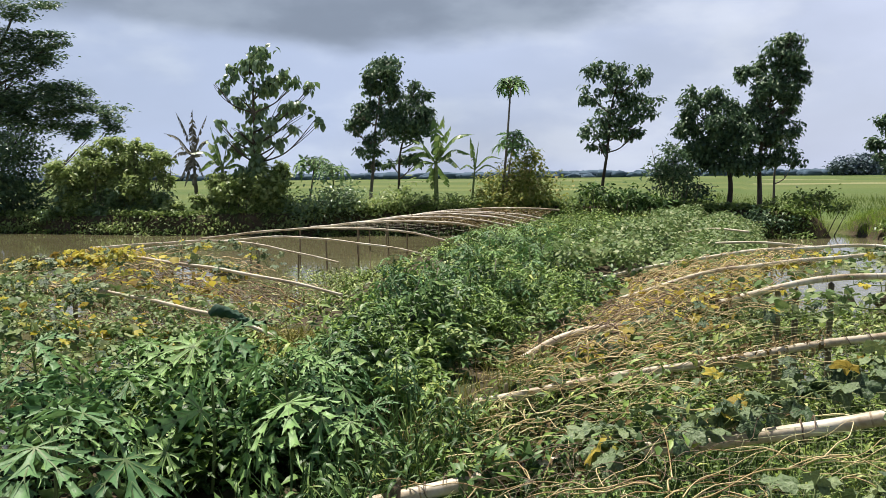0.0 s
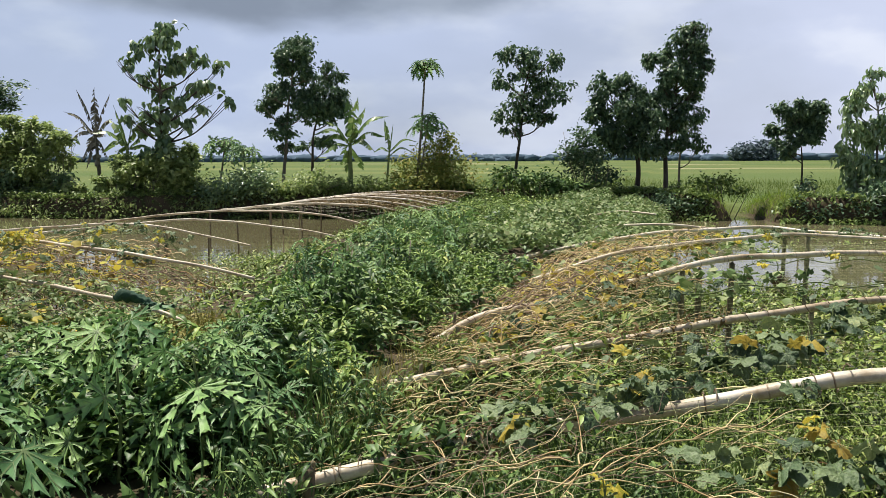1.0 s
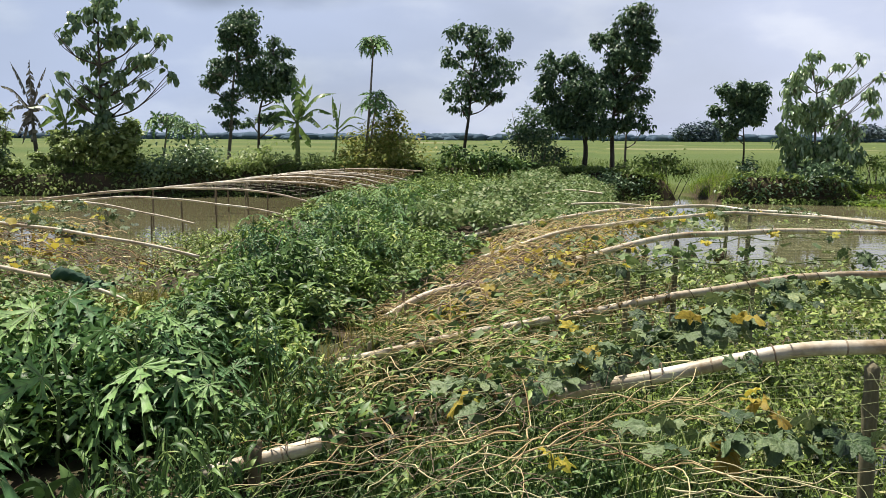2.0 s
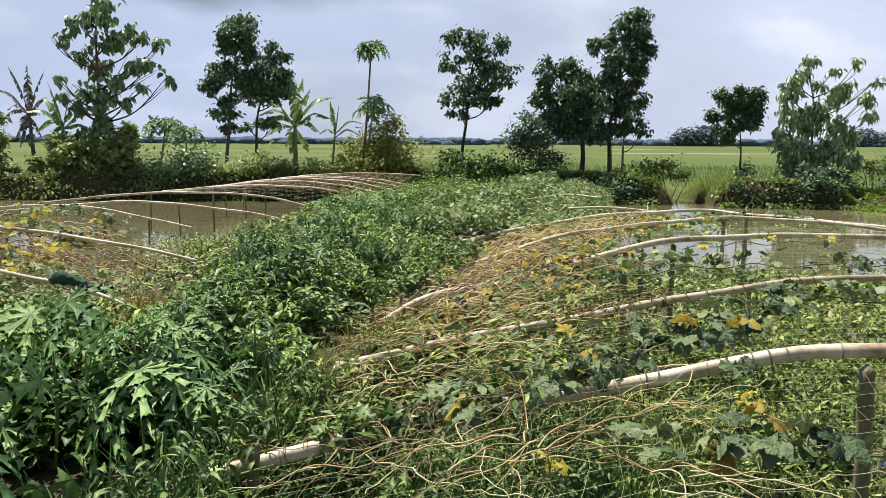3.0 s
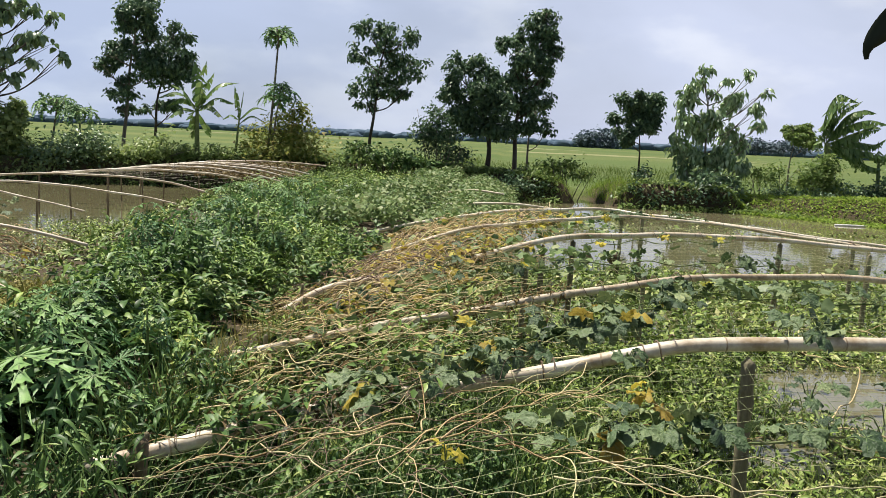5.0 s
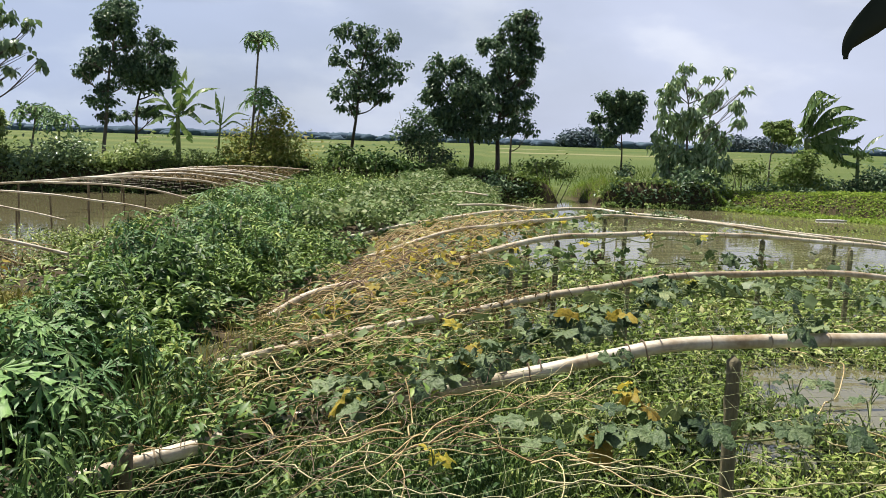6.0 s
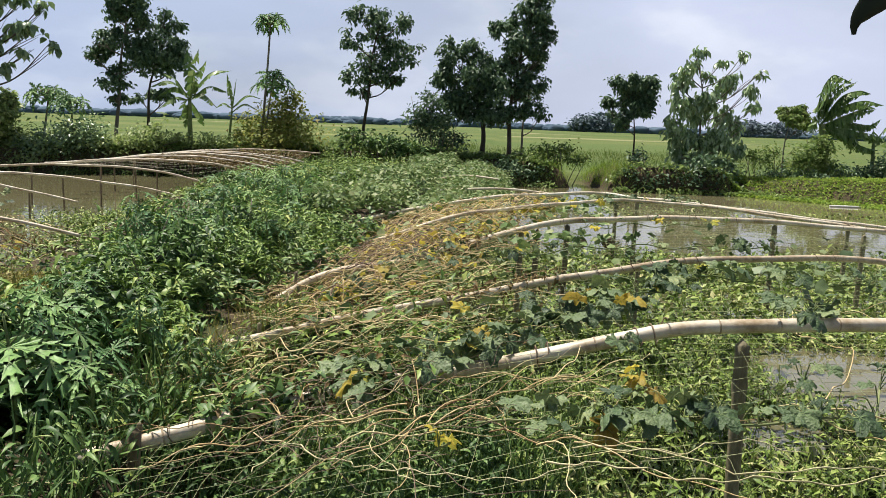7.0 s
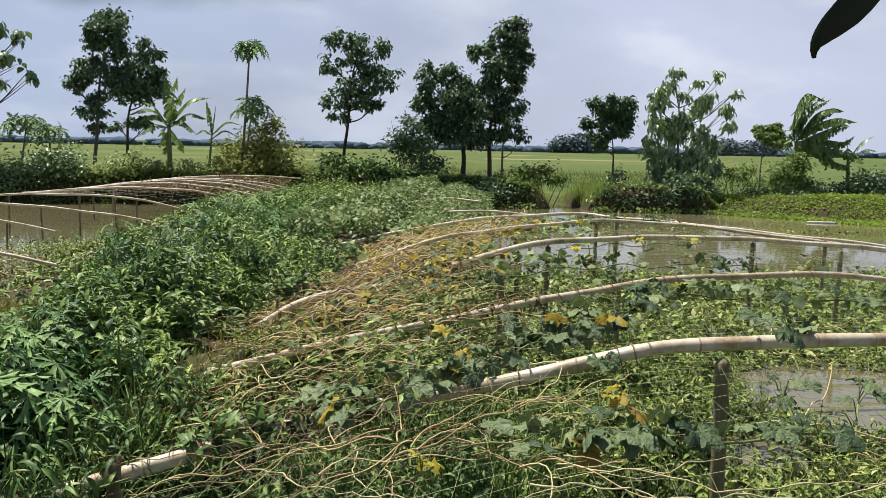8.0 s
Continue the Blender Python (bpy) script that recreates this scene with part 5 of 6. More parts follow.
def branching(n, area, seed, length=(1.2, 2.8), rad=0.0034):
    """Long pale stems that fork into side shoots."""
    r = np.random.default_rng(seed)
    x0, x1, y0, y1 = area
    out = []
    for _ in range(n):
        a = r.normal(0.0, 0.5) + (math.pi if r.random() < 0.5 else 0)
        P = wander((r.uniform(x0, x1), r.uniform(y0, y1)), a, r.uniform(*length), trellis, r, 0.7, 0.05)
        k = rad * r.uniform(0.8, 1.3)
        out.append(tube(P, np.linspace(k, k * 0.6, len(P)), 5, False))
        for _ in range(int(r.integers(2, 6))):
            i = int(r.uniform(0.1, 0.9) * (len(P) - 1))
            d = P[i + 1] - P[i]
            b = math.atan2(d[1], d[0]) + r.choice([-1, 1]) * r.uniform(0.4, 1.2)
            Q = wander(P[i, :2], b, r.uniform(0.25, 1.0), trellis, r, 0.7, 0.04)
            Q[:, 2] += (P[i, 2] - Q[0, 2]) * np.linspace(1, 0, len(Q))
            out.append(tube(Q, np.linspace(k * 0.8, k * 0.4, len(Q)), 4, False))
    return join(*out)


def dry_zone(s, y):
    return float(np.clip(1.3 - 0.9 * abs(s - 0.55) - 0.12 * max(0, y - 6.5), 0.02, 1) * (0.07 + 0.93 * sm(y, 3.5, 4.6)))


def heap_zone(s, y):
    """Withered vines lie in a heap near the dike, wider farther off."""
    return float(1 - sm(s, 0.5 + 0.28 * max(0, y - 7), 1.0 + 0.36 * max(0, y - 7)))


tagged(part("dry_vines", vines(185, (-0.35, 3.0, 2.6, 8.5), trellis, dike_right, 1, 1, (0.4, 1.4), (0.0025, 0.0056), 0.55, 0.045, turn=0.45, keep=dry_zone), M_DRYVINE), "tangle of dry straw-coloured gourd vines on the net", "dry vines", kind="stuff")
tagged(part("dry_vines", vines(150, (-0.3, 2.0, 6.3, 10.8), trellis, dike_right, 1, 2, (0.3, 1.2), (0.004, 0.008), 0.9, 0.08, keep=heap_zone), M_BROWNVINE), "brown withered vines piled on the trellis", "dry vines", kind="stuff")
tagged(part("dry_vines", vines(310, (-0.2, 2.4, 6.2, 12.4), trellis, dike_right, 1, 6, (0.4, 1.5), (0.003, 0.0075), 0.9, 0.085, keep=heap_zone), M_DRYVINE), "straw-coloured vines heaped on the trellis", "dry vines", kind="stuff")
tagged(part("long_vines", branching(9, (-0.05, 0.8, 2.35, 3.2), 3, (0.6, 1.3), 0.0036), M_DRYVINE), "forked pale vine stems tangled on the near net", "dry vines", kind="stuff")
tagged(part("long_vines", branching(3, (1.2, 3.2, 2.4, 2.75), 5, (1.5, 3.0), 0.0034), M_DRYVINE), "long pale vine stems running over the near net", "dry vines", kind="stuff")
def runner(points, r0, seed):
    """One long bare stem lying on the net."""
    P = spline([(x, y, 0.0) for x, y in points], 0.05)
    q = np.arange(len(P))
    P[:, :2] += 0.011 * np.stack([np.sin(q * 0.9 + seed) + 0.6 * np.sin(q * 2.3 + 3 * seed), np.cos(q * 0.7 + 2 * seed) + 0.7 * np.sin(q * 1.9 + seed)], 1)
    P[:, 2] = trellis(P[:, 0], P[:, 1]) + 0.03 + 0.014 * np.sin(q * 0.5 + seed) + 0.008 * np.sin(q * 1.7 + 2 * seed)
    return tube(P, np.linspace(r0, r0 * 0.6, len(P)) * (0.62 + 0.12 * np.sin(q * 1.3 + seed)), 6)


tagged(part("long_vines", join(*(runner(p, r, k) for k, (r, p) in enumerate((
    (0.0050, [(1.14, 2.25), (1.32, 2.17), (1.51, 2.13), (1.66, 1.95), (1.92, 1.93), (2.16, 1.97), (2.6, 2.1)]),
    (0.0055, [(1.0, 2.12), (1.31, 2.04), (1.57, 1.85), (1.88, 1.85), (2.27, 1.91), (2.7, 2.0)]),
    (0.0045, [(1.2, 2.4), (1.33, 2.32), (1.51, 2.17), (1.77, 2.21), (2.03, 2.13)]),
    (0.0042, [(-0.14, 2.51), (-0.03, 2.8), (0.3, 3.08), (0.5, 3.3)]),
    (0.0055, [(-0.19, 3.03), (-0.07, 2.83), (0.06, 2.69), (0.12, 2.58), (0.26, 2.51), (0.52, 2.27), (0.85, 2.08), (1.13, 2.09)]),
    (0.0045, [(0.37, 2.94), (0.36, 2.6), (0.47, 2.31), (0.6, 2.1)]),
    (0.0050, [(-0.58, 5.2), (-0.24, 4.62), (0.02, 4.63), (0.19, 4.56), (0.5, 4.8)]),
    (0.0045, [(0.33, 3.72), (0.55, 3.76), (0.76, 3.78)]))))), M_STRAWVINE), "long straw-pale vine stems lying on the net", "dry vines", kind="stuff")
tagged(part("thin_vines", vines(50, (0.5, 1.5, 2.2, 3.7), trellis, dike_right, 1, 9, (0.25, 0.9), (0.0014, 0.0026), 0.9, 0.06), M_BROWNVINE), "fine brown dead shoots below the pale stems", "dry vines", kind="stuff")
tagged(part("dry_vines", vines(110, (0.0, 4.6, 6.0, 11.0), trellis_left, dike_left, -1, 4, (0.4, 1.6), (0.004, 0.009), 0.7, 0.05), M_DRYVINE), "dry vines hanging over the muddy pond", "dry vines", kind="stuff")


def brown_patch(s, y):
    """Withered stems hang thickest where the net meets the dike's shoulder."""
    return float(np.exp(-((s - 1.0) / 1.2) ** 2 - ((y - 8.2) / 1.5) ** 2))


tagged(part("dry_vines", vines(190, (0.0, 3.0, 6.2, 10.5), trellis_left, dike_left, -1, 14, (0.3, 1.3), (0.003, 0.007), 0.9, 0.06, keep=brown_patch), M_BROWNVINE), "brown withered stems hanging in the net", "dry vines", kind="stuff")


def tendrils(pole, n, r0, seed):
    """Dry tendrils wound round a pole."""
    r = np.random.default_rng(seed)
    P = cane_path(pole)
    out = []
    for _ in range(n):
        k = int(r.uniform(0.05, 0.85) * len(P))
        turns = r.uniform(0.8, 2.5)
        m = int(14 * turns)
        idx = np.clip(k + np.arange(m) * r.uniform(0.1, 0.4), 0, len(P) - 1)
        c = np.stack([np.interp(idx, np.arange(len(P)), P[:, i]) for i in range(3)], 1)
        a = np.linspace(0, turns * 2 * math.pi, m) + r.uniform(0, 6)
        rad = r0 * r.uniform(1.08, 1.5) + 0.02 * np.linspace(0, 1, m) ** 4 * r.uniform(0, 3)
        out.append(tube(c + np.stack([0.25 * np.cos(a) * rad, np.cos(a) * rad, np.sin(a) * rad], 1), r.uniform(0.002, 0.004), 4, False))
    return join(*out)


def along_pole(pole, x0, x1, n, size, reach, seed, tmpl):
    """Small leaves that cling to a stretch of a pole."""
    r = np.random.default_rng(seed)
    P = cane_path(pole)
    P = P[(P[:, 0] > x0) & (P[:, 0] < x1)]
    c = P[r.integers(0, len(P), n)] + r.normal(0, 1, (n, 3)) * [0.03, reach, reach * 0.8] + [0, 0, 0.03]
    return scatter(tmpl, c, r.uniform(0, 2 * np.pi, n), r.normal(-0.2, 0.6, n), r.normal(0, 0.5, n), size * r.uniform(0.6, 1.3, n))


tagged(part("pole_weeds", along_pole(P1, -0.50, 0.48, 420, 0.095, 0.065, 71, small_leaf(0.2, 0.25, 0.07)), M_WEED_DARK), "dark weeds creeping over the thick pole", "weeds", kind="stuff")
tagged(part("withered_leaves", join(along_pole(P1, -0.45, 0.62, 240, 0.075, 0.055, 72, small_leaf(0.16, 0.3, 0.1)), along_pole(P2, 0.9, 1.9, 160, 0.08, 0.05, 73, small_leaf(0.16, 0.3, 0.1)), along_pole(P3, 0.6, 1.6, 160, 0.09, 0.06, 74, small_leaf(0.16, 0.3, 0.1))), M_DEADLEAF), "withered brown leaves clinging to the poles", "dead leaves", kind="stuff")
tagged(part("tendrils", join(tendrils([p for p in P1 if p[0] < 1.4], 6, 0.047, 8), tendrils(P1, 2, 0.047, 1), tendrils(P2, 9, 0.034, 2), tendrils(P3, 9, 0.038, 3), tendrils(P4, 6, 0.03, 4)), M_BROWNVINE), "dry brown tendrils wound round the poles", "tendrils", kind="stuff")


def gourd_leaf(k):
    """A broad lobed leaf with a toothed wavy rim and a notch at its stalk."""
    rim, mid = [], []
    for i in range(31):
        a = -math.pi * 0.93 + i / 30 * math.pi * 1.86
        f = 0.48 + 0.11 * math.cos(5 * a + 0.2 * k) + 0.035 * (-1) ** i + 0.09 * math.cos(a)
        z = 0.09 * math.cos(5 * a + 1.0 + k) + 0.05 * math.sin(9 * a + k) - 0.32 * f * f - 0.10 * math.cos(a) * k
        rim.append((math.sin(a) * f, math.cos(a) * f + 0.3, z))
        mid.append((math.sin(a) * f * 0.5, math.cos(a) * f * 0.5 + 0.27, 0.03 * math.cos(5 * a + 0.5) - 0.02))
    V = np.array([(0, 0.24, -0.03)] + mid + rim)
    n = len(rim)
    T = [(0, 1 + i, 2 + i) for i in range(n - 1)] + [(1 + i, 1 + n + i, 2 + n + i) for i in range(n - 1)] + [(1 + i, 2 + n + i, 2 + i) for i in range(n - 1)]
    return V, np.array(T)


def gourd_veins(k):
    """Pale ribs that spread from the stalk into the five lobes."""
    out = []
    for j in range(-2, 3):
        a = (j * 2 * math.pi - 0.2 * k) / 5
        f = 0.56 + 0.09 * math.cos(a)
        P = []
        for q, w in ((0.05, 0.014), (0.5, 0.010), (0.94, 0.002)):
            z = -0.03 + 0.03 * q + 0.016 if q <= 0.5 else 0.09 * math.cos(5 * a + 1.0 + k) * 0.9 - 0.28 * f * f - 0.09 * math.cos(a) * k + 0.02
            c = np.array([math.sin(a) * f * q, math.cos(a) * f * q + 0.24 + 0.06 * q, z])
            n = np.array([math.cos(a), -math.sin(a), 0]) * w
            P += [c - n, c + n]
        out.append((np.array(P), np.array([(0, 1, 3), (0, 3, 2), (2, 3, 5), (2, 5, 4)])))
    return join(*out)


def leaf_set(mat, count=3):
    out = []
    for k in range(count):
        blade, veins = gourd_leaf(k), gourd_veins(k)
        me = mesh_np("gourd_leaf", *join(blade, veins))
        me.materials.append(mat)
        me.materials.append(M_VEIN)
        kinds = np.zeros(len(me.polygons), np.int32)
        kinds[len(blade[1]):] = 1
        me.polygons.foreach_set("material_index", kinds)
        me.polygons.foreach_set("use_smooth", np.ones(len(me.polygons), bool))
        out.append(me)
    return out


GOURD, GOURD_YELLOW = leaf_set(M_GOURD), leaf_set(M_YELLOW)


def gourd_vine(label, points, n, size, height, seed, yellow=0.0, spread=0.18, rise=0.10):
    """A living vine: its stem creeps over the net, each leaf stands on a stalk."""
    r = np.random.default_rng(seed)
    P = spline([(x, y, float(height(x, y)) + 0.03) for x, y in points], 0.07)
    P[:, 2] = height(P[:, 0], P[:, 1]) + 0.03 + 0.02 * np.sin(np.arange(len(P)) * 0.7)
    t = thing("gourd_vine", tuple(P[0]), label, "gourd vine")
    pieces = [tube(P, 0.006, 5)]
    for i in range(n):
        s = P[int(r.uniform(0, 0.999) * len(P))]
        a = r.uniform(0, 2 * math.pi)
        d = r.uniform(0.3, 1.0) * spread
        e = s + np.array([-math.sin(a) * d, math.cos(a) * d, 0])
        e[2] = float(height(e[0], e[1])) + r.uniform(0.1, 1.0) * rise + 0.05
        path = spline([s, (s + e) / 2 + [0, 0, 0.04], e], 0.05)
        pieces.append(tube(path, 0.003, 4, False))
        leaf_object("leaf", (GOURD_YELLOW if r.random() < yellow else GOURD)[i % 3], e, a + r.normal(0, 0.5), r.normal(-0.15, 0.38), r.normal(0, 0.35), size * r.uniform(0.6, 1.2), t)
    part("stem", join(*pieces), M_STEM, t)
    return t


gourd_vine("gourd vine with broad grey-green leaves on the net", [(0.15, 3.6), (0.45, 3.6), (0.9, 3.75), (1.5, 4.3), (2.2, 4.8)], 40, 0.158, trellis, 1, 0.08, 0.25)
gourd_vine("row of broad gourd leaves over the near net", [(0.8, 2.66), (1.3, 2.54), (1.75, 2.47), (2.3, 2.4)], 34, 0.14, trellis, 2, 0.05, 0.12)
gourd_vine("small clump of withered yellow leaves on the net", [(1.5, 2.82), (1.62, 2.86)], 4, 0.10, trellis, 21, 1.0, 0.06)
gourd_vine("curled yellowing leaves among pale vine stems", [(0.58, 2.42), (0.68, 2.46)], 3, 0.10, trellis, 22, 0.8, 0.05)
gourd_vine("gourd vine with large grey leaves beside a thick pole", [(0.35, 3.25), (0.55, 3.4), (0.8, 3.6), (1.2, 3.9)], 16, 0.15, trellis, 3, 0.12, 0.2)
def over_pole(x, y):
    return trellis(x, y) + 0.14


gourd_vine("gourd vine climbing over a thick pole", [(2.62, 3.36), (2.78, 3.55), (2.9, 3.75)], 12, 0.125, over_pole, 23, 0.0, 0.14)
gourd_vine("single dark gourd leaves hanging on a thick pole", [(1.70, 3.5), (1.76, 3.58)], 3, 0.13, trellis, 24, 0.0, 0.06, 0.06)
gourd_vine("leafy shoot spreading over open water", [(2.44, 3.0), (2.33, 2.68), (2.26, 2.4)], 7, 0.085, trellis, 25, 0.0, 0.12)
gourd_vine("leafy shoot spreading over open water", [(2.8, 2.9), (2.6, 2.6), (2.4, 2.3)], 6, 0.085, trellis, 26, 0.1, 0.12)
gourd_vine("gourd vine creeping along under a bamboo pole", [(2.2, 5.1), (3.0, 5.4), (3.9, 5.4), (5.0, 5.3), (6.2, 5.2)], 52, 0.145, trellis, 4, 0.0, 0.22)
gourd_vine("gourd vine with green leaves between two poles", [(1.0, 4.2), (1.6, 4.6), (2.3, 5.0), (3.0, 5.5)], 44, 0.136, trellis, 5, 0.03, 0.3)
gourd_vine("gourd vine with drooping leaves above open water", [(0.9, 6.6), (1.8, 6.9), (2.8, 7.0), (4.2, 7.0)], 40, 0.114, trellis, 6, 0.08, 0.2)
gourd_vine("yellowing gourd vine on the trellis", [(-0.1, 6.6), (0.3, 6.8), (0.7, 7.1), (1.1, 7.6)], 34, 0.114, trellis, 7, 0.45, 0.25)
gourd_vine("yellowed gourd vine on dry stems", [(0.2, 8.0), (0.7, 8.5), (1.2, 9.2), (1.8, 9.9)], 60, 0.12, trellis, 8, 0.5, 0.28)
gourd_vine("yellow-leaved gourd vine along a pole", [(0.6, 10.4), (1.6, 10.9), (2.8, 11.2), (3.6, 11.2)], 80, 0.125, trellis, 9, 0.65, 0.28)
gourd_vine("green gourd vine heaped over two poles", [(3.6, 11.3), (4.2, 11.7), (4.8, 11.8), (5.3, 11.5)], 44, 0.114, trellis, 10, 0.05, 0.2)
gourd_vine("gourd vine with a few leaves along a pole", [(2.6, 8.3), (3.6, 8.7), (4.6, 8.9)], 14, 0.106, trellis, 11, 0.3, 0.2)
gourd_vine("lime-green gourd vine heaped over a pole", [(-8.3, 9.5), (-7.9, 9.5), (-7.5, 9.6)], 100, 0.125, trellis_left, 12, 0.35, 0.32, 0.16)
gourd_vine("yellowed gourd vine crowning a trellis pole", [(-7.6, 9.8), (-7.2, 9.8), (-6.6, 9.6)], 130, 0.125, trellis_left, 17, 0.85, 0.32, 0.22)
gourd_vine("green and withered gourd vine over two poles", [(-5.9, 10.4), (-5.4, 10.0), (-4.8, 9.9)], 80, 0.12, trellis_left, 18, 0.3, 0.32, 0.16)
gourd_vine("half-yellow gourd vine over muddy water", [(-6.4, 8.8), (-5.9, 8.6), (-5.2, 8.3), (-4.7, 8.2)], 46, 0.115, trellis_left, 13, 0.6, 0.4)
gourd_vine("green gourd vine matted over a low pole", [(-6.8, 6.7), (-6.0, 7.1), (-5.5, 7.3), (-4.9, 7.0)], 80, 0.115, trellis_left, 14, 0.2, 0.45, 0.16)
gourd_vine("gourd vine with yellow leaves over a low pole", [(-6.3, 6.2), (-5.6, 5.9), (-4.9, 5.8), (-3.9, 5.9)], 60, 0.12, trellis_left, 15, 0.4, 0.4)
gourd_vine("green gourd vine at the end of a bare trellis", [(-7.4, 11.6), (-6.6, 12.0), (-5.8, 12.0), (-5.2, 11.6)], 70, 0.122, trellis_left, 16, 0.25, 0.4, 0.16)


def leaf_carpet(n, place, height, tmpl, size, tilt, seed, rise=0.1, keep=None):
    """Many leaves lying over a surface."""
    r = np.random.default_rng(seed)
    x, y = place(r, n)
    if keep is not None:
        k = r.random(len(x)) < keep(x, y)
        x, y = x[k], y[k]
    n = len(x)
    z = height(x, y) + r.uniform(0, 1, n) ** 1.5 * rise
    return scatter(tmpl, np.stack([x, y, z], 1), r.uniform(0, 2 * np.pi, n), r.normal(tilt, 0.45, n), r.normal(0, 0.45, n), size * r.uniform(0.6, 1.3, n))


def strip_right(s0, s1, y0, y1):
    def place(r, n):
        y = r.uniform(y0, y1, n)
        return dike_right(y) + r.uniform(s0, s1, n), y
    return place


def strip_left(s0, s1, y0, y1):
    def place(r, n):
        y = r.uniform(y0, y1, n)
        return dike_left(y) - r.uniform(s0, s1, n), y
    return place


def lobed(k=0.0):
    """A small five-lobed leaf."""
    rim = []
    for i in range(11):
        a = -2.75 + 5.5 * i / 10
        f = (0.50 if i % 2 else 0.405) + 0.10 * math.cos(a)
        rim.append((math.sin(a) * f, 0.32 + math.cos(a) * f, 0.06 * math.cos(3 * a + k) - 0.22 * f * f))
    return fan([(0, 0.1, 0.02)] + rim, (0, 0.34, -0.03))


VINE_LEAF = lobed()


def far_trellis(x, y):
    return np.maximum(trellis(x, y) - 0.05 - 0.55 * sm(x - dike_right(y), 0.5, 1.9), land(x, y) + 0.34 + 0.12 * wave(x, y, 0.8, 1))


tagged(part("vine_carpet", leaf_carpet(26000, strip_right(-1.4, 1.9, 12.0, 28.0), far_trellis, small_leaf(0.33, 0.15, 0.06), 0.115, -0.2, 11, 0.30, lambda x, y: np.clip(1.1 - 0.9 * np.maximum(0, x - dike_right(y) - 0.9 - 0.4 * wave(x, y, 0.6)) - 1.0 * np.maximum(0, dike_right(y) - x - 0.45 - 0.4 * wave(x, y, 0.7, 2)), 0, 1)), M_VINE_TOP), "pale green vine leaves covering the trellis", "vine leaves", kind="stuff")
tagged(part("vine_carpet", leaf_carpet(2600, strip_right(-0.2, 3.2, 6.4, 12.6), trellis, VINE_LEAF, 0.10, -0.1, 16, 0.10, lambda x, y: np.clip(0.15 + 0.9 * wave(x, y, 1.5, 5), 0, 1)), M_VINE_TOP), "green leaves among withered vines", "vine leaves", kind="stuff")
tagged(part("vine_carpet", leaf_carpet(1900, strip_right(-0.2, 3.0, 6.2, 12.4), trellis, VINE_LEAF, 0.09, -0.1, 12, 0.12, lambda x, y: np.clip(0.4 + 1.0 * wave(x, y, 1.4), 0, 1) * (1 - sm(x - dike_right(y), 0.9 + 0.3 * np.maximum(0, y - 7), 1.6 + 0.38 * np.maximum(0, y - 7)))), M_YELLOW), "yellow withered leaves on the dry trellis", "vine leaves", kind="stuff")
tagged(part("vine_carpet", leaf_carpet(520, strip_right(0.2, 5.5, 4.6, 10.5), trellis, VINE_LEAF, 0.11, -0.1, 13, 0.08, lambda x, y: (0.35 + 0.5 * wave(x, y, 1.1, 2)) * sm(y, 8.3, 7.3)), M_GOURD), "scattered small green leaves on the net", "vine leaves", kind="stuff")
tagged(part("vine_carpet", leaf_carpet(4200, strip_left(-0.2, 4.8, 4.6, 8.4), trellis_left, VINE_LEAF, 0.11, -0.1, 14, 0.16, lambda x, y: np.clip(0.30 + 0.95 * wave(x, y, 0.9, 1), 0, 1)), M_VINE_TOP), "green vine leaves over the muddy pond", "vine leaves", kind="stuff")
tagged(part("vine_carpet", leaf_carpet(1800, strip_left(0.0, 4.6, 5.2, 10.6), trellis_left, VINE_LEAF, 0.12, -0.1, 15, 0.14, lambda x, y: np.clip(0.12 + 0.85 * wave(x, y, 1.0, 3), 0, 1)), M_YELLOW), "yellow leaves on the net over the muddy pond", "vine leaves", kind="stuff")


def lumpy(path, radii, seed, sides=14):
    """A soft lumpy roll along a path."""
    P = spline(path, 0.03)
    q = np.linspace(0, 1, len(P))
    V, T = tube(P, np.interp(q, np.linspace(0, 1, len(radii)), radii), sides)
    k = np.sin(V @ np.array([23.0, 31, 27]) + seed) + 0.7 * np.sin(V @ np.array([-47.0, 38, 52]) + 2 * seed)
    V[:, 2] += 0.016 * k
    V[:, 1] += 0.010 * np.roll(k, 3)
    return V, T


tagged(part("rolled_net", lumpy([(-3.86, 7.01, 0.93), (-3.76, 7.0, 0.96), (-3.62, 6.99, 0.94), (-3.48, 6.97, 0.90), (-3.25, 6.94, 0.83)], [0.02, 0.062, 0.055, 0.02, 0.006], 1), M_TARP, None, smooth=True), "rolled dark green net draped over a pole's end", "rolled net")
for x, y, z in ((2.79, 8.80, 1.0), (3.12, 8.80, 1.01)):
    gd = thing("gourd", (x, y, z), "dry brown gourd hanging below a bamboo pole", "gourd", "hanging gourds")
    q = np.linspace(0, 1, 12)
    part("fruit", tube(np.stack([0 * q + x, 0 * q + y, z - 0.15 * q], 1), 0.075 * np.sin(np.pi * np.clip(q * 0.97 + 0.02, 0, 1)) ** 0.55, 16), M_GOURDSKIN, gd, smooth=True)
    part("stalk", tube(spline([(x, y, z - 0.01), (x + 0.01, y, z + 0.07), (x - 0.01, y, float(trellis(x, y)) + 0.02)], 0.01), 0.006, 6), M_STEM, gd, smooth=True)



# ---------------------------------------------------------------- weeds on the dike
LANCE, OVATE = small_leaf(0.16, 0.25, 0.06), small_leaf(0.27, 0.2, 0.08)


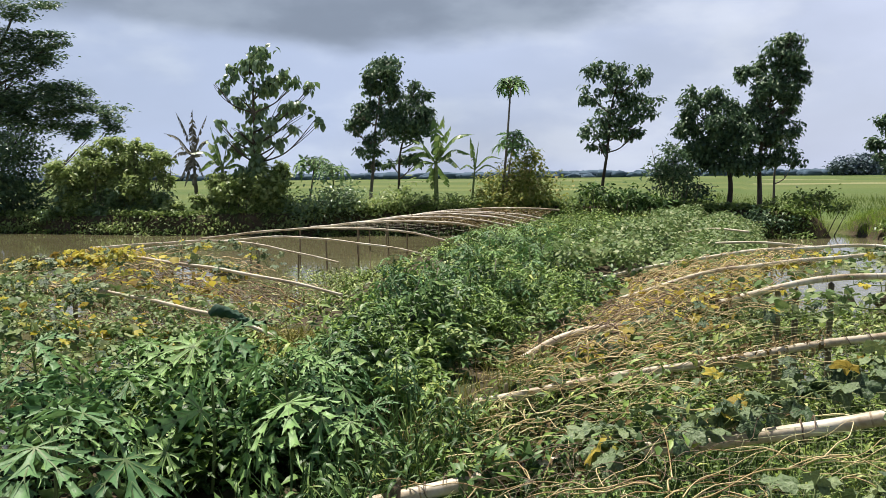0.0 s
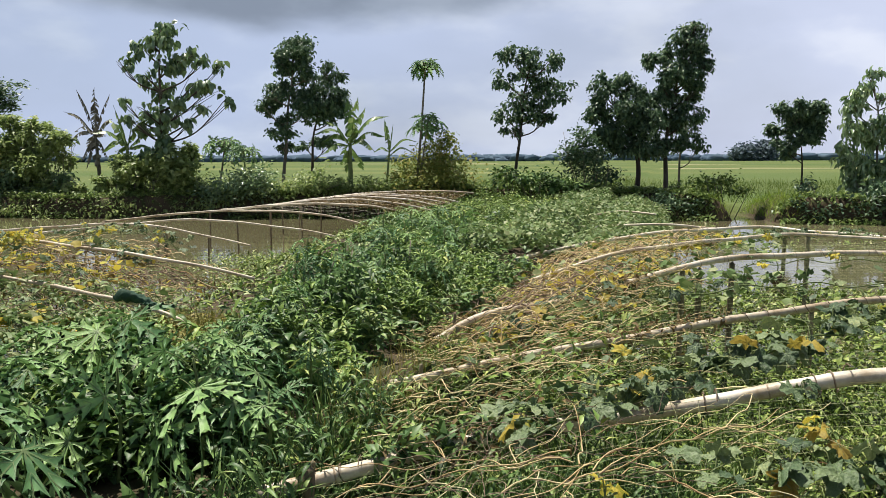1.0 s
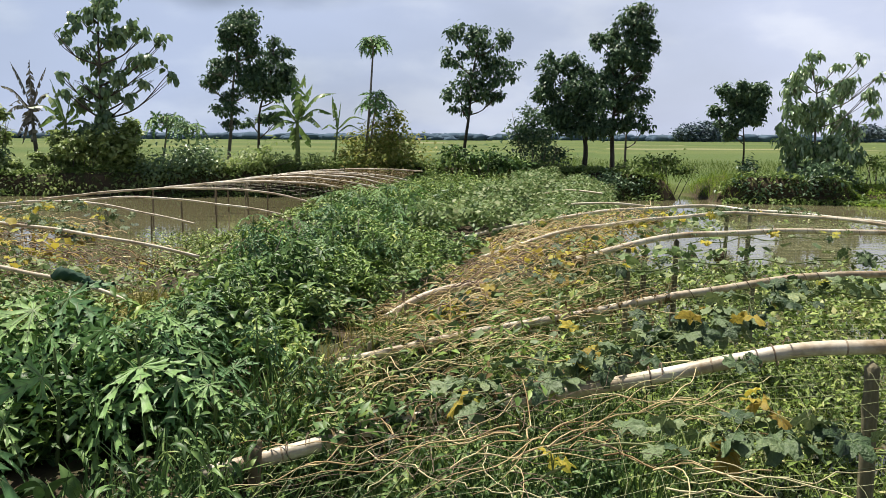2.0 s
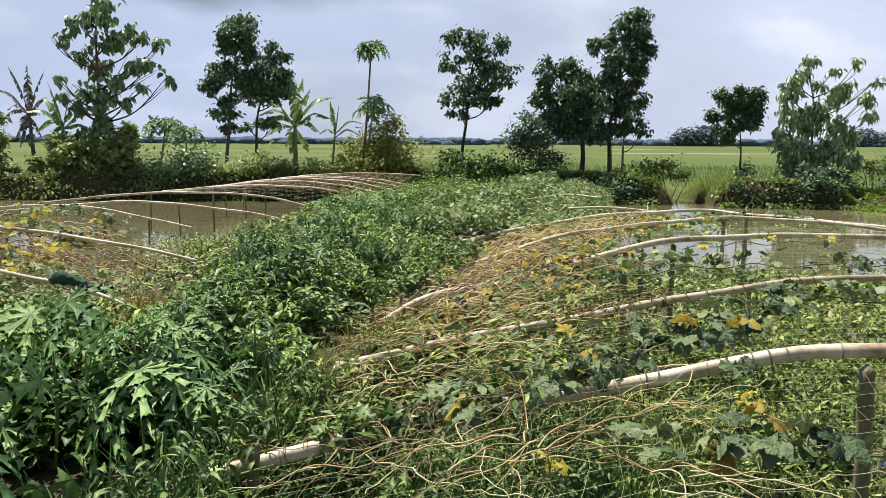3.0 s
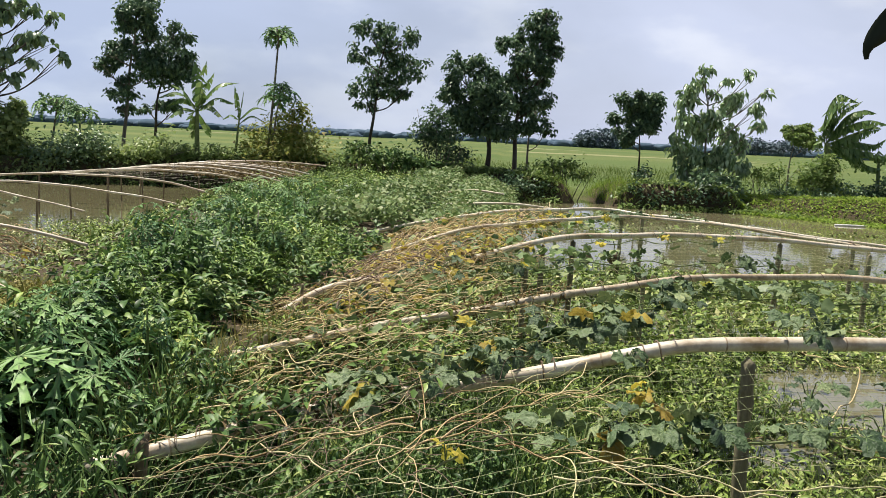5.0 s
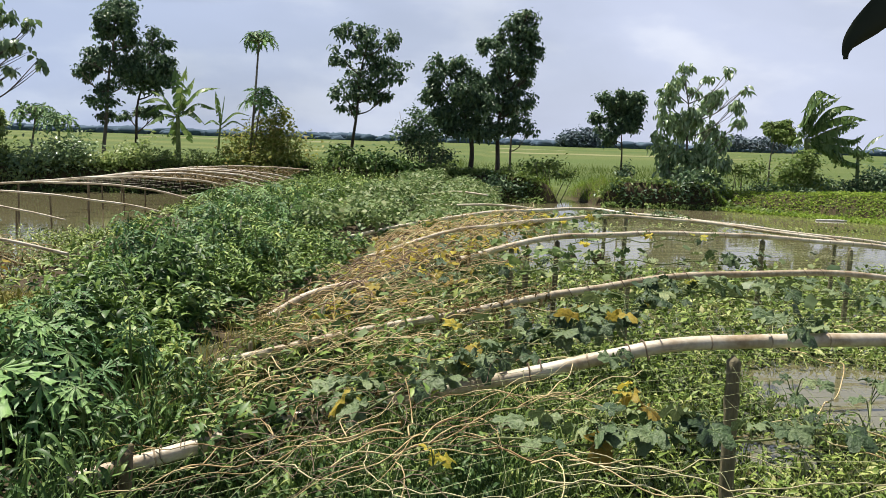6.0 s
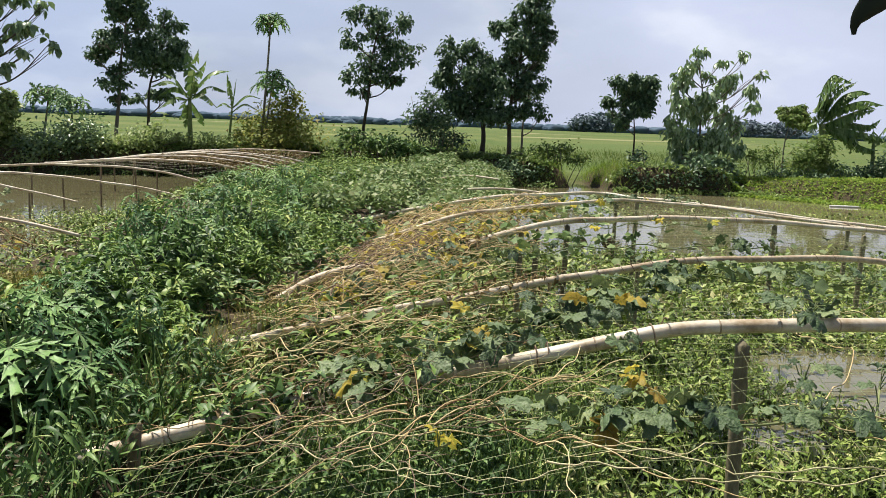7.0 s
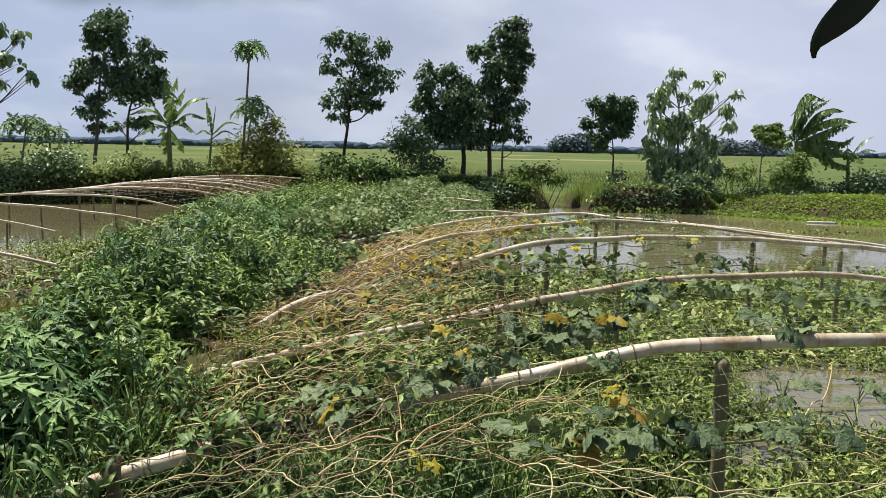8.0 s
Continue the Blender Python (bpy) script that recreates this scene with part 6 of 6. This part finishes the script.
def weed_leaf(width, droop, fold):
    """A pointed leaf, widest below its middle, folded along its rib, curving down to its tip."""
    rows = ((0.0, 0.05), (0.12, 0.55), (0.28, 0.97), (0.45, 1.0), (0.64, 0.76), (0.83, 0.38), (1.0, 0.0))
    V, T = [], []
    for q, w in rows:
        z = 0.10 * math.sin(math.pi * q) - droop * q * q
        edge = 0.02 * math.sin(9 * q)
        V += [(-w * width, q, z + fold * w + edge), (0, q, z), (w * width, q, z + fold * w - edge)]
    for k in range(len(rows) - 1):
        a = 3 * k
        T += [(a, a + 1, a + 4), (a, a + 4, a + 3), (a + 1, a + 2, a + 5), (a + 1, a + 5, a + 4)]
    return np.array(V), np.array(T)


LANCE_NEAR, OVATE_NEAR = weed_leaf(0.115, 0.35, 0.06), weed_leaf(0.20, 0.3, 0.08)


def weed_height(x, y):
    """How tall the weeds stand: low by the pole ends, tall along the dike's middle."""
    mid = (dike_left(y) + dike_right(y)) / 2
    w = (dike_right(y) - dike_left(y)) / 2
    e = np.clip(1 - ((x - mid - 0.12) / (w + 0.25)) ** 4, 0.12, 1)
    bare = np.maximum(np.exp(-(((x + 0.75) / 0.55) ** 2 + ((y - 4.3) / 1.5) ** 2)), 1.05 * sm(y, 3.9, 3.0) * sm(x, -0.9, -1.2))
    bare = np.maximum(bare, 1.6 * np.exp(-(((x + 1.08) / 0.55) ** 2 + ((y - 2.8) / 0.5) ** 2)))
    bare = np.maximum(bare, 1.2 * sm(x - dike_right(y), -0.8, -0.38) * sm(y, 7.8, 7.0))
    shoulder = (1 - 0.75 * sm(x, -2.0, -2.8) * sm(y, 5.0, 6.0) * sm(y, 20, 14)) * (1 - 0.7 * sm(x - dike_right(y), -1.7, -1.1) * sm(y, 10.5, 12.5))
    return (0.40 + 0.16 * wave(x, y, 1.1) + 0.10 * wave(x, y, 2.7, 2)) * e * np.clip(1 - 0.75 * bare, 0.08, 1) * shoulder


def weeds(n, mounds, y0, y1, leaves, size, tmpl, seed, over=0.3, tall=(0.55, 1.5), loose=0.16, low=0.0):
    """Weeds that stand in mounds of uneven height."""
    r = np.random.default_rng(seed)
    my = r.uniform(y0, y1, mounds)
    a, b = dike_left(my) - over, dike_right(my) + over * 0.2
    mx = a + (b - a) * r.random(mounds)
    mh = r.uniform(*tall, mounds)
    k = r.integers(0, mounds, n)
    off = r.normal(0, loose, (n, 2))
    x, y = mx[k] + off[:, 0], my[k] + off[:, 1]
    tall_enough = weed_height(x, y) > 0.14
    x, y, k, off = x[tall_enough], y[tall_enough], k[tall_enough], off[tall_enough]
    n = len(x)
    h = weed_height(x, y) * mh[k] * r.uniform(0.75, 1.2, n) * np.exp(-(off ** 2).sum(1) / (2.2 * loose) ** 2)
    z0 = np.maximum(land(x, y), 0.0)
    k = np.repeat(np.arange(n), leaves)
    f = np.tile(low + (1 - low) * (np.arange(leaves) + 0.6) / leaves, n)
    m = len(k)
    yaw = f * 17 + np.repeat(r.uniform(0, 6, n), leaves) + r.normal(0, 0.4, m)
    lean = r.normal(0, 0.10, (n, 2))[k] * f[:, None]
    P = np.stack([x[k] + lean[:, 0], y[k] + lean[:, 1], z0[k] + h[k] * f], 1)
    blades_ = scatter(tmpl, P, yaw, r.uniform(-0.7, 0.4, m) + 0.5 * f, r.normal(0, 0.3, m), size * r.uniform(0.6, 1.3, m) * (1.15 - 0.45 * f))
    tip = np.stack([x + lean[leaves - 1::leaves, 0], y + lean[leaves - 1::leaves, 1], z0 + h], 1)
    root = np.stack([x, y, z0 - 0.02], 1)
    w = 0.004
    V = np.stack([root + [-w, 0, 0], root + [w, 0, 0], tip], 1).reshape(-1, 3)
    return join(blades_, (V, np.arange(3 * n).reshape(-1, 3)))


tagged(part("dike_weeds", join(weeds(270, 34, 2.0, 5.0, 10, 0.19, LANCE_NEAR, 21, tall=(0.5, 1.7), loose=0.13, low=0.45), weeds(800, 55, 5.0, 9.5, 11, 0.14, LANCE_NEAR, 28, tall=(0.5, 1.9), loose=0.13, low=0.4)), M_WEED, smooth=True), "knee-high green weeds on the dike", "weeds", kind="stuff")
tagged(part("dike_weeds", join(weeds(300, 30, 2.0, 5.0, 9, 0.19, OVATE_NEAR, 22, tall=(0.5, 1.6), loose=0.14, low=0.45), weeds(640, 40, 5.0, 9.5, 11, 0.16, OVATE_NEAR, 29, tall=(0.5, 1.75), loose=0.13, low=0.4)), M_WEED_DARK, smooth=True), "broad-leaved dark weeds on the dike", "weeds", kind="stuff")
tagged(part("dike_weeds", weeds(330, 60, 3.2, 9.5, 11, 0.13, LANCE_NEAR, 25, tall=(0.4, 1.5), low=0.35), M_WEED_PALE, smooth=True), "yellow-green weeds on the dike", "weeds", kind="stuff")
tagged(part("dike_weeds", weeds(2900, 150, 9.0, 19.0, 12, 0.14, LANCE, 23, 0.6, tall=(0.4, 1.75), loose=0.2), M_WEED), "dense green weeds along the dike", "weeds", kind="stuff")
tagged(part("dike_weeds", weeds(1600, 70, 9.0, 19.0, 10, 0.14, OVATE, 26, 0.4, tall=(0.7, 1.8), loose=0.2), M_WEED_DARK), "dark clumps of weeds along the dike", "weeds", kind="stuff")
tagged(part("dike_weeds", weeds(3000, 150, 19.0, 31.0, 11, 0.15, LANCE, 24, 0.7, tall=(0.4, 1.7), loose=0.22), M_WEED), "dense green weeds at the dike's far end", "weeds", kind="stuff")

tagged(part("dike_weeds", weeds(800, 80, 8.0, 26.0, 11, 0.12, LANCE, 27, 0.5, tall=(0.5, 1.4), loose=0.18), M_WEED_PALE), "yellow-green weeds along the dike", "weeds", kind="stuff")

# young papaya plants among the weeds: x, y, height, leaves, leaf size
for i, (x, y, h, n, s) in enumerate(((-2.3, 2.5, 0.60, 8, 0.31), (-1.5, 3.5, 0.62, 10, 0.22), (-2.75, 3.35, 0.66, 10, 0.24), (-2.2, 4.05, 0.75, 12, 0.23), (-1.6, 3.8, 0.68, 12, 0.19), (-2.95, 4.3, 0.60, 12, 0.19),
                                     (-1.15, 3.55, 0.45, 9, 0.16), (-1.35, 4.05, 0.55, 10, 0.18), (-1.65, 4.5, 0.6, 10, 0.17), (-1.9, 9.9, 0.75, 12, 0.17), (-0.9, 10.6, 0.7, 12, 0.16), (-1.6, 11.8, 0.75, 12, 0.17), (-2.2, 13.0, 0.75, 12, 0.18), (-0.9, 12.8, 0.7, 12, 0.17), (-1.4, 14.4, 0.75, 12, 0.19), (-2.0, 15.2, 0.7, 12, 0.19), (-1.1, 16.3, 0.75, 12, 0.2), (-3.3, 3.7, 0.72, 11, 0.22), (-1.75, 5.0, 0.55, 10, 0.17), (-1.55, 7.5, 0.85, 16, 0.16), (-2.15, 8.0, 0.85, 16, 0.16), (-2.0, 7.2, 0.7, 12, 0.15), (-1.3, 8.1, 0.7, 12, 0.15),
                                     (-1.85, 6.4, 0.55, 9, 0.16), (-1.2, 4.6, 0.45, 9, 0.15), (-0.9, 8.8, 0.6, 9, 0.16), (-1.9, 3.3, 0.6, 10, 0.19), (-2.5, 2.95, 0.6, 9, 0.22), (-3.1, 2.9, 0.62, 9, 0.22))):
    papaya("papaya_plant", "young papaya plant with lobed blue-green leaves", on_land(x, y), h * 1.05, max(6, int(n * 0.75)), s * (1.7 if y < 4.6 else 1.5), 100 + i, (0.03 * (-1) ** i, 0), 0.35, 0.013, 0.75)


for i, (y, blobs) in enumerate(((7.6, [(-1.5, 1.12, 0.30, 0.22), (-1.65, 0.85, 0.38, 0.22), (-1.3, 0.8, 0.3, 0.2)]), (8.1, [(-2.1, 1.10, 0.30, 0.22), (-2.35, 0.80, 0.3, 0.2), (-1.95, 0.85, 0.3, 0.22)]),
                                (6.4, [(-1.95, 0.98, 0.28, 0.2), (-1.75, 0.8, 0.3, 0.2)]), (5.4, [(-1.75, 0.9, 0.30, 0.2), (-1.5, 0.75, 0.3, 0.16)]), (9.6, [(-1.4, 1.05, 0.34, 0.2), (-1.0, 0.85, 0.35, 0.2)]))):
    bush("dark leafy shrub among weeds on the dike", y, blobs, 0.105, 900, M_WEED if i % 2 else M_WEED_DARK, 200 + i, LANCE, "shrub", 1.0, "shrub")


# ---------------------------------------------------------------- floating weeds, shore grass
def pond_cover(x, y):
    hole = 1.6 * np.exp(-(((x - 5.2) / 1.1) ** 2 + ((y - 6.4) / 1.0) ** 2)) + 0.8 * np.exp(-(((x - 3.5) / 0.5) ** 2 + ((y - 5.0) / 0.35) ** 2))
    return np.clip(1.2 * sm(y, 14.3 + 0.9 * wave(x, y, 0.7), 12.6) - 1.6 * hole + 0.3 * wave(x, y, 1.3), 0, 1) * (x > dike_right(y) - 0.2) * (1 - 0.85 * sm(y, 4.4, 3.6) * sm(x, 1.3, 0.4))


def box_place(x0, x1, y0, y1):
    return lambda r, n: (r.uniform(x0, x1, n), r.uniform(y0, y1, n))


def blades(n, place, height, size, seed, keep=None, lean=0.5):
    r = np.random.default_rng(seed)
    x, y = place(r, n)
    if keep is not None:
        k = r.random(n) < keep(x, y)
        x, y = x[k], y[k]
    n = len(x)
    return scatter(grass_blade(), np.stack([x, y, height(x, y) - 0.01], 1), r.uniform(0, 2 * np.pi, n), r.normal(0, lean, n), r.uniform(-0.6, 0.6, n), size * r.uniform(0.5, 1.3, n))


flat = lambda x, y: np.maximum(land(x, y), 0.0)
# added layer that darkens the gaps between floating weeds like shade
tagged(part("sunken_weeds", leaf_carpet(16000, box_place(-1.0, 8.0, 2.0, 8.0), flat, OVATE, 0.14, 0.0, 37, 0.025, lambda x, y: pond_cover(x, y) ** 2 * (0.75 + 0.4 * wave(x, y, 2.3, 1))), M_GAP_SHADE), "added near-black leaves standing for shade under the floating weeds", "water weeds", kind="stuff")
tagged(part("floating_weeds", join(leaf_carpet(52000, box_place(-1.0, 8.0, 2.0, 8.0), flat, LANCE, 0.08, 0.2, 31, 0.14, pond_cover), blades(34000, box_place(-1.0, 8.0, 2.0, 7.5), flat, 0.19, 32, pond_cover, 0.9)), M_FLOAT), "bright green weeds floating on the pond", "water weeds", kind="stuff")
tagged(part("floating_weeds", join(leaf_carpet(21000, box_place(0.0, 11.0, 7.5, 15.0), flat, OVATE, 0.11, 0.3, 33, 0.12, pond_cover), blades(9000, box_place(0.0, 11.0, 7.0, 14.5), flat, 0.22, 34, pond_cover, 0.8)), M_FLOAT), "pale green weeds floating on the pond", "water weeds", kind="stuff")
tagged(part("floating_weeds", leaf_carpet(16000, strip_left(-0.6, 4.2, 8.0, 18.0), flat, LANCE, 0.11, 0.3, 35, 0.12, lambda x, y: np.clip(0.75 - 0.14 * (dike_left(y) - x) - 0.55 * wave(x, y, 0.8), 0, 1)), M_FLOAT), "weeds spreading over the muddy water from the dike", "water weeds", kind="stuff")


tagged(part("floating_weeds", leaf_carpet(1800, box_place(4.5, 15.0, 18.5, 23.5), flat, OVATE, 0.12, 0.1, 36, 0.04, lambda x, y: np.clip(np.exp(-((y - 21.2 - 0.4 * np.sin(x * 0.9)) / 0.9) ** 2) * (0.6 + 0.6 * wave(x, y, 0.9)), 0, 1)), M_FLOAT), "thin green film of plants on open water", "water weeds", kind="stuff")


def uneven(x, y):
    """Foliage that swells and sinks along the bank."""
    return np.maximum(flat(x, y), 0.45) + 0.45 * np.maximum(0, wave(x, y, 0.55, 3)) + 0.2 * np.maximum(0, wave(x, y, 1.7, 1)) - 0.3


def shore_place(x0, x1, d0, d1):
    def place(r, n):
        x = r.uniform(x0, x1, n)
        return x, shore(x) + r.uniform(d0, d1, n)
    return place


tagged(part("shore_grass", join(blades(16000, shore_place(12.8, 24.0, -0.6, 5.0), flat, 0.17, 41), leaf_carpet(22000, shore_place(13.2, 24.0, -0.9, 5.0), flat, OVATE, 0.12, 0.1, 48, 0.08, lambda x, y: np.clip(0.75 + 0.5 * wave(x, y, 0.9, 2), 0, 1))), M_SHORE), "short bright grass on the low shore", "grass", kind="stuff")
tagged(part("bank_grass", blades(15000, shore_place(-32.0, 13.4, -0.1, 3.0), flat, 0.27, 42, lambda x, y: (0.55 + 0.5 * wave(x, y, 0.9)) * ((x < 6.9) | (x > 8.9)) * (1 - 0.85 * sm(x, 9.6, 10.4) * (y - shore(x) < 1.6))), M_BUSH), "rough dark grass on the pond bank", "grass", kind="stuff")
tagged(part("bank_weeds", leaf_carpet(20000, shore_place(-32.0, 6.9, -0.25, 1.2), flat, OVATE, 0.17, 0.0, 43, 0.2, lambda x, y: (0.55 + 0.5 * wave(x, y, 0.7, 4)) * ((x < 6.9) | (x > 8.9))), M_BUSH), "green weeds hanging on the pond bank", "weeds", kind="stuff")
tagged(part("bank_foliage", leaf_carpet(13000, shore_place(-34.0, -11.0, -0.3, 1.1), uneven, OVATE, 0.17, -0.6, 45, 0.35, lambda x, y: 0.3 + 0.5 * wave(x, y, 0.8, 2)), M_BANKBUSH), "bushy foliage hanging down to the water", "foliage", kind="stuff")
tagged(part("bank_foliage", leaf_carpet(16000, shore_place(-11.0, 15.0, -0.5, 0.9), flat, OVATE, 0.17, -0.3, 46, 0.2, lambda x, y: (0.6 + 0.4 * wave(x, y, 0.8, 2)) * ((x < 6.9) | (x > 8.9)) * (1 - 0.2 * sm(x, 9.8, 10.6)) * (1 - 0.5 * sm(x, -3.0, -5.0))), M_BUSH), "green foliage hanging over the bank", "foliage", kind="stuff")
tagged(part("tall_grass", blades(5000, strip_right(0.0, 2.6, 2.0, 6.0), flat, 0.30, 47, lambda x, y: 0.6 + 0.5 * wave(x, y, 1.5)), M_WEED_DARK), "tall grass growing up through the net", "grass", kind="stuff")
tagged(part("dry_grass", join(blades(3600, box_place(-3.5, -2.5, 5.0, 7.4), flat, 0.21, 51, lambda x, y: 0.5 + 0.5 * wave(x, y, 1.3, 5)), leaf_carpet(2600, box_place(-3.5, -2.5, 5.0, 7.4), flat, LANCE, 0.10, 0.3, 52, 0.12)), M_STRAW), "yellowing dry grass on the dike's shoulder", "grass", kind="stuff")
tagged(part("dry_grass", blades(2600, box_place(-1.5, 0.1, 3.4, 7.2), flat, 0.20, 53, lambda x, y: np.exp(-((x - dike_right(y) + 0.15) / 0.35) ** 2)), M_STRAW), "short dry grass along the dike's edge", "grass", kind="stuff")
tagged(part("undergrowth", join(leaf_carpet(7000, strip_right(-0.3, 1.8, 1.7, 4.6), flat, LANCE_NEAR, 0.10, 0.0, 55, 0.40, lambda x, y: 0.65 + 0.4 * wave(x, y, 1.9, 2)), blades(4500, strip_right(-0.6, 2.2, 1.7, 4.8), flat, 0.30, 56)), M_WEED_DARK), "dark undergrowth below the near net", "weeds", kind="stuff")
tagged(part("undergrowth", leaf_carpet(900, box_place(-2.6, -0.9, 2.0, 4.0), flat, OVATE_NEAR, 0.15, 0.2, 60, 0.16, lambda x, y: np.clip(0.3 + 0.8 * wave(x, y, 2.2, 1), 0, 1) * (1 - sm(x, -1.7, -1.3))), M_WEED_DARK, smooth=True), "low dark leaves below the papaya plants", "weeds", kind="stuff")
tagged(part("net_weeds", leaf_carpet(2600, strip_right(-0.3, 1.5, 3.2, 6.4), lambda x, y: trellis(x, y) - 0.10, LANCE, 0.10, 0.5, 59, 0.16, lambda x, y: np.clip(0.35 + 0.6 * wave(x, y, 2.1, 3), 0, 1)), M_WEED), "green weeds poking up through the net", "weeds", kind="stuff")
tagged(part("net_weeds", leaf_carpet(6500, box_place(-6.9, -3.2, 4.3, 8.3), trellis_left, OVATE_NEAR, 0.105, 0.2, 64, 0.16, lambda x, y: np.clip(0.62 + 0.6 * wave(x, y, 1.7, 3), 0, 1) * sm(y, 8.2, 7.2) * sm(dike_left(y) - x, 2.7, 2.0)), M_VINE_TOP, smooth=True), "mat of green and yellow creepers over the muddy pond's edge", "weeds", kind="stuff")
tagged(part("dead_leaves", leaf_carpet(2600, box_place(-6.6, -3.6, 6.6, 10.2), trellis_left, LANCE, 0.09, -0.5, 65, 0.05, lambda x, y: np.clip(0.3 + 0.7 * wave(x, y, 1.6, 4), 0, 1)), M_DEADLEAF), "curled brown leaves caught in the net", "dead leaves", kind="stuff")
tagged(part("dead_leaves", leaf_carpet(3500, strip_right(-0.3, 2.2, 3.6, 11.5), trellis, LANCE, 0.08, -0.5, 57, 0.05, lambda x, y: (0.45 + 0.5 * wave(x, y, 1.8, 4)) * (1 - 0.8 * sm(x - dike_right(y), 0.8 + 0.28 * np.maximum(0, y - 7), 1.3 + 0.34 * np.maximum(0, y - 7)))), M_DEADLEAF), "curled brown leaves caught in the vines", "dead leaves", kind="stuff")
tagged(part("inlet_grass", blades(5000, box_place(6.3, 9.6, 27.5, 33.0), flat, 0.30, 58, lambda x, y: sm(land(x, y), 0.0, 0.12)), M_SHORE), "green grass on the banks of the inlet", "grass", kind="stuff")
tagged(part("rice_plants", blades(16000, box_place(-24.0, 26.0, 34.5, 60.0), flat, 0.45, 44), M_GRASS), "young rice standing in the near field", "rice", kind="stuff")


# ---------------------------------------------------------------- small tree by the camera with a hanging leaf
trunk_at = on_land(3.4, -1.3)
ot = thing("overhanging_tree", trunk_at, "small tree with a leaf in silhouette hanging from its twig", "tree")
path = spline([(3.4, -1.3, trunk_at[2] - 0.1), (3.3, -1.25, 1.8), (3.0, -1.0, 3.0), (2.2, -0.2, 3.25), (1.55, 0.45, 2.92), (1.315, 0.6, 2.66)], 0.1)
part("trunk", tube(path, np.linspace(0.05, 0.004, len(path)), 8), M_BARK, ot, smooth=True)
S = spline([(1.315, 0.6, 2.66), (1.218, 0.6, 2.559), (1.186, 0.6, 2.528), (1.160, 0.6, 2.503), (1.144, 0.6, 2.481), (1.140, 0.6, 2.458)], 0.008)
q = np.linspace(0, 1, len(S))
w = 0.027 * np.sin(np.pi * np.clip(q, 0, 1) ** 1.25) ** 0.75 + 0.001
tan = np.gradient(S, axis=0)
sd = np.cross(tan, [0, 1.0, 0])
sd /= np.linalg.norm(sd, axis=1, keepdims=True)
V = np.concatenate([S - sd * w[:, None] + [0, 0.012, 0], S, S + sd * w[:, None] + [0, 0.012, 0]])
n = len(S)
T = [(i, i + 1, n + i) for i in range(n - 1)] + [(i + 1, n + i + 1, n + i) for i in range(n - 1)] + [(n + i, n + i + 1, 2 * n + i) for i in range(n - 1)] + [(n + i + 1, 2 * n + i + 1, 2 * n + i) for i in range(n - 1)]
part("leaf", (V, np.array(T)), M_SILHOUETTE, ot, "glossy drooping leaf, its backlit darkness put into the colour", smooth=True)
